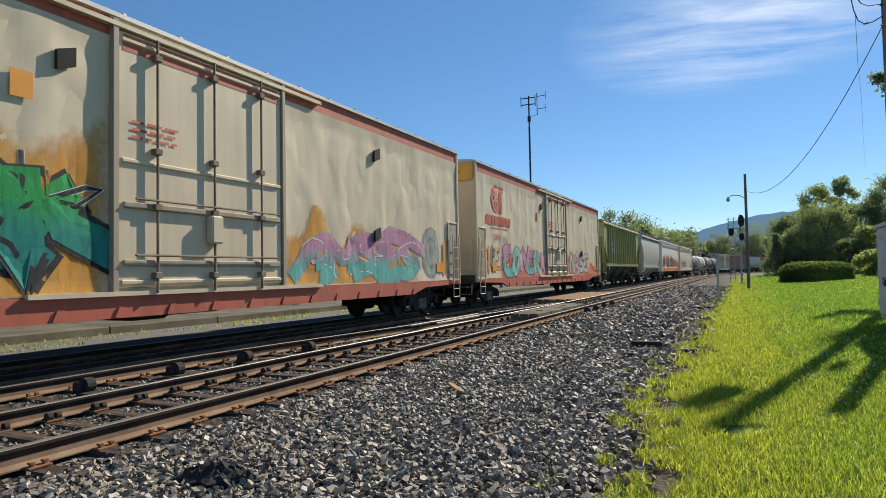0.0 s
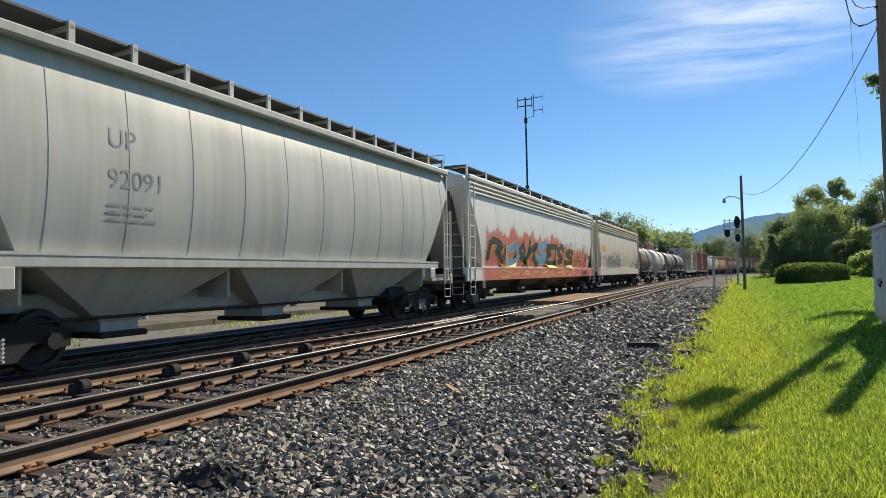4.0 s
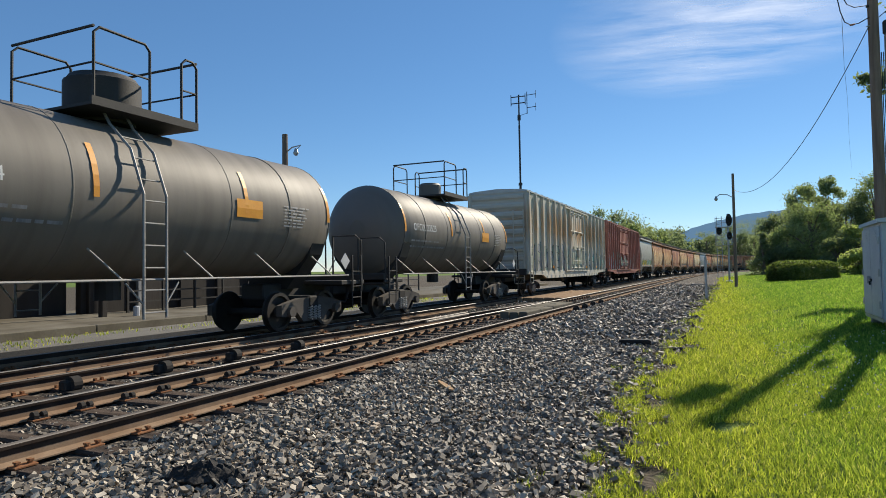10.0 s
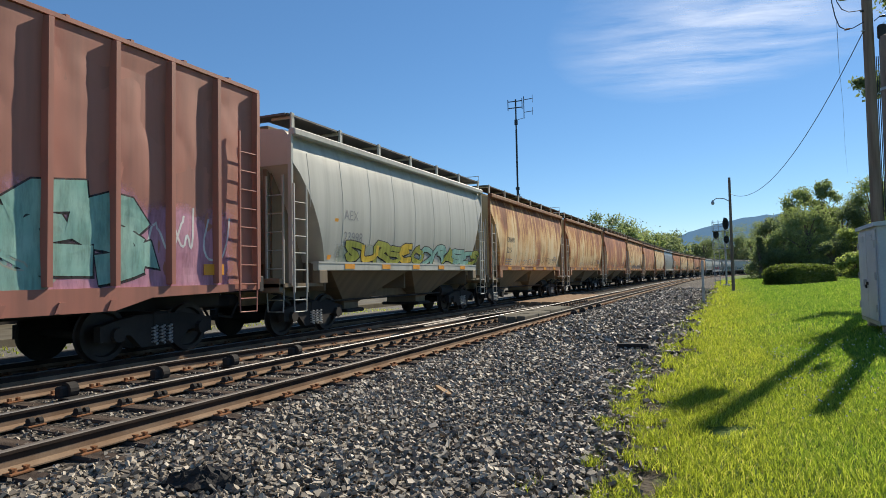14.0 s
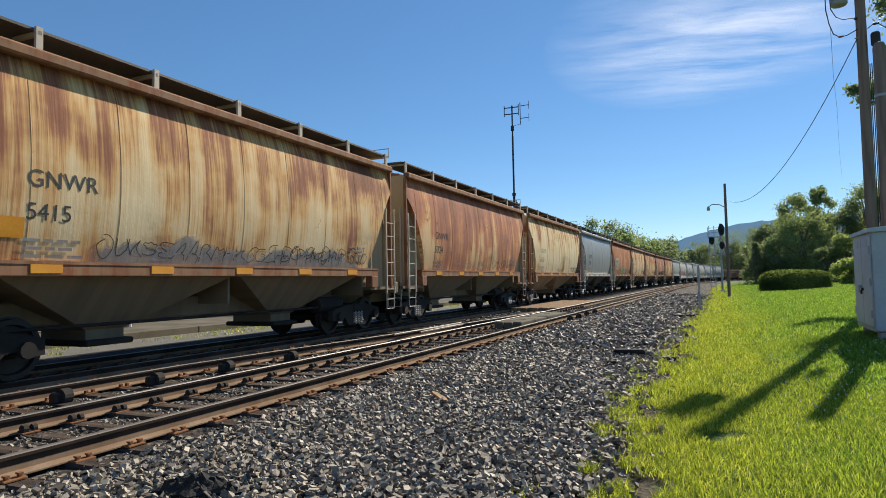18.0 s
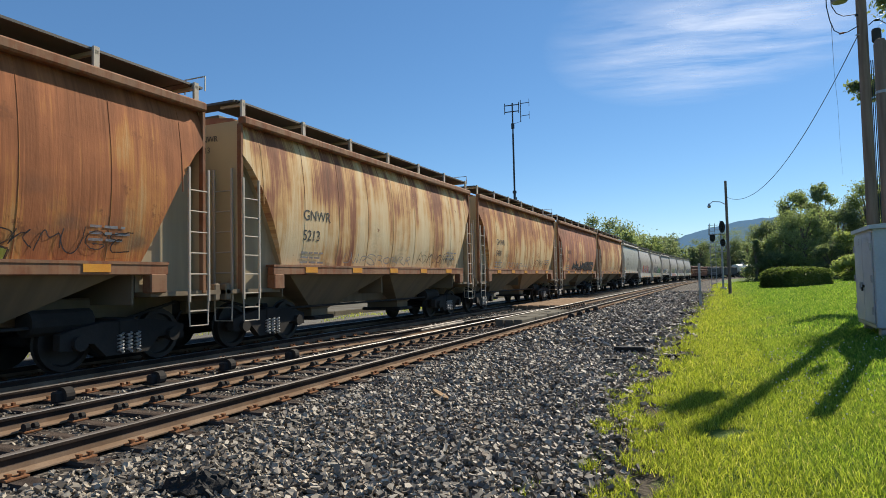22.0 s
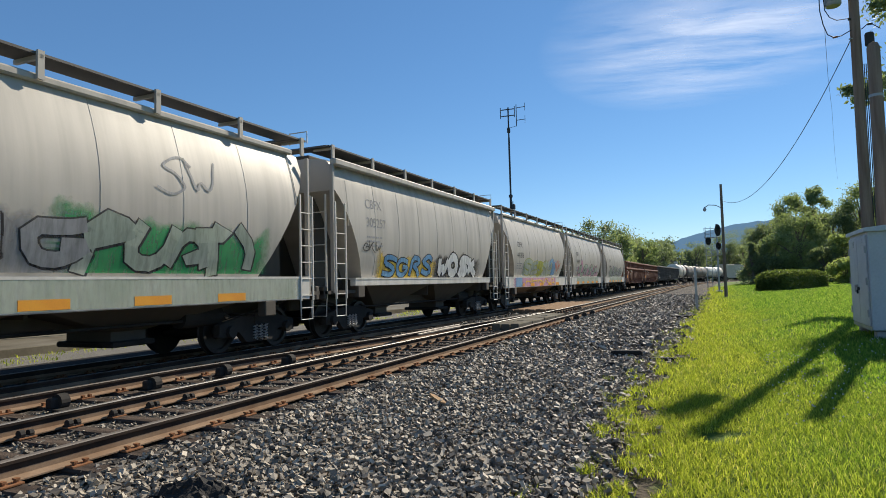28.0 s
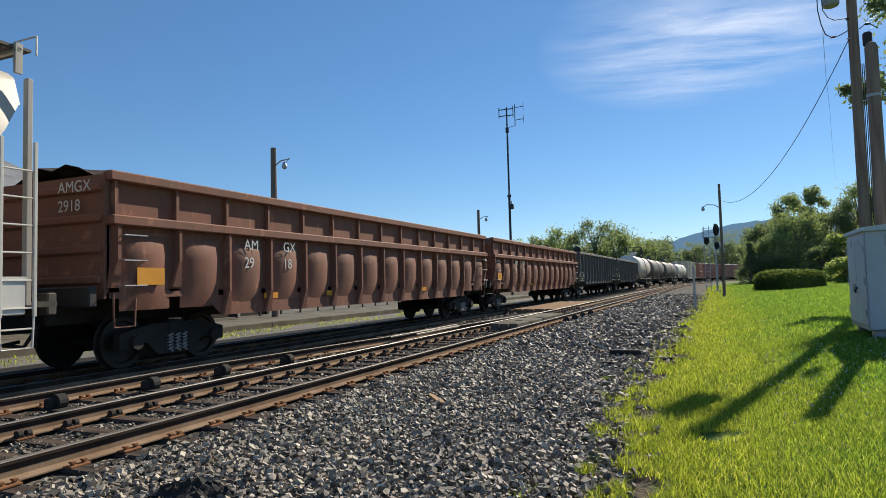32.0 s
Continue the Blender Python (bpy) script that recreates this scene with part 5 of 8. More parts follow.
for c in (carA, carB):
    part("end_band", Geo().box(-1.4, 1.4, -11.2, -11.185, 4.7, 5.36), P["reefer_end"], c[0], "ochre band across the end")
    dented_skin(c[0], -11.05, -2.02, 1.08, 5.03, P["reefer"])
    dented_skin(c[0], 1.97, 11.05, 1.08, 5.03, P["reefer"])
    for e in (-1, 1):
        part("corner_strip", Geo().box(1.44, 1.482, e * 11.07 - .06, e * 11.07 + .06, 1.08, 5.33, .006), P["reefer"], c[0])
        # a flat plate; the shade inside the recess is put into its colour
        part("ladder_recess", Geo().box(1.474, 1.478, e * 10.62 - .34, e * 10.62 + .34, 1.15, 2.95), P["reefer_dark"], c[0], "flat panel behind the ladder, darkened for recess shade")
        for yy in (e * 10.62 - .36, e * 10.62 + .36):
            part("recess_lip", Geo().box(1.474, 1.5, yy - .02, yy + .02, 1.13, 2.97, .004), P["reefer"], c[0])
        part("recess_lip", Geo().box(1.474, 1.5, e * 10.62 - .36, e * 10.62 + .36, 2.95, 2.99, .004), P["reefer"], c[0])
        part("marker_strip", Geo().box(1.476, 1.482, e * 9.95 - .06, e * 9.95 + .06, 1.25, 2.3), M["yellow"], c[0], "ochre marker strip")
    part("door_band", Geo().box(1.516, 1.521, -1.85, 1.8, 4.86, 5.12), P["red_band"], c[0], "faded red band across the door")
    for yy in (-1.99, 1.94):
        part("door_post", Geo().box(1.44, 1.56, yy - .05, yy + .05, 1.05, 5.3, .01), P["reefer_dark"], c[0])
    part("warning_panel", Geo().box(1.476, 1.481, -3.5, -3.2, 3.75, 4.12), M["yellow"], c[0])
    for y, z in ((-2.9, 4.25), (5.6, 4.25), (5.6, 2.15)):
        part("hatch_plate", Geo().plate([(y, z), (y + .28, z + .11), (y + .28, z + .39), (y, z + .29)], 0, 1.48, 1.54), M["truck"], c[0])
    for z in (1.55, 2.45):
        part("door_rail", Geo().box(1.512, 1.56, -1.85, 1.8, z - .05, z + .05, .012), P["reefer_dark"], c[0])
    bars(c[0], 3, .9, .045, .12, P["s_red"], lambda y, z: (1.53, y, z), -1.7, 3.75, 5)
    rivets = Geo()
    for e in (-1, 1):
        for i in range(34):
            rivets.box(1.48, 1.486, e * 11.0 - .008, e * 11.0 + .008, 1.2 + i * .115 - .008, 1.2 + i * .115 + .008)
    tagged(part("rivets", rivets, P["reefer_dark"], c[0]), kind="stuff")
haze(carA[0], sA, -7.2, -1.95, 1.1, 3.75, P["h_orange"], 3, "orange haze of sprayed paint", .2)
graffiti(carA[0], sA, -6.9, -2.2, 1.15, 3.3, None, P["s_black"], (P["s_green_teal"],), 3, "SAK", "green and teal sprayed letter outlined in black", fat=.22, edge=.07)
graffiti(carA[0], sA, -6.7, -2.3, 1.5, 3.0, None, P["s_white"], (P["s_black"],), 6, "SAK", "thin black and white lines over the green letters", fat=.035, edge=.012)
graffiti(carA[0], sA, 2.3, 7.8, 1.12, 2.6, P["h_orange"], P["s_grey"], (P["s_pink_teal"],), 8, "AMSES", "pink sprayed letter with teal shading", .5, over=.2)
graffiti(carA[0], sA, 2.5, 7.7, 1.3, 2.3, None, P["s_pink"], (P["s_white"],), 9, "AMSES", "thin pale lines over the pink letters", fat=.02, edge=.012)
g = Geo()
rnd = random.Random(4)
for k, (rr, m) in enumerate(((.78, 1), (.66, 0), (.46, 1), (.36, 0), (.18, 1))):
    g.mat = m
    patch(g, blob(rnd, 9.0, 1.95, rr * 1.5, rr * 2.1, 20, .04), sA, .004 + .002 * k)
part("graffiti", g, [P["s_sage"], P["s_grey"]], carA[0], "grey ringed sprayed figure")
graffiti(carB[0], sA, -8.3, -2.1, 1.1, 2.5, P["h_red"], P["s_black"], (P["s_pink_teal"], P["s_teal"], P["s_pink"]), 15, "EDNERK", "teal and pink sprayed letter outlined in black", .6, over=.15, wild=.6)
haze(carB[0], sA, 7.0, 10.8, 1.1, 2.2, P["h_red"], 27, "faint red haze of sprayed paint", .9)
graffiti(carB[0], sA, 2.6, 7.2, 1.12, 2.6, P["h_red"], P["s_black"], (P["s_chalk"],), 21, "NASE", "pale grey sprayed letter outlined in black", rise=.7, wild=.55, over=.2, fat=.17)
LOGO = mottled("orange_red_lettering", (0.50, 0.085, 0.04), (0.60, 0.13, 0.06), 6, 0.6, 0, 0.05)
em = Geo()
patch(em, [(-8.98 + .52 * math.cos(a * .2244), 4.2 + .55 * math.sin(a * .2244)) for a in range(28)], sA, .01)
sheet_mark(em, -8.98, -8.15, 4.5, 4.72, sA, .011)
sheet_mark(em, -8.6, -8.36, 3.66, 4.6, sA, .012)
part("emblem", em, LOGO, carB[0], "rounded orange-red emblem")
flake = Geo()
for k in range(3):
    ca, sa = .3 * math.cos(k * 1.047 + .5), .3 * math.sin(k * 1.047 + .5)
    ribbon(flake, [(-9.05 - ca, 4.2 - sa), (-9.05 - ca * .5, 4.2 - sa * .5), (-9.05, 4.2), (-9.05 + ca * .5, 4.2 + sa * .5), (-9.05 + ca, 4.2 + sa)], .022, sA, .016 + .001 * k)
    for sg in (-1, 1):
        for tw in (-.55, .55):
            cb, sb = .12 * math.cos(k * 1.047 + .5 + tw), .12 * math.sin(k * 1.047 + .5 + tw)
            ribbon(flake, [(-9.05 + sg * ca * .6, 4.2 + sg * sa * .6), (-9.05 + sg * (ca * .6 + cb), 4.2 + sg * (sa * .6 + sb))], .016, sA, .018 + .001 * k)
part("emblem_star", flake, P["reefer"], carB[0], "six-armed cream star")
for k in range(9):
    part("name_bar", sheet_mark(Geo(), -10.2 + k * .32, -9.93 + k * .32, 3.16, 3.52, sA, .008, .22), LOGO, carB[0])
bars(carB[0], 1, 1.9, .06, .1, LOGO, sA, -9.6, 3.0, 4)
sW = lambda y, z: (sA(y, z)[0] + .012, y, z)
words(carB[0], "CRYX", .34, LOGO, sW, -9.32, 2.58)
words(carB[0], "8138", .36, LOGO, sW, -9.3, 2.04)
words(carB[0], "CRYX 8138", .2, LETTER, lambda u, w: (u, -11.206, w), -.1, 4.95)
bars(carB[0], 2, 1.2, .05, .12, LOGO, sA, -9.0, 1.5, 11)
scribble(carB[0], sW, -10.1, -8.9, 1.6, 2.3, P["s_black"], 4, 4, .03)
scribble(carB[0], sA, -8.2, -7.6, 2.5, 2.8, P["s_teal"], 12, 2, .04)
scribble(carB[0], lambda u, w: (u, -11.19, w), -.9, .4, 1.9, 2.4, P["s_black"], 6, 2, .03)
for c in (carA, carB):
    reflectors(c[0], 1.484, 1.5, (-9.3, 9.6), M["yellow"], .3, .5)

green = hopper("olive green ribbed covered hopper with steel posts", 44.9, 63.2, P["green"], P["green"], zs=1.6, zt=4.7, bays=3, seams=0, ribs=15, cut=2.0, end_cut=1.0, under=P["dirty"], board_z=.2, rib_shift=-.19, pitch=1.0)
words(green[0], "456187", .22, WHITE, lambda u, w: (u, -8.72, w), .3, 4.25)
haze(green[0], lambda y, z: (1.435, y, z), -5.9, -3.85, 2.6, 4.1, P["h_white"], 31, "chalky white haze of sprayed paint", .3)
for y in (-2.09, .88, 3.75, 6.41):
    part("reflector", Geo().box(1.53, 1.536, y - .06, y + .06, 1.72, 2.5), M["yellow"], green[0])
scribble(green[0], lambda y, z: (1.05, y, z), 1.0, 3.2, 1.2, 1.5, P["s_olive"], 32, 3, .03)
grey = hopper("pale grey smooth-sided covered hopper with three bays", 64.4, 80.6, P["grey_green"], P["grey_green"], zs=1.5, zt=4.65, bays=3, seams=12, cut=1.5, end_cut=.8, under=P["grey_green"], pitch=1.05)
marks(grey, "UP", "92091", -4.9, 3.35, .42, P["s_grey"], .62)
big = dict(zs=1.05, zt=4.82, bays=4, seams=10, sill_h=.5, bulge=.13, cut=1.5, end_cut=.35, curve=1.0, sill_end=.12, hoop=True, under=P["dirty"])
sker = hopper("pearl grey plastics hopper covered with red and orange graffiti", 81.6, 104.2, P["pearl"], P["pearl"], **big)
otcx = hopper("beige plastics hopper with rusted roof edge", 105.0, 126.2, P["beige"], P["beige"], **big)
for c, half in ((sker, 11.3), (otcx, 10.6)):
    for dz in (0, .16, .32):
        part("roof_flute", Geo().tube([(1.47, -half + .5, 4.3 + dz), (1.47, half - .5, 4.3 + dz)], .05, 6), P["pearl"] if c is sker else P["beige_rust"], c[0])
sk = lambda y, z: (1.53, y, z) if z < 1.57 else sker[1](y, z)
graffiti(sker[0], sk, -9.0, 2.2, 1.6, 2.9, P["h_red"], P["s_yellow"], (P["s_black"], P["s_blue"], P["s_black"]), 41, "ROAKSES", "black sprayed letter edged in yellow on a red haze", .35)
haze(sker[0], sk, 1.6, 9.4, 1.57, 3.15, P["h_red"], 43, "pinkish red haze of sprayed paint", .55)
graffiti(sker[0], sk, 3.0, 5.2, 1.6, 2.85, None, P["s_orange"], (P["s_black"],), 45, "S", "large black sprayed letter edged in orange", fat=.2, edge=.1, sharp=2, wild=.1)
scribble(sker[0], sk, 3.4, 5.0, 2.6, 3.0, P["s_blue"], 46, 2, .04, "blue sprayed line")
graffiti(sker[0], sk, 5.3, 7.5, 1.62, 2.25, None, P["s_orange"], (P["s_black"],), 47, "KFK", "black sprayed letter edged in orange", wild=.1, fat=.1, edge=.05)
haze(sker[0], lambda y, z: (1.507, y, max(1.06, min(1.54, z))), -9.8, 11.0, 1.06, 1.75, P["h_red"], 48, "red sprayed paint along the sill", .1)
scribble(sker[0], lambda y, z: (1.508, y, z), -8.0, 5.6, 1.12, 1.48, P["s_yellow"], 49, 9, .03, "yellow sprayed line along the sill")
bars(sker[0], 8, 1.3, .03, .1, P["s_grey"], sker[1], 7.5, 2.95, 2)
part("name_plate", Geo().add([sker[1](y, z) for y, z in ((8.25, 2.14), (9.75, 2.14), (9.75, 2.34), (8.25, 2.34))], [(0, 1, 2, 3)]), LETTER, sker[0], "black plate with white words")
words(sker[0], "PLASTIC GRANULES", .15, WHITE, lambda y, z: (sker[1](y, z)[0] + .006, y, z), 8.3, 2.18)
words(sker[0], "DAMAGE", .34, LETTER, lambda y, z: (1.525, y, z), 7.2, 1.17, bold=.012)
part("yellow_panel", sheet_mark(Geo(), -8.45, -7.4, 2.75, 3.2, otcx[1], .002), M["yellow"], otcx[0], "faded yellow owner panel")
words(otcx[0], "53869", .32, LETTER, otcx[1], -8.3, 2.25)
bars(otcx[0], 8, 1.1, .03, .09, P["s_grey"], otcx[1], 6.9, 2.95, 7)
haze(otcx[0], otcx[1], -6.8, -.2, 1.6, 2.75, P["h_grey"], 53, "dark grey haze of sprayed paint", .6)
graffiti(otcx[0], otcx[1], -6.4, -.5, 1.6, 2.55, None, P["s_black"], (P["s_grey"], P["s_sage_pale"]), 53, "SUASK", "grey sprayed letter with dark outline", fat=.2, sharp=2)
scribble(otcx[0], otcx[1], -4.6, -.5, 2.5, 2.9, P["s_red"], 52, 4, .03, "red sprayed line")
scribble(otcx[0], otcx[1], .1, 1.5, 1.7, 1.95, P["s_red"], 58, 3, .012, "thin red tag")
graffiti(otcx[0], otcx[1], 5.0, 8.3, 1.6, 2.25, None, P["s_teal"], (P["s_sage_pale"], P["beige"]), 54, "UDH", "teal outlined sprayed letter", fat=.12)
for y in (-6.9, 1.2, 8.6):
    for c in (otcx, sker):
        part("reflector", Geo().box(1.49, 1.5, y - .07, y + .07, 1.65, 2.5), M["yellow"], c[0])

M["yellow_letter"] = mottled("orange_yellow_lettering", (0.55, 0.30, 0.03), (0.66, 0.38, 0.05), 8, 0.6, 0, 0.05)
tk1 = tank("black tank car with orange-yellow lettering", 127.2, 139.0, P["tank_black"], M["black"], M["black"])
words(tk1[0], "UTLX 15077", .35, M["yellow_letter"], lambda y, z: (tk1[1](y, z)[0] - .007, y, z), -4.6, 2.48, gap=1.05, bold=.012, cuts=3)
tk2 = tank("white tank car with a rust-stained valve housing", 140.2, 153.2, P["tank_white"], P["white_hop"], P["white_hop"], dome_h=.8, cage=1.1, dome_mat=P["rusty_pale"], dome_r=1.4)
words(tk2[0], "225661", .36, LETTER, lambda y, z: (tk2[1](y, z)[0] - .007, y, z), -3.95, 2.52, cuts=3)
haze(tk2[0], tk2[1], -1.5, .8, 2.3, 3.93, P["h_tan"], 121, "rusty tan spill stain below the manway", .7, True)
haze(tk2[0], tk2[1], -.9, .3, 1.7, 3.9, P["h_tan"], 122, "rusty runs down the tank side", .5, True)
tk3 = tank("dusty black tank car with black railings and black head", 154.2, 166.9, P["tank_grey"], M["black"], M["black"], dome_h=.75, dome_r=1.5, dome_mat=M["black"], cage=1.3)
tk4 = tank("dark grey tank car with black railings", 168.0, 180.4, P["tank_grey"], M["black"], M["black"], r=1.36)
words(tk3[0], "TILX 181704", .3, WHITE, lambda y, z: (tk3[1](y, z)[0] - .007, y, z), -4.2, 2.6, cuts=3)
words(tk4[0], "OFOX 23525", .3, WHITE, lambda y, z: (tk4[1](y, z)[0] - .007, y, z), -4.2, 2.6, cuts=3)
for c in (tk1, tk2, tk3, tk4):
    part("placard", Geo().loft([[(c[1](y, z)[0] + .003, y, z) for z in (2.44, 2.62, 2.8)] for y in (1.75, 2.5)], False, False), M["yellow"], c[0], "yellow placard")
    bars(c[0], 2, 2.4, .05, .18, P["s_grey"], c[1], -4.3, 2.25, 5)
    bars(c[0], 7, .8, .03, .07, P["s_grey"] if c is tk2 else P["s_chalk"], c[1], 3.2, 2.75, 9)
    part("hazard_placard", Geo().plate([(-.2, 0), (0, -.2), (.2, 0), (0, .2)], 0, 1.5, 1.51), WHITE, c[0]).matrix_basis = pose(.02, c[2][0] - 1.0, 1.6)
for c in (tk3, tk4):
    h = c[2][0] - .95
    part("head_paint", Geo().loft([[(.02 * 0 + rad * c[2][2] * math.cos(2 * math.pi * i / 40), -h + d - .006, c[2][1] + rad * c[2][2] * math.sin(2 * math.pi * i / 40)) for i in range(40)] for d, rad in ((0.0, .19), (.06, .455), (.14, .665), (.26, .845), (.38, .955), (.46, .998))], True, False), P["tank_black"], c[0], "black painted tank head", smooth=True)

gbox = boxcar("grey boxcar with rust-streaked side posts", 181.6, 202.6, P["box_grey"], P["roof"], P["box_grey"], zs=1.2, zt=5.1, posts=7, right_posts=6, door=(-1.4, 2.3), ribs=3, post_depth=.14)
for y0, y1 in ((-10.2, -1.44), (2.34, 10.2)):
    dented_skin(gbox[0], y0, y1, 1.22, 5.06, P["box_grey"], SKIN_BOX, .8)
graffiti(gbox[0], sB, -9.6, -1.6, 1.28, 2.75, P["h_sage"], P["s_black"], (P["s_grey"], P["s_sage_pale"]), 61, "SUMERH", "grey-green sprayed letter outlined in black", .3, over=.1, fat=.19)
haze(gbox[0], lambda y, z: (1.53, y, z), -1.35, 2.25, 1.3, 2.7, P["h_sage"], 62, "pale grey-green paint over the door", .4)
graffiti(gbox[0], sB, 2.5, 9.8, 1.28, 2.6, P["h_sage"], P["s_black"], (P["s_sage_pale"], P["s_white"], P["s_teal"]), 63, "NAMTIH", "pale blue-green sprayed letter outlined in dark grey", .4, over=.1)
reflectors(gbox[0], 1.5, 1.45, (-5.5, -1.0, 1.5, 3.4, 6.8, 9.0), M["yellow"], .14, .4)
rbox = boxcar("oxide red boxcar with double doors and teal graffiti", 203.7, 224.2, P["box_red"], P["box_red"], P["box_red"], zs=1.2, zt=5.12, posts=6, right_posts=8, door=(-3.75, -1.35, 1.25), ribs=3, post_depth=.125)
for y0, y1 in ((-9.95, -3.79), (1.29, 9.95)):
    dented_skin(rbox[0], y0, y1, 1.22, 5.08, P["box_red"], SKIN_BOX, .8)
haze(rbox[0], sB, -9.6, -7.2, 1.3, 2.9, P["h_white"], 70, "pale haze of sprayed paint", .4)
graffiti(rbox[0], sB, -7.6, -3.8, 1.2, 2.9, P["h_teal"], P["s_black"], (P["s_teal"],), 71, "DUTS", "teal sprayed letter outlined in black", .15, over=.1, fat=.21)
graffiti(rbox[0], lambda y, z: (1.535, y, z), -3.6, 1.0, 1.4, 2.6, P["h_grey"], P["s_black"], (P["s_teal"], P["s_grey"]), 73, "KEHR", "dark teal sprayed letter over the doors", .5, over=.1)
graffiti(rbox[0], sB, 1.5, 5.4, 1.2, 2.4, P["h_teal"], P["s_sage"], (P["s_teal"], P["s_sage"]), 75, "UTKES", "teal and olive sprayed letter", .4, over=.1)
haze(rbox[0], sB, 4.9, 9.4, 1.15, 2.95, P["h_pink"], 76, "pink haze of sprayed paint", .3)
graffiti(rbox[0], sB, 5.2, 7.2, 1.25, 2.75, None, P["s_black"], (P["s_teal"],), 77, "ES", "pale teal sprayed figure edged in black", fat=.24, sharp=1)
scribble(rbox[0], sB, 7.2, 9.2, 1.6, 2.6, P["s_white"], 78, 3, .025, "white sprayed tag")
words(rbox[0], "CM", .36, WHITE, lambda y, z: (sB(y, z)[0] + .01, y, z), -8.72, 2.9)
words(rbox[0], "CMHX", .24, WHITE, lambda u, w: (u, -10.11, w), .3, 4.75)
words(rbox[0], "5781", .24, WHITE, lambda u, w: (u, -10.11, w), .3, 4.48)
reflectors(rbox[0], 1.47, 1.5, (-8.9, -5.5, 8.8), M["yellow"], .2, .5)

gn = dict(reflect=True, under=P["tan_under"])
aex = hopper("pale grey covered hopper with olive and teal graffiti", 224.7, 237.5, P["grey_green"], P["grey_green"], **gn)
marks(aex, "AEX", "23998", -4.0, 2.75, .36, P["s_grey"])
graffiti(aex[0], aex[1], -4.0, -.3, 1.68, 2.3, P["h_sage"], P["s_black"], (P["s_olive"], P["s_yellow"], P["s_olive"]), 81, "SURSE", "olive sprayed letter", .5, over=.1)
graffiti(aex[0], aex[1], -.3, 5.2, 1.68, 2.3, None, P["s_black"], (P["s_olive"], P["s_teal"], P["s_teal"]), 82, "ODRASES", "olive and teal sprayed letter")
part("reflector", Geo().add([aex[1](y, z) for y, z in ((-4.6, 1.75), (-4.45, 1.75), (-4.25, 2.75), (-4.4, 2.75))], [(0, 1, 2, 3)]), M["yellow"], aex[0])


def rusty(c, paint, number, label, extra=0):
    car = hopper(label, c, c + 13.3, P[paint], P["rust_frame"], ladder_mat=P["post_pale"], sill_mat=P["rust_frame"], end_mat=P["end_cream"], slope_mat=P["olive_dust"], **gn)
    if number:
        marks(car, "GNWR", number, -4.3, 2.72, .34, LETTER, .46)
        words(car[0], "GNWR", .17, LETTER, lambda u, w: (u, -6.235, w), .3, 4.2)
        words(car[0], number, .17, LETTER, lambda u, w: (u, -6.235, w), .3, 3.98)
    bars(car[0], 3, .7, .04, .1, P["s_grey"], car[1], 3.9, 2.2, int(c) + 1)
    rnd = random.Random(int(c))
    scribble(car[0], car[1], -2.6, 1.2, 1.74, 2.02, P["s_grey"], int(c) + 5, 9, .013)
    scribble(car[0], car[1], 1.6, 4.6, 1.8, 2.2, P["s_black"], int(c) + 6, 8, .012)
    if extra:
        graffiti(car[0], car[1], rnd.uniform(-3, -1.5), rnd.uniform(1.5, 4), 1.7, 2.4, None, P["s_black"], (P["s_black"],) if extra == 1 else (P["s_sage"], P["s_olive"]), int(c), rnd.choice(("SERK", "NOAKS", "HUKES")), "faded dark sprayed letter" if extra == 1 else "faded green sprayed letter")
    return car


rusty(237.7, "rust1", "5215", "cream covered hopper streaked with orange rust")
rusty(251.16, "rust0", "", "orange covered hopper with heavy rust runs")
rusty(264.62, "rust2", "", "dark red-brown rusted covered hopper with scabbed paint")
tagged_car = rusty(278.07, "rust1", "5415", "cream covered hopper with long rust streaks and scribbles")
scribble(tagged_car[0], tagged_car[1], -3.2, 1.6, 1.75, 2.1, P["s_black"], 131, 16, .010)
scribble(tagged_car[0], tagged_car[1], 1.2, 4.8, 1.75, 2.15, P["s_black"], 132, 12, .011)
haze(tagged_car[0], tagged_car[1], -3.4, 4.6, 1.66, 2.2, P["h_grey"], 133, "grey smear of old sprayed paint", .6)
part("placard", sheet_mark(Geo(), -5.0, -4.3, 2.0, 2.28, tagged_car[1], .002), M["yellow"], tagged_car[0], "yellow placard")
rusty(291.53, "rust2", "5324", "red-brown rusted covered hopper with pale streaks")
pale = hopper("pale tan covered hopper with rust stains along the seams", 304.99, 318.3, P["rusty_pale"], P["rust_frame"], ladder_mat=P["rust_frame"], sill_mat=P["rust_frame"], **gn)
marks(pale, "GNWR", "5100", -4.2, 2.72, .34, P["s_grey"], .46)
scribble(pale[0], pale[1], -.2, 1.2, 1.74, 1.93, P["s_black"], 91, 7, .013)
scribble(pale[0], pale[1], 3.2, 5.4, 1.74, 2.1, P["s_black"], 93, 6, .02)
scribble(pale[0], pale[1], 1.5, 2.1, 2.45, 2.75, P["s_grey"], 92, 2, .016)
words(pale[0], "GNWR", .17, LETTER, lambda u, w: (u, -6.235, w), .3, 4.2)
blue = hopper("clean blue-grey covered hopper with white sill", 318.45, 331.75, P["blue_grey"], P["blue_grey"], reflect=True, under=P["dirty"], sill_mat=P["sill_white"], ladder_mat=P["sill_white"])
marks(blue, "GNWR", "5296", -4.25, 2.78, .40, LETTER, .45)
words(blue[0], "GNWR", .2, LETTER, lambda u, w: (u, -6.235, w), .25, 4.2)
words(blue[0], "5296", .2, LETTER, lambda u, w: (u, -6.235, w), .25, 3.95)
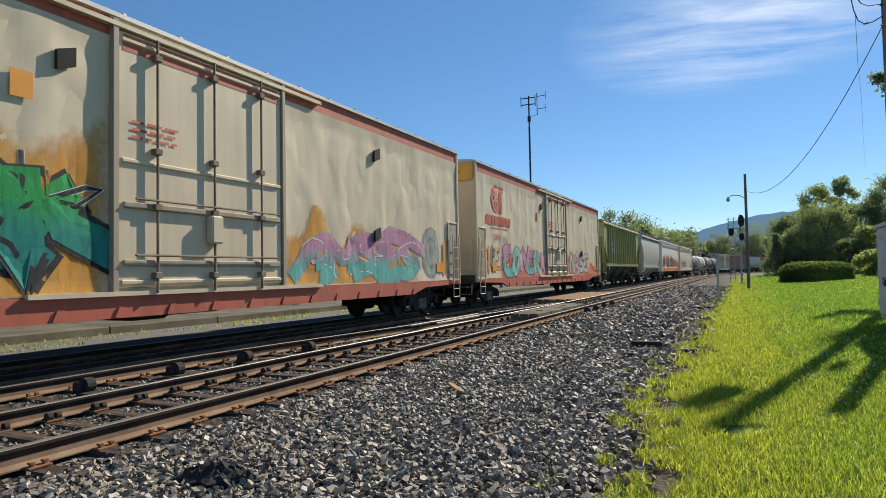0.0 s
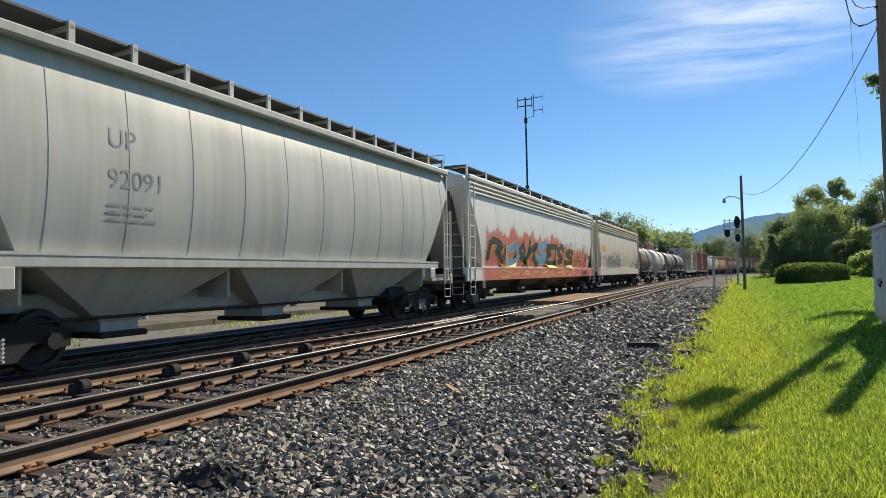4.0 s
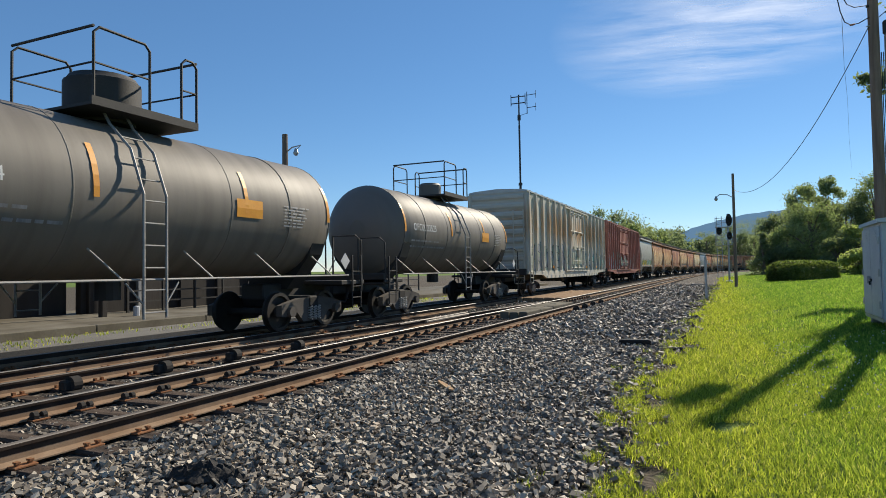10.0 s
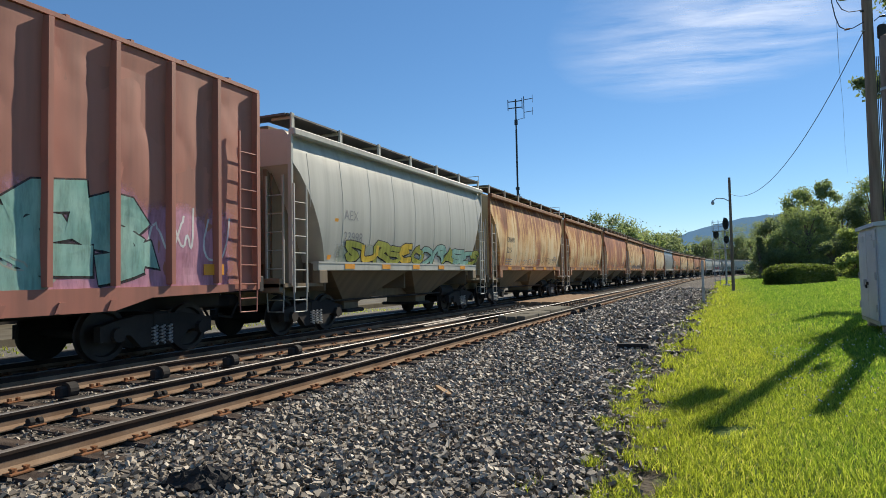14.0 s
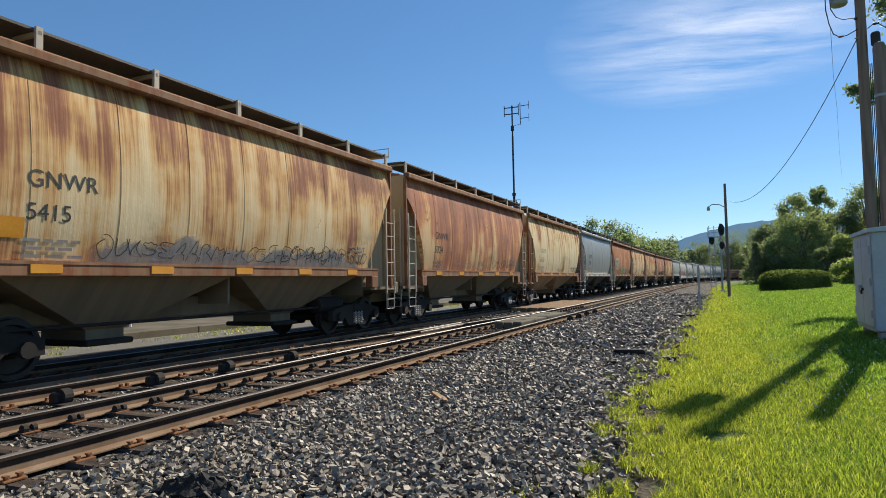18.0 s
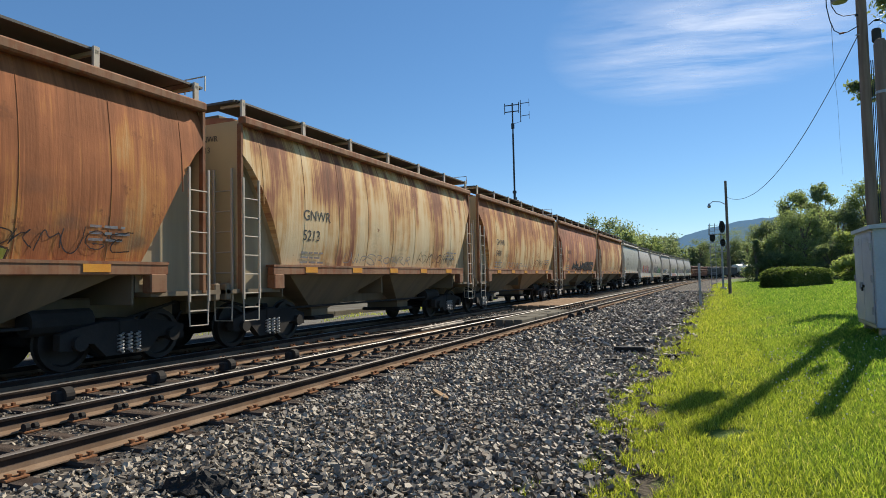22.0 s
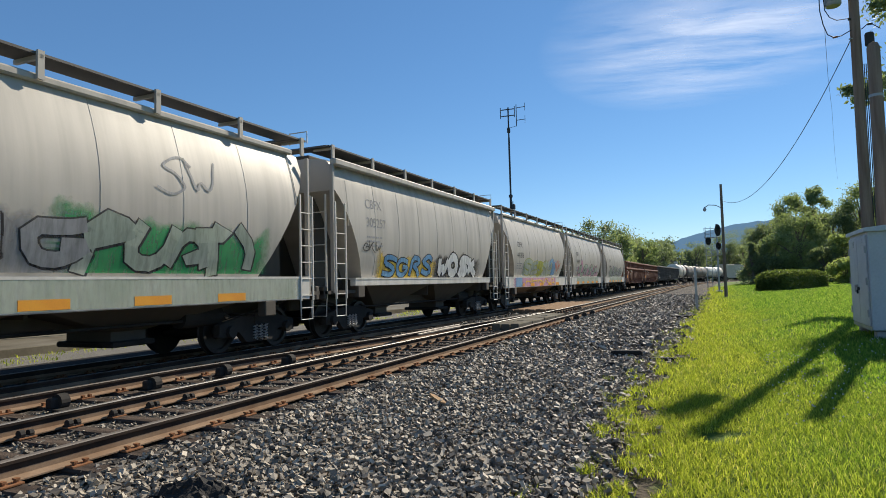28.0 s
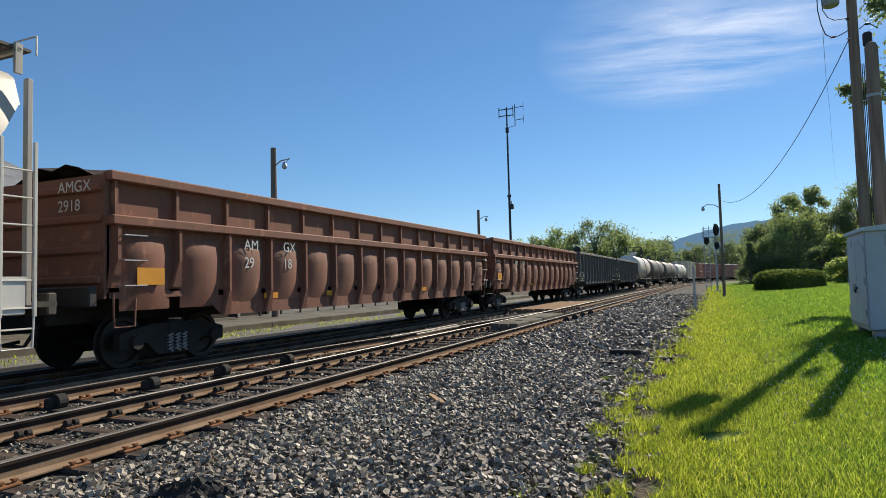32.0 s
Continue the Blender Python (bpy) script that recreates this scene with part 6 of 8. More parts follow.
part("reflector", Geo().add([blue[1](y, z) for y, z in ((-4.6, 1.72), (-4.05, 1.72), (-4.05, 1.95), (-4.6, 1.95))], [(0, 1, 2, 3)]), M["yellow"], blue[0])
s1 = rusty(331.91, "rust3", "", "heavily rusted covered hopper with peeling paint and green tag", 2)
part("number_panel", sheet_mark(Geo(), -4.6, -3.2, 2.1, 3.15, s1[1], .002), P["grey_green"], s1[0], "fresh grey number panel")
s1b = (s1[0], lambda y, z: (s1[1](y, z)[0] + .007, y, z))
words(s1[0], "GNWR", .34, LETTER, s1b[1], -4.45, 2.72)
words(s1[0], "5223", .34, LETTER, s1b[1], -4.45, 2.25)
rusty(345.36, "rust1", "5213", "cream and red-brown covered hopper streaked with rust")
rusty(358.82, "rust0", "5480", "orange-cream covered hopper with rust runs and yellow markers")
rusty(372.28, "rust2", "5306", "red-brown rusted covered hopper with faded black tag", 1)
rusty(385.74, "rust0", "", "orange rusted covered hopper with thin dark tags")

wh = dict(under=P["dirty"], ladder_mat=P["sill_white"], sill_mat=P["sill_white"])
caex = hopper("pale grey covered hopper with black lettering", 399.2, 412.6, P["grey_green"], P["white_hop"], zs=1.55, zt=4.4, cut=1.1, end_cut=.6, reflect=True, **wh)
marks(caex, "CAEX", "328051", -3.75, 2.85, .34, LETTER, .5)
part("reflector", Geo().add([caex[1](y, z) for y, z in ((-4.7, 1.9), (-4.3, 1.9), (-4.3, 2.15), (-4.7, 2.15))], [(0, 1, 2, 3)]), M["yellow"], caex[0])
cb = dict(zs=1.03, zt=4.35, sill_h=.5, cut=1.7, end_cut=.4, bulge=.2, seams=8, sill_end=.5, curve=1.0, shoulder=.14, reflect="long", board_in=.85, board_z=.36, **wh)
w2 = hopper("pale grey covered hopper with red and green tags", 412.8, 426.2, P["white_hop"], P["white_hop"], **cb)
graffiti(w2[0], w2[1], -3.4, 3.6, 1.62, 2.55, P["h_pink"], P["s_black"], (P["s_red"], P["s_sage"]), 101, "RSOEAK", "red and sage sprayed letter", .5, over=.15)
cA = hopper("grey-white covered hopper with grey block graffiti", 426.7, 440.2, P["white_hop"], P["white_hop"], **cb)
marks(cA, "CBFX", "441899", -4.6, 2.95, .36, LETTER, .5)
graffiti(cA[0], cA[1], -3.7, .3, 1.6, 2.6, P["h_grey"], P["s_black"], (P["s_grey"],), 103, "RANG", "dark grey sprayed block letter", .6, over=.1, sharp=1)
haze(cA[0], cA[1], -2.2, -1.0, 2.9, 4.0, P["h_grey"], 105, "dark smudge of sprayed paint", .5)
scribble(cA[0], cA[1], 1.9, 3.3, 3.0, 3.6, P["s_grey"], 106, 2, .03)
graffiti(cA[0], cA[1], .3, 4.5, 1.6, 2.55, P["h_green"], P["s_black"], (P["s_sage_pale"], P["s_sage"]), 104, "PUATI", "sage sprayed letter over a green haze", .45, over=.2)
haze(cA[0], lambda y, z: (1.507, y, max(1.06, min(1.52, z))), -6.0, 6.0, 1.06, 1.7, P["h_sage"], 110, "pale green sprayed paint along the sill", .1)
words(cA[0], "NOT STOLE", .34, P["s_sage"], lambda y, z: (1.515, y, z), -5.9, 1.14, gap=1.1)
cB = hopper("dusty white covered hopper with blue and white graffiti", 440.4, 453.6, P["white_hop"], P["white_hop"], zs=1.3, zt=4.4, sill_h=.2, cut=1.4, end_cut=.7, **wh)
marks(cB, "CBFX", "305257", -4.7, 3.4, .36, P["s_grey"], .5)
graffiti(cB[0], cB[1], -3.8, -.4, 1.52, 2.3, P["h_yellow"], P["s_black"], (P["s_blue"],), 107, "SGRS", "blue sprayed letter edged in black on a yellow haze", rise=.5, wild=.1, over=.05, fat=.15)
graffiti(cB[0], cB[1], .0, 3.8, 1.5, 2.35, P["h_black"], P["s_black"], (P["s_white"],), 108, "WOSK", "white sprayed letter outlined in black", rise=.5, wild=.1, over=.15, fat=.25, edge=.05)
scribble(cB[0], cB[1], -4.9, -3.9, 2.2, 2.5, P["s_black"], 109, 3, .02)
cC = hopper("white covered hopper with faded multicoloured graffiti", 454.0, 467.4, P["white_hop"], P["white_hop"], **cb)
marks(cC, "CBFX", "441876", -4.5, 2.95, .36, LETTER, .5)
graffiti(cC[0], cC[1], -3.2, 2.2, 1.6, 2.45, P["h_sage"], P["s_olive"], (P["s_sage"], P["s_sage_pale"], P["s_olive"]), 111, "SESMU", "faded orange and green sprayed letter", .6, over=.1)
haze(cC[0], cC[1], 1.6, 3.4, 1.65, 2.75, P["h_blue"], 112, "blue haze of sprayed paint", .4)
scribble(cC[0], cC[1], 3.2, 4.2, 1.9, 2.5, P["s_red"], 114, 3, .03, "red sprayed tag")
haze(cC[0], lambda y, z: (1.507, y, max(1.06, min(1.52, z))), -5.2, 3.4, 1.06, 1.7, P["h_pink"], 115, "faded pink and yellow paint along the sill", .2)
haze(cC[0], lambda y, z: (1.51, y, max(1.06, min(1.52, z))), -5.0, -3.4, 1.06, 1.65, P["h_blue"], 116, "blue paint on the sill", .2)
scribble(cC[0], lambda y, z: (1.515, y, z), -3.2, 3.0, 1.12, 1.48, P["s_yellow"], 119, 5, .04, "yellow sprayed line along the sill")
cD = hopper("white covered hopper with sage and pink graffiti", 467.4, 480.8, P["white_hop"], P["white_hop"], **cb)
marks(cD, "CBFX", "441889", -4.2, 2.95, .36, LETTER, .5)
haze(cD[0], cD[1], -3.8, 4.6, 1.6, 2.75, P["h_pink"], 113, "faded pink haze of sprayed paint", .7)
graffiti(cD[0], cD[1], -3.6, 3.4, 1.55, 2.5, None, P["s_black"], (P["s_sage_pale"], P["s_sage"]), 113, "PLATIMUM", "sage sprayed letter over a pink haze")
haze(cD[0], lambda y, z: (1.507, y, max(1.06, min(1.52, z))), -4.2, 4.6, 1.06, 1.7, P["h_sage"], 118, "pale sage paint along the sill", .2)
cE = hopper("white covered hopper with chalky grey scrawl", 481.4, 494.8, P["white_hop"], P["white_hop"], **cb)
marks(cE, "CBFX", "441893", -4.05, 2.82, .34, LETTER, .52)
graffiti(cE[0], cE[1], -3.4, 3.8, 1.55, 2.5, P["h_sage"], P["s_black"], (P["s_sage_pale"], P["s_grey"]), 117, "RSEAKGO", "pale sage sprayed letter outlined in dark grey", .6, over=.0)
haze(cE[0], lambda y, z: (1.507, y, max(1.06, min(1.52, z))), -4.0, 4.4, 1.06, 1.7, P["h_sage"], 120, "pale sage paint along the sill", .2)

scribble(cE[0], cE[1], -5.3, -4.2, 3.0, 3.9, P["s_grey"], 8, 2, .02)
scribble(cA[0], cA[1], -5.6, -4.4, 3.2, 3.6, P["s_grey"], 9, 2, .015)
gon1 = gondola("rusty brown gondola heaped with dark scrap", 495.3, 513.4, P["gondola"], P["scrap"])
gon2 = gondola("rusty brown gondola heaped with dark scrap", 513.8, 532.0, P["gondola"], P["scrap"])
for c in (gon1, gon2):
    h = c[2][0]
    words(c[0], "AMGX", .26, WHITE, lambda u, w: (u, -h - .112, w), .45, 2.9)
    words(c[0], "2918", .26, WHITE, lambda u, w: (u, -h - .112, w), .45, 2.6)
    reflectors(c[0], 1.522, 1.55, (-h + .75,), M["yellow"], .28, .55)
    reflectors(c[0], 1.46, 1.15, (-h + 3.9, -h + 6.2, h - 6), M["yellow"], .12, .45)
    for bay, pair, low in ((2, "AM", 2.08), (3, "GX", 2.08), (2, "29", 1.72), (3, "18", 1.72)):
        words(c[0], pair, .3, WHITE, lambda u, w: (1.548, u, w), -h + .12 + (2 * h - .24) * (bay + .5) / 14 - .22, low)
    for k in range(14):  # dented sheets bulging between the posts
        y = -h + .12 + (2 * h - .24) * (k + .5) / 14
        zz = [1.0, 1.2, 1.5, 1.85, 2.1, 2.25]
        bul = [0, .06, .11, .13, .10, 0]
        part("bulged_sheet", Geo().loft([[(1.405 + b * f, y + u, z) for z, b in zip(zz, bul)] for u, f in ((-.5, 0), (-.3, .75), (0, 1), (.3, .75), (.5, 0))], False, False), P["gondola"], c[0], smooth=True)
gondola("grey ribbed steel gondola car", 532.4, 550.6, P["gond_grey"], P["scrap"], zs=1.0, zmid=3.2, tall=False)
gondola("grey ribbed steel gondola car", 551.0, 569.4, P["gond_grey"], P["scrap"], zs=1.0, zmid=3.2, tall=False)
for i, (c, c1) in enumerate(((570.4, 586.4), (587.2, 607.4), (608.2, 630.4), (631.2, 651.4))):
    tank("plain white tank car with black frame" if i in (0, 3) else "plain grey tank car with black frame", c, c1, P["tank_white"] if i in (0, 3) else P["tank_grey"], M["black"], M["black"], r=1.5, zc=2.8)
boxcar("tan boxcar with pale metal roof", 652.6, 671.8, P["beige"], P["roof"], P["beige"], posts=6)
for c in (672.8, 692.2, 711.6):
    boxcar("oxide red boxcar with pale metal roof", c, c + 18.6, P["box_red"], P["roof"], P["box_red"], posts=6)


# ---- poles, signals and the cabinet ----
def gz(x, y):
    return ground_z(x, y)


def street_pole(x, y, top, lamp, label, r=0.14):
    base = gz(x, y)
    ob = thing("street_lamp", label, "street lamp", pose(x, y, base), group="wooden lamp poles")
    part("pole", Geo().tube([(0, 0, -.2), (0, 0, (top - base) * .5), (0, 0, top - base)], [r, r * .9, r * .75], 10), M["wood"], ob)
    d = -1 if lamp < 0 else 1
    z = top - base - (.9 if lamp > 0 else 1.75)
    arm = part("arm", Geo().tube([(0, 0, z), (d * .4, 0, z + .25), (d * .9, 0, z + .3), (d * abs(lamp), 0, z + .12)], .03, 6), M["galv"], ob)
    part("lamp_head", Geo().loft([[(d * abs(lamp) + rr * math.cos(i * math.pi / 6), rr * math.sin(i * math.pi / 6), z + zz) for i in range(12)] for zz, rr in ((.18, .05), (.1, .08), (0, .12), (-.05, .125), (-.14, .08), (-.16, .03))]), M["galv"], arm, smooth=True)
    return ob


street_pole(0.62, 50.0, 8.0, -1.15, "wooden lamp pole with a curved bracket lamp beside the lawn", .115)
street_pole(-18.7, 23.9, 7.85, 0.62, "wooden lamp pole with bracket lamp behind the platform", .17)
street_pole(-18.7, 51.9, 7.65, 0.7, "wooden lamp pole with bracket lamp behind the platform", .15)

mast = thing("radio_mast", "slim dark steel radio mast with two small aerials", "antenna", pose(-18.34, 60.1, gz(-18.34, 60.1)))
part("pole", Geo().tube([(0, 0, 0), (0, 0, 10.0)], .125, 8).tube([(0, 0, 10.0), (0, 0, 15.9)], .095, 8).tube([(0, 0, 15.9), (0, 0, 18.95)], .075, 8), M["mast"], mast)
part("collar", Geo().tube([(0, 0, 9.9), (0, 0, 10.15)], .2, 8).tube([(0, 0, 16.4), (0, 0, 16.9)], .17, 8), M["mast"], mast)
part("junction_box", Geo().box(.1, .42, -.15, .15, 8.7, 9.2, .03).tube([(.2, 0, 9.2), (.2, 0, 9.5)], .05, 6), M["mast"], mast)
for z in (18.1, 18.75):
    part("crossbar", Geo().tube([(-.8, 0, z + .02), (.68, 0, z)], .05, 6), M["mast"], mast)
for u in (-.8, .66):
    part("aerial", Geo().tube([(u, 0, 17.9), (u, 0, 19.0)], .045, 6), M["mast"], mast)
part("aerial_post", Geo().tube([(.84, 0, 16.95), (.84, 0, 19.15)], .045, 6).tube([(0, 0, 16.85), (.84, 0, 17.0)], .022, 5), M["mast"], mast)
for z in (17.55, 18.8):
    part("aerial_arm", Geo().tube([(.84, 0, z), (1.75, 0, z + .03)], .035, 5), M["mast"], mast)
    part("aerial", Geo().tube([(1.72, 0, z - .36), (1.72, 0, z + .4)], .022, 5), M["mast"], mast)

CABX, CABY = 2.62, 13.95
cab = thing("signal_cabinet", "chalky white steel signal cabinet standing on short legs", "electrical cabinet", pose(CABX, CABY, gz(CABX, CABY) + .02, 0, 0, -1.5))
M["cab"] = mottled("chalky_white_steel", (0.50, 0.53, 0.57), (0.66, 0.68, 0.7), 4, 0.5, 0.0, 0.1)
part("body", Geo().box(0, 1.7, 0, 1.95, .18, 2.04, .02), M["cab"], cab)
part("roof", Geo().plate([(-.06, 2.03), (1.76, 2.03), (1.76, 2.1), (.85, 2.19), (-.06, 2.1)], 1, -.07, 2.02), M["cab"], cab)
for x in (.06, 1.44):
    for y in (.08, 1.68):
        part("leg", Geo().box(x, x + .2, y, y + .2, -.3, .18, .02), M["galv"], cab)
for y0, y1 in ((.05, .955), (.995, 1.9)):
    dr = part("door", Geo().box(-.03, .0, y0, y1, .26, 1.97, .012), M["cab"], cab)
    for z in (.5, 1.1, 1.7):
        part("hinge", Geo().tube([(-.035, y0 + .02 if y0 < .5 else y1 - .02, z - .07), (-.035, y0 + .02 if y0 < .5 else y1 - .02, z + .07)], .02, 6), M["galv"], dr)
    part("louvre", Geo().box(-.045, -.03, y0 + .25, y1 - .25, 1.78, 1.8).box(-.045, -.03, y0 + .25, y1 - .25, 1.83, 1.85).box(-.045, -.03, y0 + .25, y1 - .25, 1.88, 1.9), M["cab"], dr)
part("handle", Geo().box(-.08, -.03, 1.04, 1.12, .98, 1.03, .01).box(-.09, -.06, 1.05, 1.08, .88, 1.03, .01), M["galv"], dr)
part("lock_hasp", Geo().box(-.05, -.03, .88, 1.06, .92, .98, .008).box(-.075, -.045, .94, .99, .85, .93, .01), M["truck"], cab)
part("kick_plate", Geo().box(-.012, 0, .0, 1.95, .18, .25), M["galv"], cab)
part("seam", Geo().box(.84, .86, -.012, .0, .25, 2.0), M["galv"], cab)
part("vent", Geo().box(.3, .6, -.02, 0, 1.75, 1.95).box(.3, .6, -.02, 0, .4, .6), M["galv"], cab)

POLE_A, POLE_B = (4.24, 22.4), (3.46, 16.6)
b = gz(*POLE_A)
up = thing("utility_pole", "tall weathered wooden utility pole with transformer and cables", "utility pole", pose(*POLE_A, b))
part("pole", Geo().tube([(0, 0, -.2), (0, 0, 5), (0, 0, 11.2 - b)], [.165, .152, .135], 16), M["pole_wood"], up, smooth=True)
part("transformer", Geo().tube([(-.56, -.1, 9.5 - b), (-.56, -.1, 9.55 - b), (-.56, -.1, 10.35 - b), (-.56, -.1, 10.45 - b)], [.2, .235, .235, .12], 16), M["grey_can"], up, smooth=True)
part("bracket", Geo().box(-.4, 0, -.13, -.07, 9.75 - b, 9.83 - b).box(-.4, 0, -.13, -.07, 10.15 - b, 10.23 - b), M["galv"], up)
part("junction_box", Geo().tube([(.32, -.15, 8.1 - b), (.32, -.15, 8.14 - b), (.32, -.15, 8.46 - b), (.32, -.15, 8.5 - b)], [.1, .125, .125, .1], 12), M["black"], up)
part("cable_loop", Geo().tube([(-.93, -.2, 9.95 - b), (-.93, -.2, 9.4 - b), (-.86, -.2, 8.95 - b), (-.76, -.2, 8.62 - b), (-.6, -.2, 8.5 - b), (-.4, -.2, 8.52 - b), (-.13, -.18, 8.66 - b)], .015, 6), M["wire"], up)
part("cable_loop", Geo().tube([(-.82, -.2, 9.9 - b), (-.8, -.2, 9.4 - b), (-.68, -.2, 9.14 - b), (-.5, -.2, 9.02 - b), (-.13, -.18, 9.02 - b)], .013, 6), M["wire"], up)
part("cable_loop", Geo().tube([(.13, -.16, 8.64 - b), (.3, -.16, 8.78 - b), (.42, -.16, 8.74 - b), (.62, -.1, 8.6 - b)], .014, 6), M["wire"], up)
part("cable_clamp", Geo().tube([(-.63, -.2, 8.5 - b), (-.5, -.2, 8.51 - b)], .03, 8), M["clamp"], up)
part("cable_clamp", Geo().tube([(.28, -.16, 8.76 - b), (.42, -.16, 8.76 - b)], .035, 8), M["wire"], up)
part("insulator", Geo().tube([(-.2, -.16, 9.0 - b), (-.12, -.16, 9.0 - b)], .035, 8), M["wire"], up)
part("cable_hook", Geo().tube([(-.2, -.14, 8.4 - b), (-.1, -.1, 8.42 - b)], .02, 6), M["galv"], up)
for dx in (.16, .21):
    part("conduit", Geo().tube([(dx, -.06, 0), (dx, -.06, 7.6 - b)], .013, 6), M["wire"], up)
b = gz(*POLE_B)
up = thing("utility_pole", "short cut-off wooden pole stub beside the utility pole", "utility pole", pose(*POLE_B, b))
part("pole", Geo().tube([(0, 0, -.2), (0, 0, 3), (0, 0, 6.32 - b), (0, 0, 6.42 - b), (0, 0, 6.45 - b)], [.15, .14, .13, .09, .02], 16), M["pole_wood"], up, smooth=True)
part("steel_band", Geo().tube([(0, 0, 5.2 - b), (0, 0, 5.26 - b)], .142, 14), M["galv"], up)
# the sagging service cable to the lamp pole
a, b = Vector((4.1, 22.3, 8.4)), Vector((0.62, 50.0, 6.84))
pts = [a.lerp(b, i / 24) - Vector((0, 0, 1.78 * 4 * (i / 24) * (1 - i / 24))) for i in range(25)]
single("service_cable", Geo().tube(pts, .014, 5), M["wire"], "thin black cable sagging between two poles", "cable")

# thin wires that run on past the utility pole
for pts in ([(3.43, 22.3, 8.84), (5.4, 35.0, 10.8), (7.83, 50.0, 12.5), (11.6, 74.0, 13.6), (15.82, 100.0, 14.2)], [(4.1, 22.3, 8.2), (6.4, 34.5, 8.5), (9.05, 48.0, 9.0), (13.2, 70.0, 9.6), (18.6, 98.0, 10.5)]):
    single("drop_wire", Geo().tube(pts, .007, 5), M["wire"], "thin overhead wire running off behind the utility pole", "cable")

# the signal beside the track, its cage and heads
sg_ob = thing("railway_signal", "grey railway signal mast with three dark hooded heads and a ladder", "railway signal", pose(0.25, 66.0, gz(.25, 66)))
part("mast", Geo().tube([(0, 0, 0), (0, 0, 6.6)], .09, 8), M["galv"], sg_ob)
for x, z, w, hgt in ((.1, 6.0, .28, .58), (-.78, 5.0, .25, .4), (.12, 4.5, .24, .38)):
    ring = [(w * math.cos(i * math.pi / 10), hgt * math.sin(i * math.pi / 10)) for i in range(20)]
    hd = part("signal_head", Geo().loft([[(x + u, -.05, z + q) for u, q in ring], [(x + u, -.12, z + q) for u, q in ring]]).box(x - .14, x + .14, -.05, .25, z - hgt * .7, z + hgt * .7), M["black"], sg_ob)
    for dz in ((-.36, 0.0, .36) if hgt > .6 else (-.2, .2)):
        part("visor", Geo().tube([(x, -.12, z + dz), (x, -.42, z + dz - .03)], .12, 10, False), M["black"], hd)
        part("lens", Geo().tube([(x, -.121, z + dz), (x, -.128, z + dz)], .1, 10), M["black_paint"], hd)
for z in (3.6, 5.3):
    part("platform", Geo().box(-1.1, .35, -.3, .6, z, z + .06), M["galv"], sg_ob)
    part("hand_rail", Geo().tube([(-1.1, -.28, z), (-1.1, -.28, z + .95), (-1.1, .58, z + .95), (.3, .58, z + .95), (.3, .58, z)], .025, 5).tube([(-1.1, -.28, z + .5), (-1.1, .58, z + .5), (.3, .58, z + .5)], .02, 5), M["galv"], sg_ob)
for x in (-1.0, -.55):
    part("ladder_rail", Geo().box(x - .03, x + .03, .1, .15, .2, 6.4), M["galv"], sg_ob)
for i in range(16):
    part("rung", Geo().tube([(-1.0, .12, .6 + i * .36), (-.55, .12, .6 + i * .36)], .02, 5), M["galv"], sg_ob)
part("base", Geo().box(-.3, .3, -.3, .3, -.1, .25, .03), M["galv"], sg_ob)
post = thing("marker_post", "plain grey steel marker post at the ballast edge", "post", pose(-.95, 34.3, gz(-.95, 34.3)))
part("post", Geo().box(-.06, .06, -.03, .03, -.1, 2.15, .01), M["galv"], post)
far_sig = thing("railway_signal", "black round-headed signal on the far side of the tracks", "railway signal", pose(-18.6, 93.0, gz(-18.6, 93)))
part("mast", Geo().tube([(0, 0, 0), (0, 0, 6.6)], .09, 8).tube([(.9, 0, 0), (.9, 0, 5.5)], .05, 6), M["galv"], far_sig)
part("signal_head", Geo().tube([(.3, -.05, 5.9), (.3, -.12, 5.9)], .55, 18), M["black"], far_sig)

# ---- leaves ----
def leaf_material(name, a, b, c):
    k = Nodes(name, 0.55, 0.0, 0.25)
    w = k.n("NewGeometry")
    col = k.ramp(w.outputs["Random Per Island"], (0.0, a), (0.5, b), (1.0, c))
    col = k.mix(k.math("MULTIPLY", k.noise(k.pos(), 0.35, 2.0), 0.5), col, a)
    k.put(col, k.b.inputs["Base Color"])
    tr = k.n("BsdfTranslucent", Color=k.mix(1.0, col, (1.45, 1.5, 1.0), "MULTIPLY"))
    m = k.n("MixShader", Fac=0.55)
    k.t.links.new(k.b.outputs[0], m.inputs[1])
    k.t.links.new(tr.outputs[0], m.inputs[2])
    k.t.links.new(m.outputs[0], k.t.nodes["Material Output"].inputs[0])
    return k.mat


M["leaf"] = leaf_material("broad_leaves", (0.185, 0.225, 0.11), (0.245, 0.292, 0.14), (0.32, 0.37, 0.18))
M["leaf_dark"] = leaf_material("dark_leaves", (0.14, 0.172, 0.095), (0.185, 0.222, 0.118), (0.235, 0.275, 0.145))
M["leaf_light"] = leaf_material("light_leaves", (0.22, 0.26, 0.095), (0.30, 0.35, 0.125), (0.38, 0.435, 0.17))
# far leaves: distance haze put into a greyer leaf colour
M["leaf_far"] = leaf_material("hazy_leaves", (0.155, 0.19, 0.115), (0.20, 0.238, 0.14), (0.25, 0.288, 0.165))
M["hedge"] = leaf_material("hedge_leaves", (0.06, 0.085, 0.025), (0.11, 0.15, 0.04), (0.19, 0.23, 0.06))


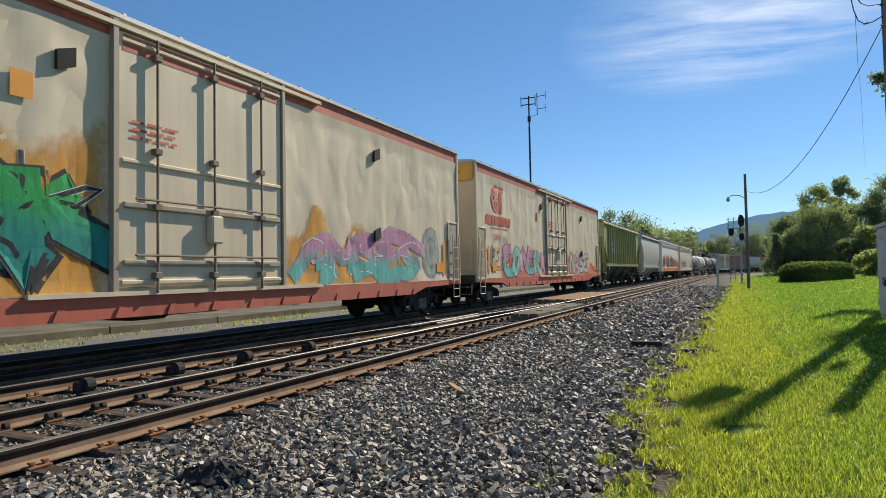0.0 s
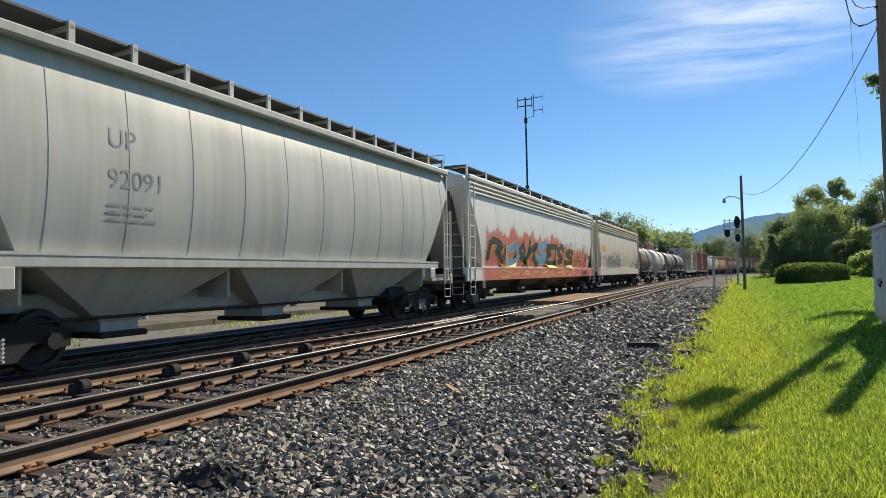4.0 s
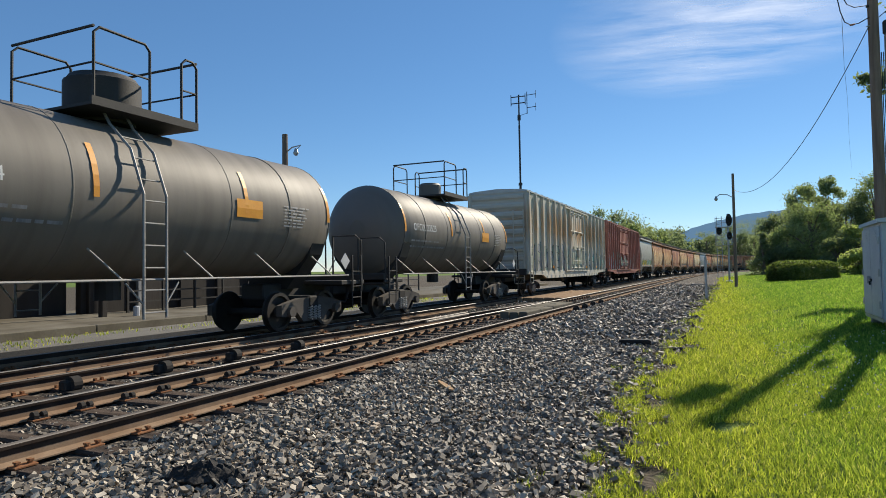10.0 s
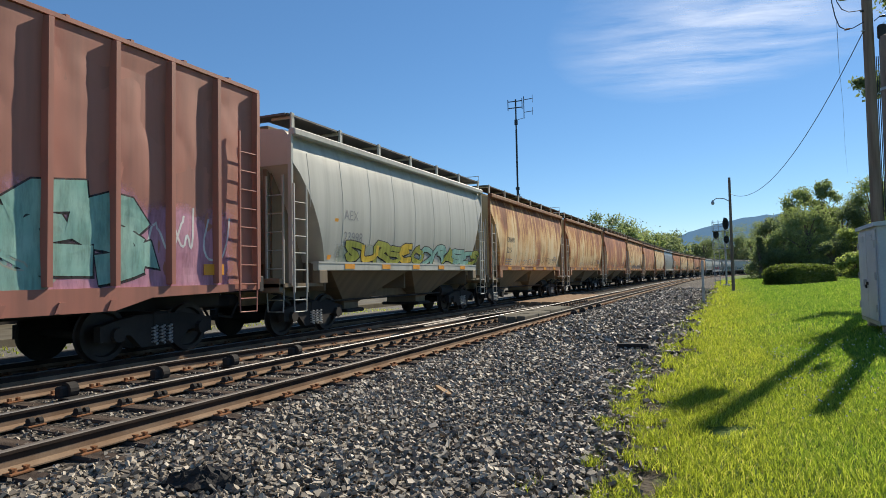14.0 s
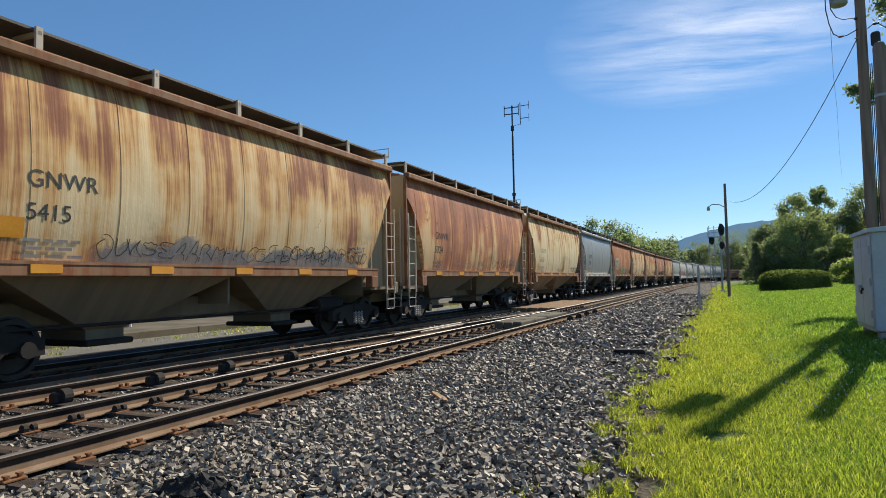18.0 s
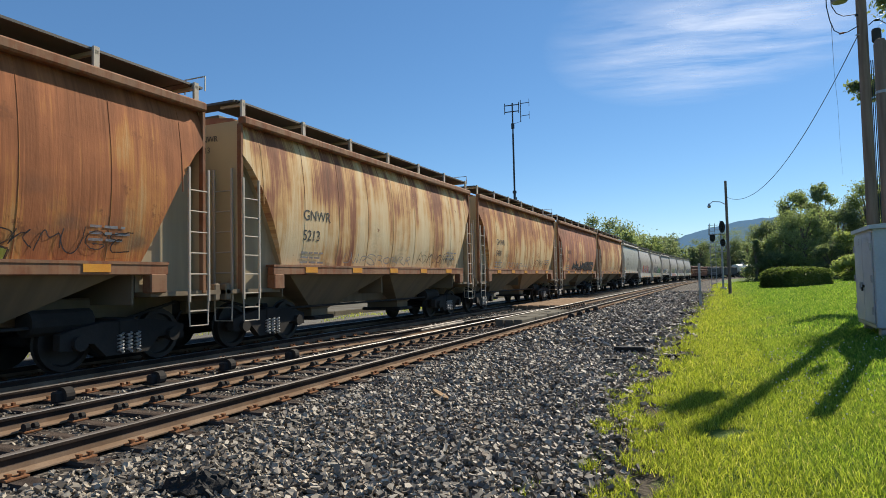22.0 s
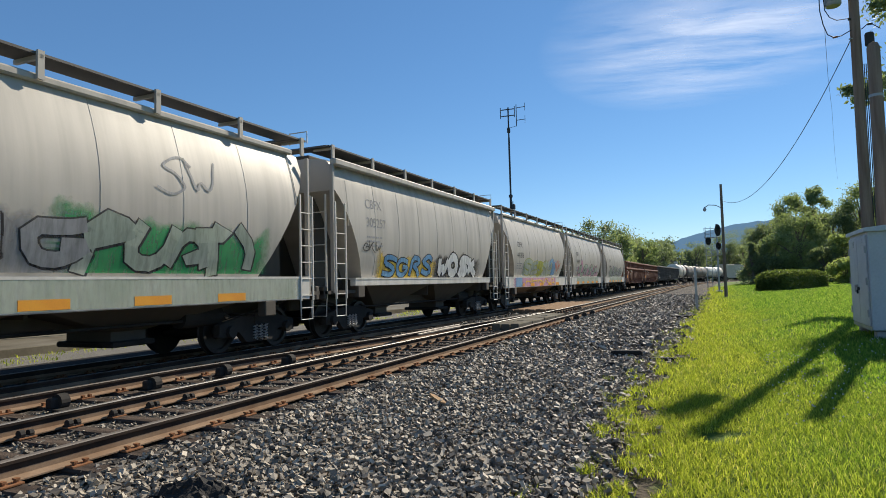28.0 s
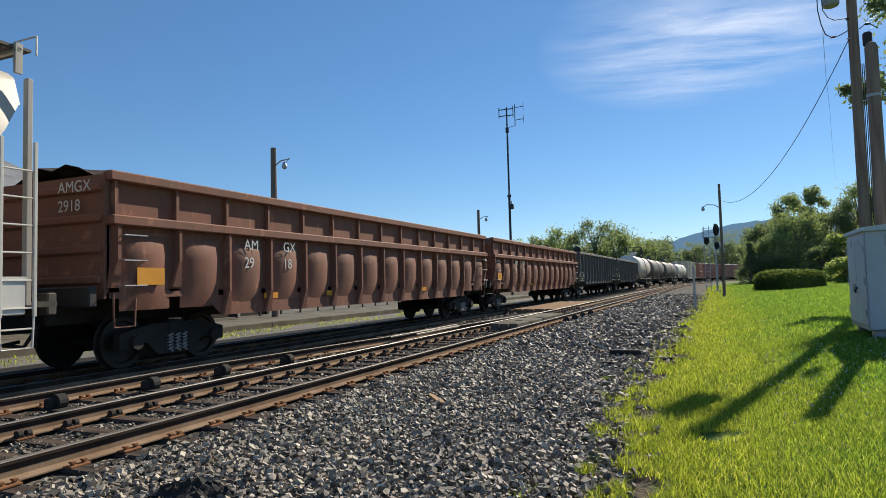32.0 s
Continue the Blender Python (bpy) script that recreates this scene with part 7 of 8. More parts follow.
def leaf_cloud(rng, centres, radii, count, size, shell=0.55):
    """Small leaf quads scattered through the outer part of several clumps."""
    pick = rng.integers(0, len(centres), count)
    d = rng.normal(size=(count, 3))
    d /= np.linalg.norm(d, axis=1)[:, None]
    rad = (shell + (1 - shell) * rng.random(count)) * (1 + .34 * rng.normal(size=count))
    p = centres[pick] + d * radii[pick] * rad[:, None]
    nrm = d + rng.normal(size=(count, 3)) * .7
    nrm /= np.linalg.norm(nrm, axis=1)[:, None]
    u = np.cross(nrm, rng.normal(size=(count, 3)))
    u /= np.linalg.norm(u, axis=1)[:, None] + 1e-9
    w = np.cross(nrm, u)
    s = size * (.6 + .8 * rng.random(count))[:, None]
    v = np.stack([p - u * s, p - w * s * .55, p + u * s, p + w * s * .55], 1).reshape(-1, 3)
    return v, np.arange(count * 4).reshape(-1, 4)


def tree(x, y, height, width, mat, seed, label, leaves=5000, leaf=.28, low=.2, clumps=18, cone=False):
    rng, rnd = np.random.default_rng(seed), random.Random(seed)
    ob = thing("tree", label, "tree", pose(x, y, gz(x, y)), "trees")
    g = Geo().tube([(0, 0, -.3), (.1, 0, height * .3), (rnd.uniform(-.3, .3), .1, height * .75)], [width * .045, width * .032, width * .012], 8)
    k = clumps
    cs, rs = [], []
    for i in range(k):
        z = low + (1 - low) * (i + .7) / k
        spread = math.sin(math.pi * min(1, (1.05 - z) / (1.05 - low)) ** .7) * width * .36
        if cone:
            spread = width * .36 * (1.02 - z)
        a = rnd.uniform(0, 6.28)
        c = (spread * math.cos(a) * rnd.uniform(.6, 1.1), spread * math.sin(a) * rnd.uniform(.6, 1.1), height * (z * .92))
        cs.append(c)
        r = width * rnd.uniform(.14, .25) * (18 / k) ** .22 * (1.25 - z * .75 if cone else 1)
        rs.append((r, r, r * rnd.uniform(.6, .95)))
        if i % 2 == 0:
            g.tube([(0, 0, c[2] * .55), (c[0] * .5, c[1] * .5, c[2] * .8), c], [width * .018, width * .012, width * .004], 5)
    part("trunk", g, M["wood"], ob)
    v, f = leaf_cloud(rng, np.array(cs), np.array(rs), leaves, leaf)
    part("crown", mesh_np("crown", v, f, mat), None, ob)
    return ob


def along(off, s):
    x, y, _ = line(s, off)
    return x, y


rnd = random.Random(11)
# the belt of trees behind the lawn: x, y, height, width, leaves, foot of the crown, clumps
for i, (x, y, hh, ww, mt, low, k) in enumerate((
        (10.6, 106, 13.6, 5.8, "leaf", .12, 44), (13.6, 105, 14.6, 4.6, "leaf", .12, 36), (10.4, 97, 9.6, 8.6, "leaf", .0, 40), (7.6, 100, 6.6, 5.0, "leaf", .0, 22), (18.9, 102, 13.4, 8.0, "leaf", .15, 34),
        (22.5, 99, 15.4, 9.0, "leaf", .15, 34), (27.5, 106, 17.5, 10, "leaf_dark", .15, 30), (15.2, 101, 10.0, 6.5, "leaf_dark", .0, 26), (14.6, 91, 6.0, 5.4, "leaf_light", .0, 26), (17.2, 87, 6.6, 5.6, "leaf_light", .0, 26),
        (12.4, 90, 4.4, 4.6, "leaf_dark", .0, 22), (12.1, 75, 2.5, 3.0, "leaf_light", .0, 14), (19.5, 78, 6.5, 6.0, "leaf_light", .0, 24), (3.6, 272, 19.0, 14.0, "leaf_far", .05, 26), (7.6, 120, 10.2, 6.2, "leaf_far", .05, 26), (11.6, 303, 23.0, 16.0, "leaf_far", .05, 26), (14.6, 112, 10.5, 8.0, "leaf", .05, 28),
        (9.6, 118, 10.4, 7.0, "leaf_far", .05, 24), (-6.4, 246, 14.5, 11.0, "leaf_far", .05, 22), (7.0, 96, 3.6, 3.4, "leaf_dark", .0, 14))):
    tree(x, y, hh, ww, M[mt], 100 + i, "leafy green tree behind the lawn" if hh > 8 else "dense green shrub tree behind the lawn", int(260 * k + 1400 + 30 * hh * ww), .14, low, k)
tree(4.6, 96, 6.1, 5.0, M["leaf_dark"], 176, "dark cone-shaped evergreen beside the curve", 8500, .11, .0, 30, True)
# a tall tree beside the lawn whose lower boughs hang behind the utility pole
bough = thing("tree", "tall tree with leafy boughs hanging behind the utility pole", "tree", pose(12.6, 33, gz(12.6, 33)), "trees")
bc = [(-6.5, -1, 8.7, .55), (-6.9, -1, 9.05, .3), (-5.9, -1, 9.2, .7), (-5.2, -1, 8.9, .8), (-5.6, -1, 12.6, .75), (-5.0, -1, 12.3, .95), (-4.2, 0, 10.6, 1.3), (-3.4, 0, 12.8, 1.8), (-2.6, 0, 9.0, 1.6), (-1.2, 0, 14.0, 2.4), (1.5, .5, 12.0, 2.6), (0, 1, 16.0, 2.4), (2, -1, 8.5, 2.2)]
bg = Geo().tube([(0, 0, -.3), (.1, 0, 5), (-.2, 0, 14)], [.32, .26, .1], 10)
for cx, cy, cz, cr in bc:
    bg.tube([(0, 0, cz * .6), (cx * .5, cy * .5, cz * .9), (cx, cy, cz)], [.1, .06, .015], 5)
part("trunk", bg, M["wood"], bough)
v, f = leaf_cloud(np.random.default_rng(177), np.array([c[:3] for c in bc]), np.array([[c[3]] * 2 + [c[3] * .75] for c in bc]), 5200, .1, .15)
part("crown", mesh_np("crown", v, f, M["leaf_dark"]), None, bough)
# trees beyond the curve
for i in range(20):
    s = 150 + i * 11.5
    x, y = along(-16 - rnd.uniform(0, 26), s)
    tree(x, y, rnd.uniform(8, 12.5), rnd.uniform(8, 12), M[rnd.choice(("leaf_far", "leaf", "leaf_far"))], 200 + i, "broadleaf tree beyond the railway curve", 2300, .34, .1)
for i in range(22):
    x, y = along(-13 - rnd.uniform(0, 16), 205 + i * 6.2)
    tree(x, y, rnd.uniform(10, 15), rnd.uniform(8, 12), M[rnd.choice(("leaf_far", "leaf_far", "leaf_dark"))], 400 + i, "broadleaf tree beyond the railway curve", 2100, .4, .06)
for i, (x, y, hh, ww) in enumerate(((-25.5, 150, 16.0, 13), (-32, 148, 14.0, 13), (-21.5, 162, 14.5, 11), (-17, 172, 12, 10), (-39, 152, 12.5, 12), (-21, 150, 12, 10), (-14.2, 185, 12.6, 8.0), (-46, 150, 11, 12), (-13, 178, 10, 9))):
    tree(x, y, hh, ww, M["leaf" if i % 2 else "leaf_far"], 300 + i, "broadleaf tree beyond the far track", 4800, .27, .1, 30)

# clipped hedge on the lawn
hrng = np.random.default_rng(8)
hb = thing("hedge", "clipped dark green hedge on the lawn", "hedge", pose(5.75, 58.5, gz(5.75, 58.5), 0, 0, 62))
ln, wd, ht = 9.6, 2.3, 1.5
cnt = 20000
p = hrng.random((cnt, 3)) * 2 - 1
face = hrng.integers(0, 3, cnt)
for k in range(3):
    p[face == k, k] = np.where(hrng.random((face == k).sum()) < (.92 if k == 2 else .5), 1, -1)
sq = (np.abs(p[:, 0:1]) ** 4 + np.abs(p[:, 1:2]) ** 4 + np.clip(p[:, 2:3], 0, 1) ** 4 * .6) ** .25
p = p / np.maximum(1, sq)
p *= np.array([ln / 2, wd / 2, ht / 2]) * (1 + .035 * hrng.normal(size=(cnt, 1)))
p[:, 2] = (p[:, 2] + ht / 2) * (1 - .22 * np.abs(p[:, 0] / (ln / 2)) ** 5 - .1 * np.abs(p[:, 1] / (wd / 2)) ** 2)
v, f = leaf_cloud(hrng, p, np.full((cnt, 3), .06), cnt, .065)
part("foliage", mesh_np("foliage", v, f, M["hedge"]), None, hb)
core = Geo().loft([[(x * (ln / 2 - .3), y * (wd / 2 - .25) , z) for x, y in ((-1, -.8), (-.9, -1), (.9, -1), (1, -.8), (1, .8), (.9, 1), (-.9, 1), (-1, .8))] for z in (0, ht - .55)])
part("inner_growth", core, M["leaf_dark"], hb)

# the wooded ridge on the horizon, its distance haze painted as a blue glow
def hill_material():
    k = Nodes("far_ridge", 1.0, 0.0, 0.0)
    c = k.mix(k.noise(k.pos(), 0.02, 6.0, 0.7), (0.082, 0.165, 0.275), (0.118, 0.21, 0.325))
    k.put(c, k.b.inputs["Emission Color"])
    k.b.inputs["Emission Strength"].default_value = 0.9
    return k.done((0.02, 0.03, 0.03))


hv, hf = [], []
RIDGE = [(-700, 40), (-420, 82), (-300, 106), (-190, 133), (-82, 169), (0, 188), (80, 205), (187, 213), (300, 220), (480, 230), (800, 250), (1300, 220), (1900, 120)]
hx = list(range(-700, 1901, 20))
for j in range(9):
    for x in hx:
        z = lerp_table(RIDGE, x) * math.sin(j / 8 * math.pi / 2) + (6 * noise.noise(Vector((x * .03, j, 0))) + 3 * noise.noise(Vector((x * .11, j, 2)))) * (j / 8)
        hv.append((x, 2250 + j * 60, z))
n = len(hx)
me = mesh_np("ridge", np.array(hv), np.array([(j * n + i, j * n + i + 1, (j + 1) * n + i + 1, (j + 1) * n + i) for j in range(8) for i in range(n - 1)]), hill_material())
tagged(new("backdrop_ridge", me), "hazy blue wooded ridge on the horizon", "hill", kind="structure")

# ---- platform beyond the tracks ----
M["concrete"] = mottled("stained_concrete", (0.13, 0.115, 0.088), (0.235, 0.215, 0.17), 3, 0.95, 0, 0.4, spec=0.1)
pl = thing("platform_kerb", "long weathered concrete platform kerb", "kerb", kind="structure")
for i in range(20):
    part("kerb_stone", Geo().box(-16.2, -15.8, -20 + i * 4 + .01, -20 + i * 4 + 3.99, -.4, .0, .02), M["concrete"], pl)
part("paving", Geo().box(-24, -16.2, -20, 60, -.4, -.012), M["concrete"], pl)

# wall timber with the building's shade put into its near-black colour
M["shed"] = mottled("shaded_timber_wall", (0.02, 0.017, 0.015), (0.045, 0.038, 0.032), 3, 0.9, 0, 0.4, (1, 1, 0.2))
M["shingle"] = mottled("grey_shingles", (0.16, 0.165, 0.17), (0.26, 0.265, 0.27), 6, 0.9, 0, 0.5)
bd = thing("station_building", "timber station building painted shade-dark with a grey gable roof", "building", pose(0, 0, 0))
part("wall", Geo().box(-30, -21.6, -12, 15.2, -.2, 3.6), M["shed"], bd)
part("roof", Geo().plate([(-31, 3.5), (-18.4, 3.5), (-18.4, 3.75), (-25.5, 6.6), (-31, 3.75)], 1, -12.6, 16.0), M["shingle"], bd)
for i in range(5):
    part("post", Geo().box(-18.9, -18.7, -4 + i * 4.6, -3.8 + i * 4.6, -.2, 3.5, .02), M["shed"], bd)
for y in (-6, -1, 4, 9):
    w = part("window", Geo().box(-21.58, -21.5, y, y + 1.3, 1.1, 2.6), M["black"], bd)
    part("window_frame", Geo().box(-21.52, -21.46, y - .06, y + 1.36, 1.04, 1.12).box(-21.52, -21.46, y - .06, y + 1.36, 2.58, 2.66), M["cab"], w)
wall = thing("storage_wall", "low timber wall painted shade-dark behind the platform", "wall", pose(0, 0, 0))
part("wall", Geo().box(-21.4, -21.1, 15.4, 26.5, -.2, 2.1, .02), M["shed"], wall)
for i in range(6):
    part("post", Geo().box(-21.1, -20.95, 15.6 + i * 2.1, 15.75 + i * 2.1, -.2, 2.2, .01), M["galv"] if i % 3 == 1 else M["shed"], wall)
fence = thing("railing", "dark steel railing behind the platform", "railing", pose(0, 0, 0))
for i in range(16):
    part("post", Geo().box(-20.05, -19.97, 16.4 + i * 1.6, 16.48 + i * 1.6, -.2, 1.25), M["black"], fence)
for z in (.35, .75, 1.2):
    part("rail", Geo().box(-20.03, -19.99, 16.4, 40.5, z, z + .05), M["black"], fence)
bol = thing("bollard", "short white concrete bollard on the platform", "bollard", pose(-18.2, 15.3, -.012))
part("post", Geo().tube([(0, 0, 0), (0, 0, .3), (0, 0, .33)], [.1, .1, .06], 10), M["cab"], bol)

# ---- small things along the line ----
M["fresh_wood"] = mottled("split_wood", (0.42, 0.25, 0.12), (0.55, 0.36, 0.19), 10, 0.85, 0, 0.3, (1, 6, 1))
M["charred"] = mottled("tarry_lump", (0.012, 0.011, 0.01), (0.03, 0.026, 0.022), 8, 0.9, 0, 0.8)
chip = thing("wood_splinter", "orange-brown splinter of wood lying on the ballast", "wood scrap", pose(-3.38, 7.57, ground_z(-3.38, 7.57) + .065, 4, 8, -40))
part("splinter", Geo().loft([[(x, y * w, z) for y, z in ((-1, -.01), (1, -.012), (.9, .012), (-.8, .016))] for x, w in ((-.21, .012), (-.15, .035), (.08, .045), (.17, .03), (.2, .01))]), M["fresh_wood"], chip)
chip2 = thing("wood_splinter", "pale splinter of wood on the ballast", "wood scrap", pose(-3.0, 15.6, ground_z(-3, 15.6) + .06, 0, 0, 40))
part("splinter", Geo().loft([[(x, y * w, z) for y, z in ((-1, -.01), (1, -.012), (.9, .012), (-.8, .016))] for x, w in ((-.3, .02), (-.1, .06), (.15, .06), (.3, .02))]), M["galv"], chip2)
for i, (x, y, l, a, w) in enumerate(((-1.75, 13.45, .62, 8, .1), (-2.35, 13.6, .55, 4, .04), (-1.1, 13.0, .35, 30, .07), (-.85, 13.3, .5, -10, .05), (-1.9, 11.9, .28, 20, .06), (-1.3, 26.5, .8, 10, .1), (-1.0, 27.6, .5, 60, .09))):
    t = thing("old_timber", "charred offcut of old timber beside the ballast", "wood scrap", pose(x, y, ground_z(x, y) + w * .7, 0, 0, a), "charred offcuts")
    part("timber", Geo().box(-l / 2, l / 2, -w, w, -w * .8, w * .8, .02), M["charred"], t)
lump = Geo()
rr = random.Random(2)
for cx, cy, sc in ((0, 0, 1.0), (.12, .03, .7), (-.13, -.02, .75), (.05, -.07, .6), (.24, .0, .4)):
    lump.loft([[(cx + sc * r * math.cos(i * .4833) * (1.3 + rr.uniform(-.35, .4)), cy + sc * r * math.sin(i * .4833) * (.9 + rr.uniform(-.35, .4)), z * sc + rr.uniform(-.015, .03)) for i in range(13)] for z, r in ((-.05, .15), (.01, .16), (.05, .13), (.09, .09), (.12, .03))])
lp = thing("asphalt_lump", "black broken lump of asphalt on the ballast", "rubble", pose(-3.60, 3.62, ground_z(-3.6, 3.6) + .03, 0, 0, 20))
part("lump", lump, M["charred"], lp)

# worn crossing timbers between and beside the tracks
M["plank"] = mottled("worn_tan_plank", (0.26, 0.17, 0.1), (0.38, 0.26, 0.17), 6, 0.95, 0, 0.4, (4, 0.5, 1), spec=0.08)
crossing = thing("crossing_panel", "worn tan timber crossing panel between the tracks", "level crossing", kind="structure")
for i in range(9):
    x = -9.15 + i * .26
    part("plank", Geo().box(x, x + .24, 29.0 + (i % 2) * .1, 39.5 - (i % 3) * .2, -.25, -.01 + .008 * (i % 2), .01), M["plank"], crossing)
block = thing("crossing_block", "weathered grey timber blocks between the rails", "level crossing", kind="structure")
for i in range(3):
    for j in range(4):
        x, y = -6.42 + i * .3, 18.6 + j * 1.6
        part("block", Geo().box(x, x + .27, y, y + 1.52, -.25, .03 - .012 * ((i + j) % 2), .02), M["concrete"], block)

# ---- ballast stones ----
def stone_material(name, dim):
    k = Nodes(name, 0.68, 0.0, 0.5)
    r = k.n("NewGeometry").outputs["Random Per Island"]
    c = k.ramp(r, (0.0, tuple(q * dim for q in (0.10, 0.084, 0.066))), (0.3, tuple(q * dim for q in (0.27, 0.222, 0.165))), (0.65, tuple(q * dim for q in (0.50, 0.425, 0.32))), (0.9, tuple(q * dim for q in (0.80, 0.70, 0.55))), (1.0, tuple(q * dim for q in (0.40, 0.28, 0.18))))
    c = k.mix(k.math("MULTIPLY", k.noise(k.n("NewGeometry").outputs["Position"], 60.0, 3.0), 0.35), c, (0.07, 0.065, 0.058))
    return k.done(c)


def stones(name, label, rng, x, y, size, mat, sink=0.0):
    n = len(x)
    cube = np.array([(a, b, c) for a in (-1, 1) for b in (-1, 1) for c in (-1, 1)], float)
    v = cube[None] * rng.uniform(.45, 1.0, (n, 8, 3))
    v *= np.stack([rng.uniform(.9, 1.55, n), rng.uniform(.6, 1.05, n), rng.uniform(.32, .75, n)], 1)[:, None] * size[:, None, None]
    q = np.stack([np.ones(n), rng.normal(0, .24, n), rng.normal(0, .24, n), np.zeros(n)], 1)
    q /= np.linalg.norm(q, axis=1)[:, None]
    w, a, b, c = q.T
    rot = np.stack([np.stack([1 - 2 * (b * b + c * c), 2 * (a * b - c * w), 2 * (a * c + b * w)], 1), np.stack([2 * (a * b + c * w), 1 - 2 * (a * a + c * c), 2 * (b * c - a * w)], 1),
                    np.stack([2 * (a * c - b * w), 2 * (b * c + a * w), 1 - 2 * (a * a + b * b)], 1)], 1)
    t = rng.uniform(0, 6.283, n)
    o = np.zeros(n)
    spin = np.stack([np.stack([np.cos(t), -np.sin(t), o], 1), np.stack([np.sin(t), np.cos(t), o], 1), np.stack([o, o, o + 1], 1)], 1)
    v = np.einsum("nij,nkj->nki", rot @ spin, v)
    z = np.interp(x - TX, [p[0] for p in LIE], [p[1] for p in LIE]) + rng.uniform(-.7, 1.7, n) * size - sink
    v += np.stack([x, y, z], 1)[:, None]
    f = np.array([(0, 1, 3, 2), (4, 6, 7, 5), (0, 4, 5, 1), (2, 3, 7, 6), (1, 5, 7, 3)])  # the buried underside is left open
    faces = (np.arange(n)[:, None, None] * 8 + f[None]).reshape(-1, 4)
    return tagged(new(name, mesh_np(name, v.reshape(-1, 3), faces, mat)), label, "ballast", kind="stuff")


M["stone"] = stone_material("ballast_stone", 0.76)
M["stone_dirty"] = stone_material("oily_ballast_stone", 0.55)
srng = np.random.default_rng(77)


def scatter(x0, x1, y0, y1, per):
    n = int((x1 - x0) * (y1 - y0) * per)
    return srng.uniform(x0, x1, n), srng.uniform(y0, y1, n)


for nm, lb, reg in (("ballast_stones", "loose grey crushed-stone ballast on the shoulder", ((-4.62, -0.9, -5.0, 1.6, 160), (-4.78, -0.3, 1.6, 8.0, 1350), (-4.78, -0.5, 8.0, 14.0, 760), (-4.78, -0.5, 14.0, 34.0, 190), (-4.78, -0.5, 34.0, 60.0, 45))),
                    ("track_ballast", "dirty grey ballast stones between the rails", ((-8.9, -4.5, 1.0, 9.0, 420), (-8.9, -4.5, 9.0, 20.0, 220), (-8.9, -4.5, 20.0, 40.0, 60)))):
    px, py, ps = [], [], []
    for x0, x1, y0, y1, per in reg:
        x, y = scatter(x0, x1, y0, y1, per)
        s = (.014 + .020 * srng.random(len(x)) ** 1.6) * (1.3 if y0 < 0 else 1 if y0 < 8 else 1.2 if y0 < 14 else 1.8 if y0 < 30 else 2.4)
        px.append(x), py.append(y), ps.append(s)
    px, py, ps = np.concatenate(px), np.concatenate(py), np.concatenate(ps)
    if nm == "ballast_stones":
        e = np.array([grass_edge(q) for q in np.linspace(0, 62, 300)])
        keep = (px - TX) < np.interp(py, np.linspace(0, 62, 300), e) + srng.normal(0, .28, len(px)) + .05
        px, py, ps = px[keep], py[keep], ps[keep]
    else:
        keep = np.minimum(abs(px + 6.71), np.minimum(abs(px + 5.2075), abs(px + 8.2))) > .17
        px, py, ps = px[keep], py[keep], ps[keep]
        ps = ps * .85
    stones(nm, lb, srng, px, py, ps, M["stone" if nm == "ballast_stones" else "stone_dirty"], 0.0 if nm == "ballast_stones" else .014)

# ---- grass ----
def grass_material():
    k = Nodes("grass_blades", 0.6, 0.0, 0.15)
    r = k.n("NewGeometry").outputs["Random Per Island"]
    w = k.n("NewGeometry").outputs["Position"]
    lush = k.ramp(r, (0.0, (0.045, 0.105, 0.02)), (0.4, (0.12, 0.21, 0.036)), (0.75, (0.22, 0.315, 0.055)), (0.97, (0.34, 0.40, 0.09)), (1.0, (0.42, 0.38, 0.2)))
    dry = k.ramp(r, (0.0, (0.09, 0.12, 0.022)), (0.4, (0.22, 0.26, 0.04)), (0.75, (0.36, 0.38, 0.06)), (0.93, (0.46, 0.46, 0.1)), (1.0, (0.5, 0.42, 0.2)))
    x = k.n("SeparateXYZ", Vector=w).outputs[0]
    strip = k.math("MULTIPLY_ADD", k.noise(w, 0.45, 3.0), 2.6, k.math("MULTIPLY", x, .8))
    c = k.mix(k.ramp(k.math("MULTIPLY", strip, .25), (.34, 0.0), (.72, 1.0)), dry, lush)
    k.put(c, k.b.inputs["Base Color"])
    tr = k.n("BsdfTranslucent", Color=k.mix(1.0, c, (1.6, 1.7, 0.95), "MULTIPLY"))
    m = k.n("MixShader", Fac=0.55)
    k.t.links.new(k.b.outputs[0], m.inputs[1])
    k.t.links.new(tr.outputs[0], m.inputs[2])
    k.t.links.new(m.outputs[0], k.t.nodes["Material Output"].inputs[0])
    return k.mat


M["grass"] = grass_material()
grng = np.random.default_rng(5)
gx, gy, gs = [], [], []
for x0, x1, y0, y1, per, sz in ((-1.7, 7.0, -5.0, 1.2, 200, 2.2), (3.5, 7.0, 1.2, 9.0, 250, 2.0), (-1.7, 3.0, 1.2, 9.0, 3000, .82), (-1.7, 4.5, 9.0, 16.0, 1200, 1.2), (-1.7, 6.5, 16.0, 30.0, 400, 1.8), (-1.7, 12.0, 30.0, 62.0, 130, 3.0), (-1.7, 16.0, 62.0, 100.0, 45, 5.0)):
    n = int((x1 - x0) * (y1 - y0) * per)
    gx.append(grng.uniform(x0, x1, n)), gy.append(grng.uniform(y0, y1, n)), gs.append(np.full(n, sz))
gx, gy, gs = np.concatenate(gx), np.concatenate(gy), np.concatenate(gs)
e = np.interp(gy, np.linspace(0, 62, 300), np.array([grass_edge(q) for q in np.linspace(0, 62, 300)]))
patchy = np.array([noise.noise(Vector((a * .9, b * .9, 4.4))) for a, b in zip(gx[::1], gy[::1])])
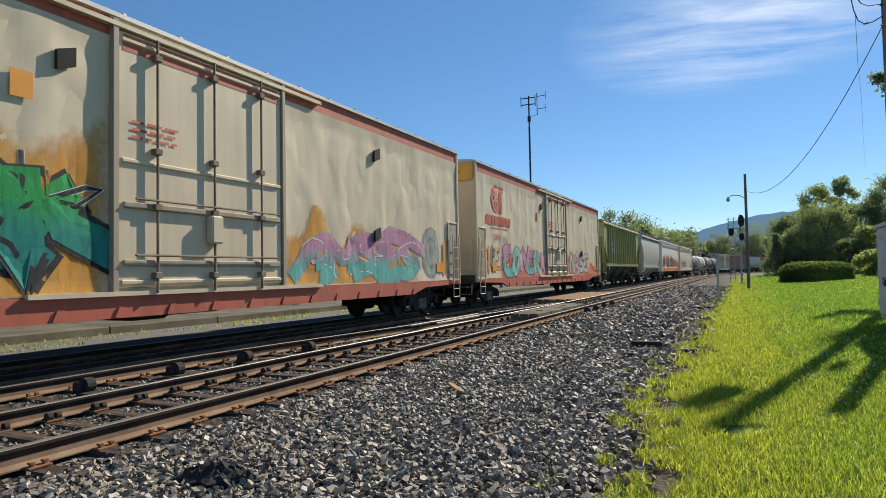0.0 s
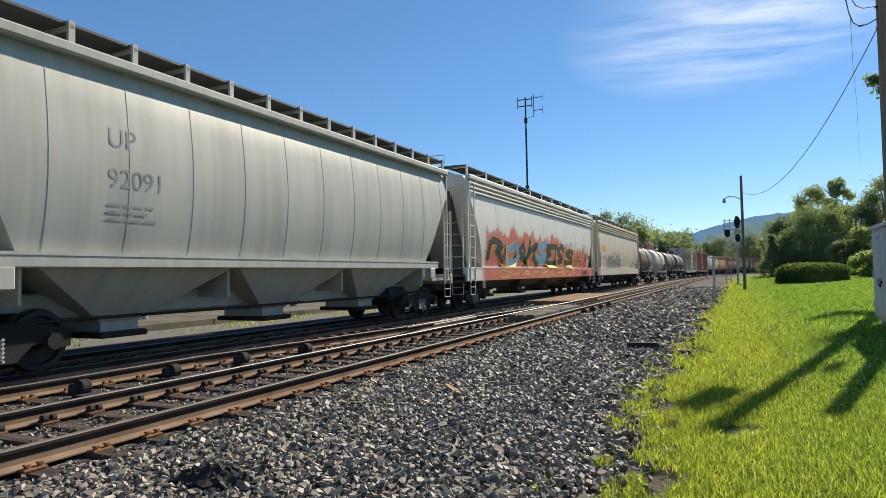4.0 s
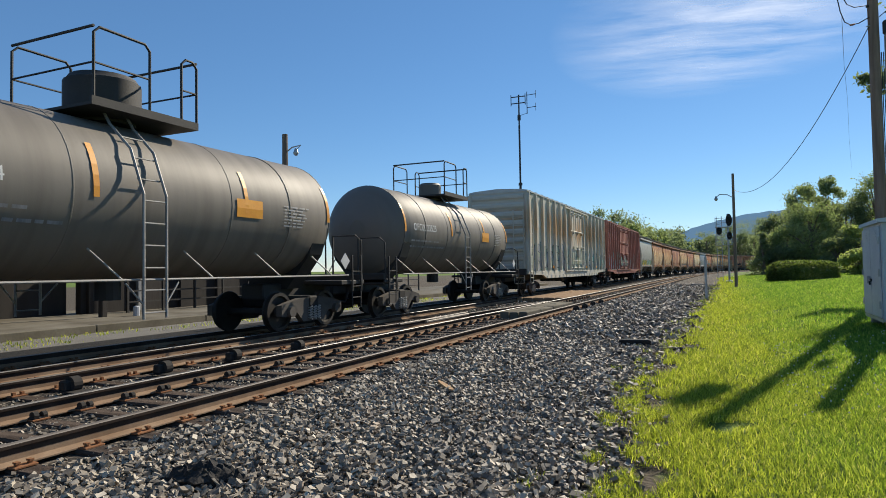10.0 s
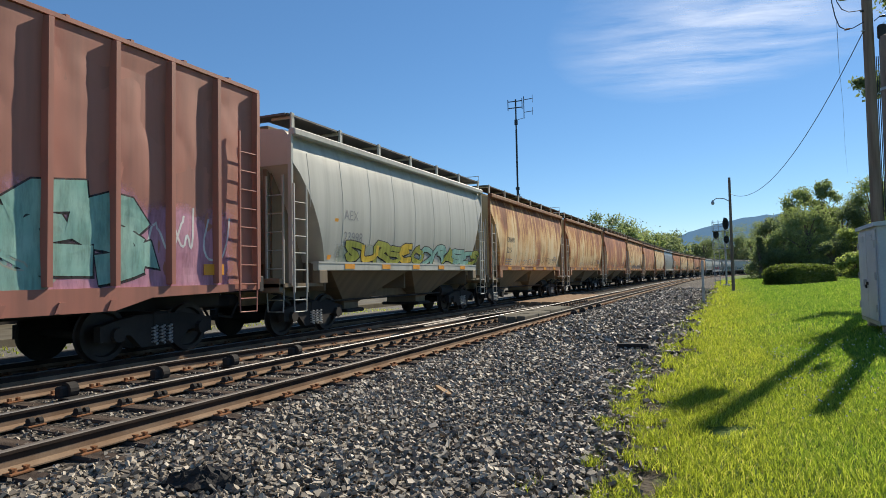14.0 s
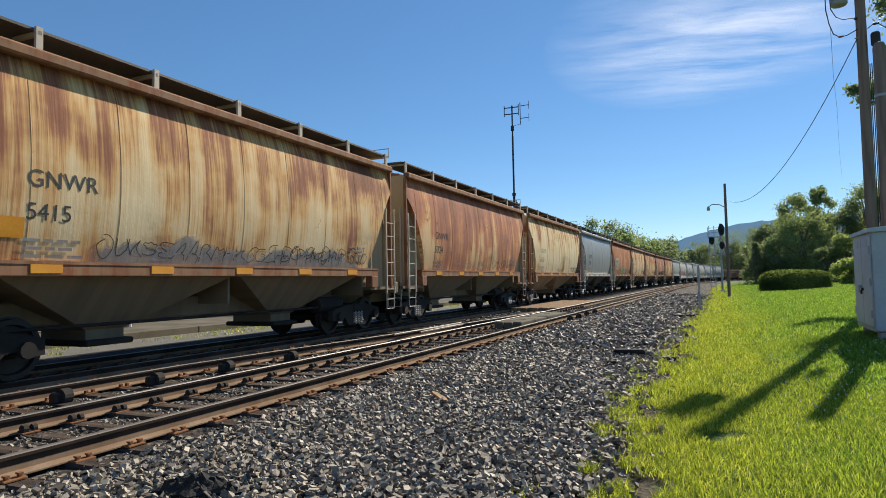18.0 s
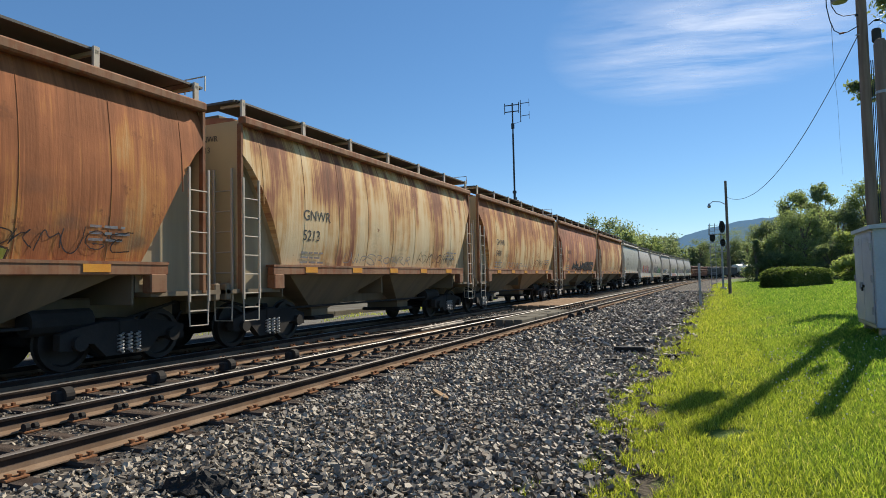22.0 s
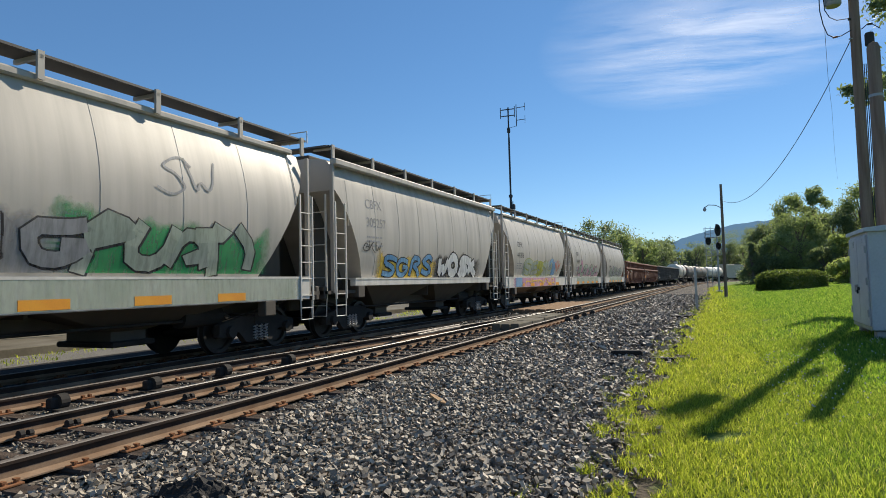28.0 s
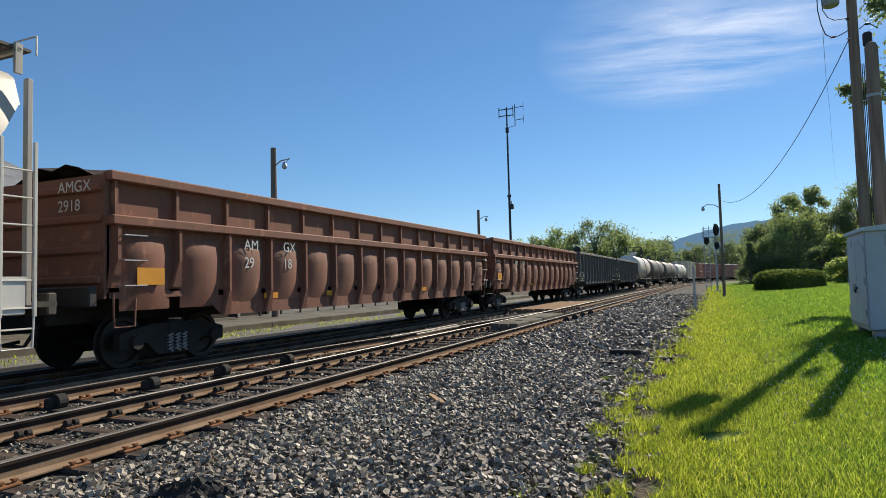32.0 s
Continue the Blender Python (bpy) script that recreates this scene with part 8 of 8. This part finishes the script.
d = gx - TX - e
tuft = np.array([noise.noise(Vector((a * 3.2, b * 2.4, 8.1))) for a, b in zip(gx, gy)])
# sparse tufts among the stones first, closed turf some way in
keep = (d + patchy * .45 + tuft * 1.15 + grng.normal(0, .1, len(gx)) > .32) & (d > -.75) & (patchy + .5 * tuft > -.72 + np.clip(1.4 - d, 0, 1.4) * .2)
gx, gy, gs, d, patchy = gx[keep], gy[keep], gs[keep], d[keep], patchy[keep]
# weeds along the foot of the platform kerb
wx, wy = grng.uniform(-15.75, -13.9, 3200), grng.uniform(6, 46, 3200)
weedy = np.array([noise.noise(Vector((a * .8, b * .35, 2.2))) for a, b in zip(wx, wy)]) > -.05
wx, wy = wx[weedy], wy[weedy]
gx, gy, gs = np.concatenate([gx, wx]), np.concatenate([gy, wy]), np.concatenate([gs, np.full(len(wx), 2.4)])
d, patchy = np.concatenate([d, np.full(len(wx), 5.0)]), np.concatenate([patchy, np.zeros(len(wx))])
n = len(gx)
# the tables of the lawn's lie, with its small unevenness left to the sheet below
gzv = np.interp(gx - TX, [p[0] for p in LIE], [p[1] for p in LIE]) - .01
hh = grng.uniform(.03, .075, n) * (1 + .5 * np.clip(patchy, 0, 1)) * np.sqrt(gs) * np.where(d < 1.1, 1.6, 1.0)
ang = grng.uniform(0, 6.283, n)
lean = grng.normal(0, .55, (n, 2)) * hh[:, None]
wd = grng.uniform(.0035, .007, n) * gs
base = np.stack([gx, gy, gzv], 1)
side = np.stack([np.cos(ang) * wd, np.sin(ang) * wd, np.zeros(n)], 1)
tip = base + np.concatenate([lean, hh[:, None]], 1)
mid = base + np.concatenate([lean * .3, hh[:, None] * .6], 1)
gv = np.stack([base - side, base + side, mid + side * .7, tip, mid - side * .7], 1).reshape(-1, 3)
gf_q = np.arange(n)[:, None] * 5 + np.array([[0, 1, 2, 4]])
gf_t = np.arange(n)[:, None] * 5 + np.array([[4, 2, 3]])
me = bpy.data.meshes.new("grass_blades")
me.from_pydata(gv.tolist(), [], gf_q.tolist() + gf_t.tolist())
me.materials.append(M["grass"])
tagged(new("grass_blades", me), "bright green mown grass with ragged tufts at its edge", "grass", kind="stuff")

crng = np.random.default_rng(12)
n = 260
cx, cy = crng.uniform(.6, 3.0, n), crng.uniform(7.0, 13.5, n)
cz = np.interp(cx - TX, [p[0] for p in LIE], [p[1] for p in LIE]) + crng.uniform(.06, .1, n)
oct6 = np.array([(1, 0, 0), (-1, 0, 0), (0, 1, 0), (0, -1, 0), (0, 0, 1), (0, 0, -1)]) * .011
cv = (np.stack([cx, cy, cz], 1)[:, None] + oct6[None]).reshape(-1, 3)
cf = (np.arange(n)[:, None, None] * 6 + np.array([(0, 2, 4), (2, 1, 4), (1, 3, 4), (3, 0, 4), (2, 0, 5), (1, 2, 5), (3, 1, 5), (0, 3, 5)])[None]).reshape(-1, 3)
tagged(new("clover_flowers", mesh_np("clover_flowers", cv, cf, M["white_paint"])), "tiny white clover heads scattered in the lawn", "flowers", kind="stuff")

# ---- high thin cloud ----
def cloud_material():
    k = Nodes("cirrus", 1.0, 0.0, 0.0)
    o = k.n("TexCoord").outputs["Object"]
    warp = k.n("VectorMath", i0=o, i1=k.n("VectorMath", i0=k.noise(k.n("Mapping", Vector=o, Scale=(.0012, .0012, 1)).outputs[0], 1.0, 2.0, .5, 1), i1=(260.0, 260.0, 0.0)).outputs[0]).outputs[0]
    k.t.nodes[-2].operation = "MULTIPLY"
    mp = k.n("Mapping", Vector=warp, Scale=(.0008, .0024, 1.0))
    mp.inputs["Rotation"].default_value = (0, 0, radians(-24))
    wisps = k.noise(mp.outputs[0], 1.6, 7.0, .62)
    broad = k.noise(k.n("Mapping", Vector=o, Scale=(.0011, .0011, 1)).outputs[0], 1.0, 2.0)
    g = k.n("TexGradient", Vector=k.n("Mapping", Vector=o, Scale=(1 / 860, 1 / 1250, 1)).outputs[0])
    g.gradient_type = "SPHERICAL"
    a = k.math("MULTIPLY", k.ramp(k.math("ADD", k.math("MULTIPLY", wisps, .75), k.math("MULTIPLY", broad, .3)), (.40, 0.0), (.86, 1.0)), k.ramp(g.outputs[1], (0.0, 0.0), (.7, 1.0)))
    tr = k.n("BsdfTranslucent", Color=(1.0, 1.0, 1.0))
    tp = k.n("BsdfTransparent")
    m = k.n("MixShader", Fac=k.math("MULTIPLY", a, .75))
    k.t.links.new(tp.outputs[0], m.inputs[1])
    k.t.links.new(tr.outputs[0], m.inputs[2])
    k.t.links.new(m.outputs[0], k.t.nodes["Material Output"].inputs[0])
    return k.mat


cl = single("cirrus_cloud", Geo().add([(-900, -1300, 0), (900, -1300, 0), (900, 1300, 0), (-900, 1300, 0)], [(0, 1, 2, 3)]), cloud_material(), "thin white wisps of high cloud", "cloud", kind="structure")
cl.matrix_world = pose(40, 3350, 1150, 0, 0, 14)

ties(near_track, NX, 1.0, 62, .56, 34)
ties(far_track, 0.0, 1.0, 40, .56, 16)
ties_joined(near_track, NX, 62.4, 280, .56)
ties_joined(far_track, 0.0, 40.4, 280, .56)


def motions():
    """The train rolls past at a steady pace; each car follows the track on its two trucks."""
    for car, c, tc in CARS:
        rows = []
        for t in range(0, 33):
            s = c - SPEED * t
            x0, y0, _ = line(s - tc)
            x1, y1, _ = line(s + tc)
            rows.append((float(t), pose((x0 + x1) / 2, (y0 + y1) / 2, 0, 0, 0, -math.degrees(math.atan2(x1 - x0, y1 - y0)))))
        walk(car, rows)


motions()
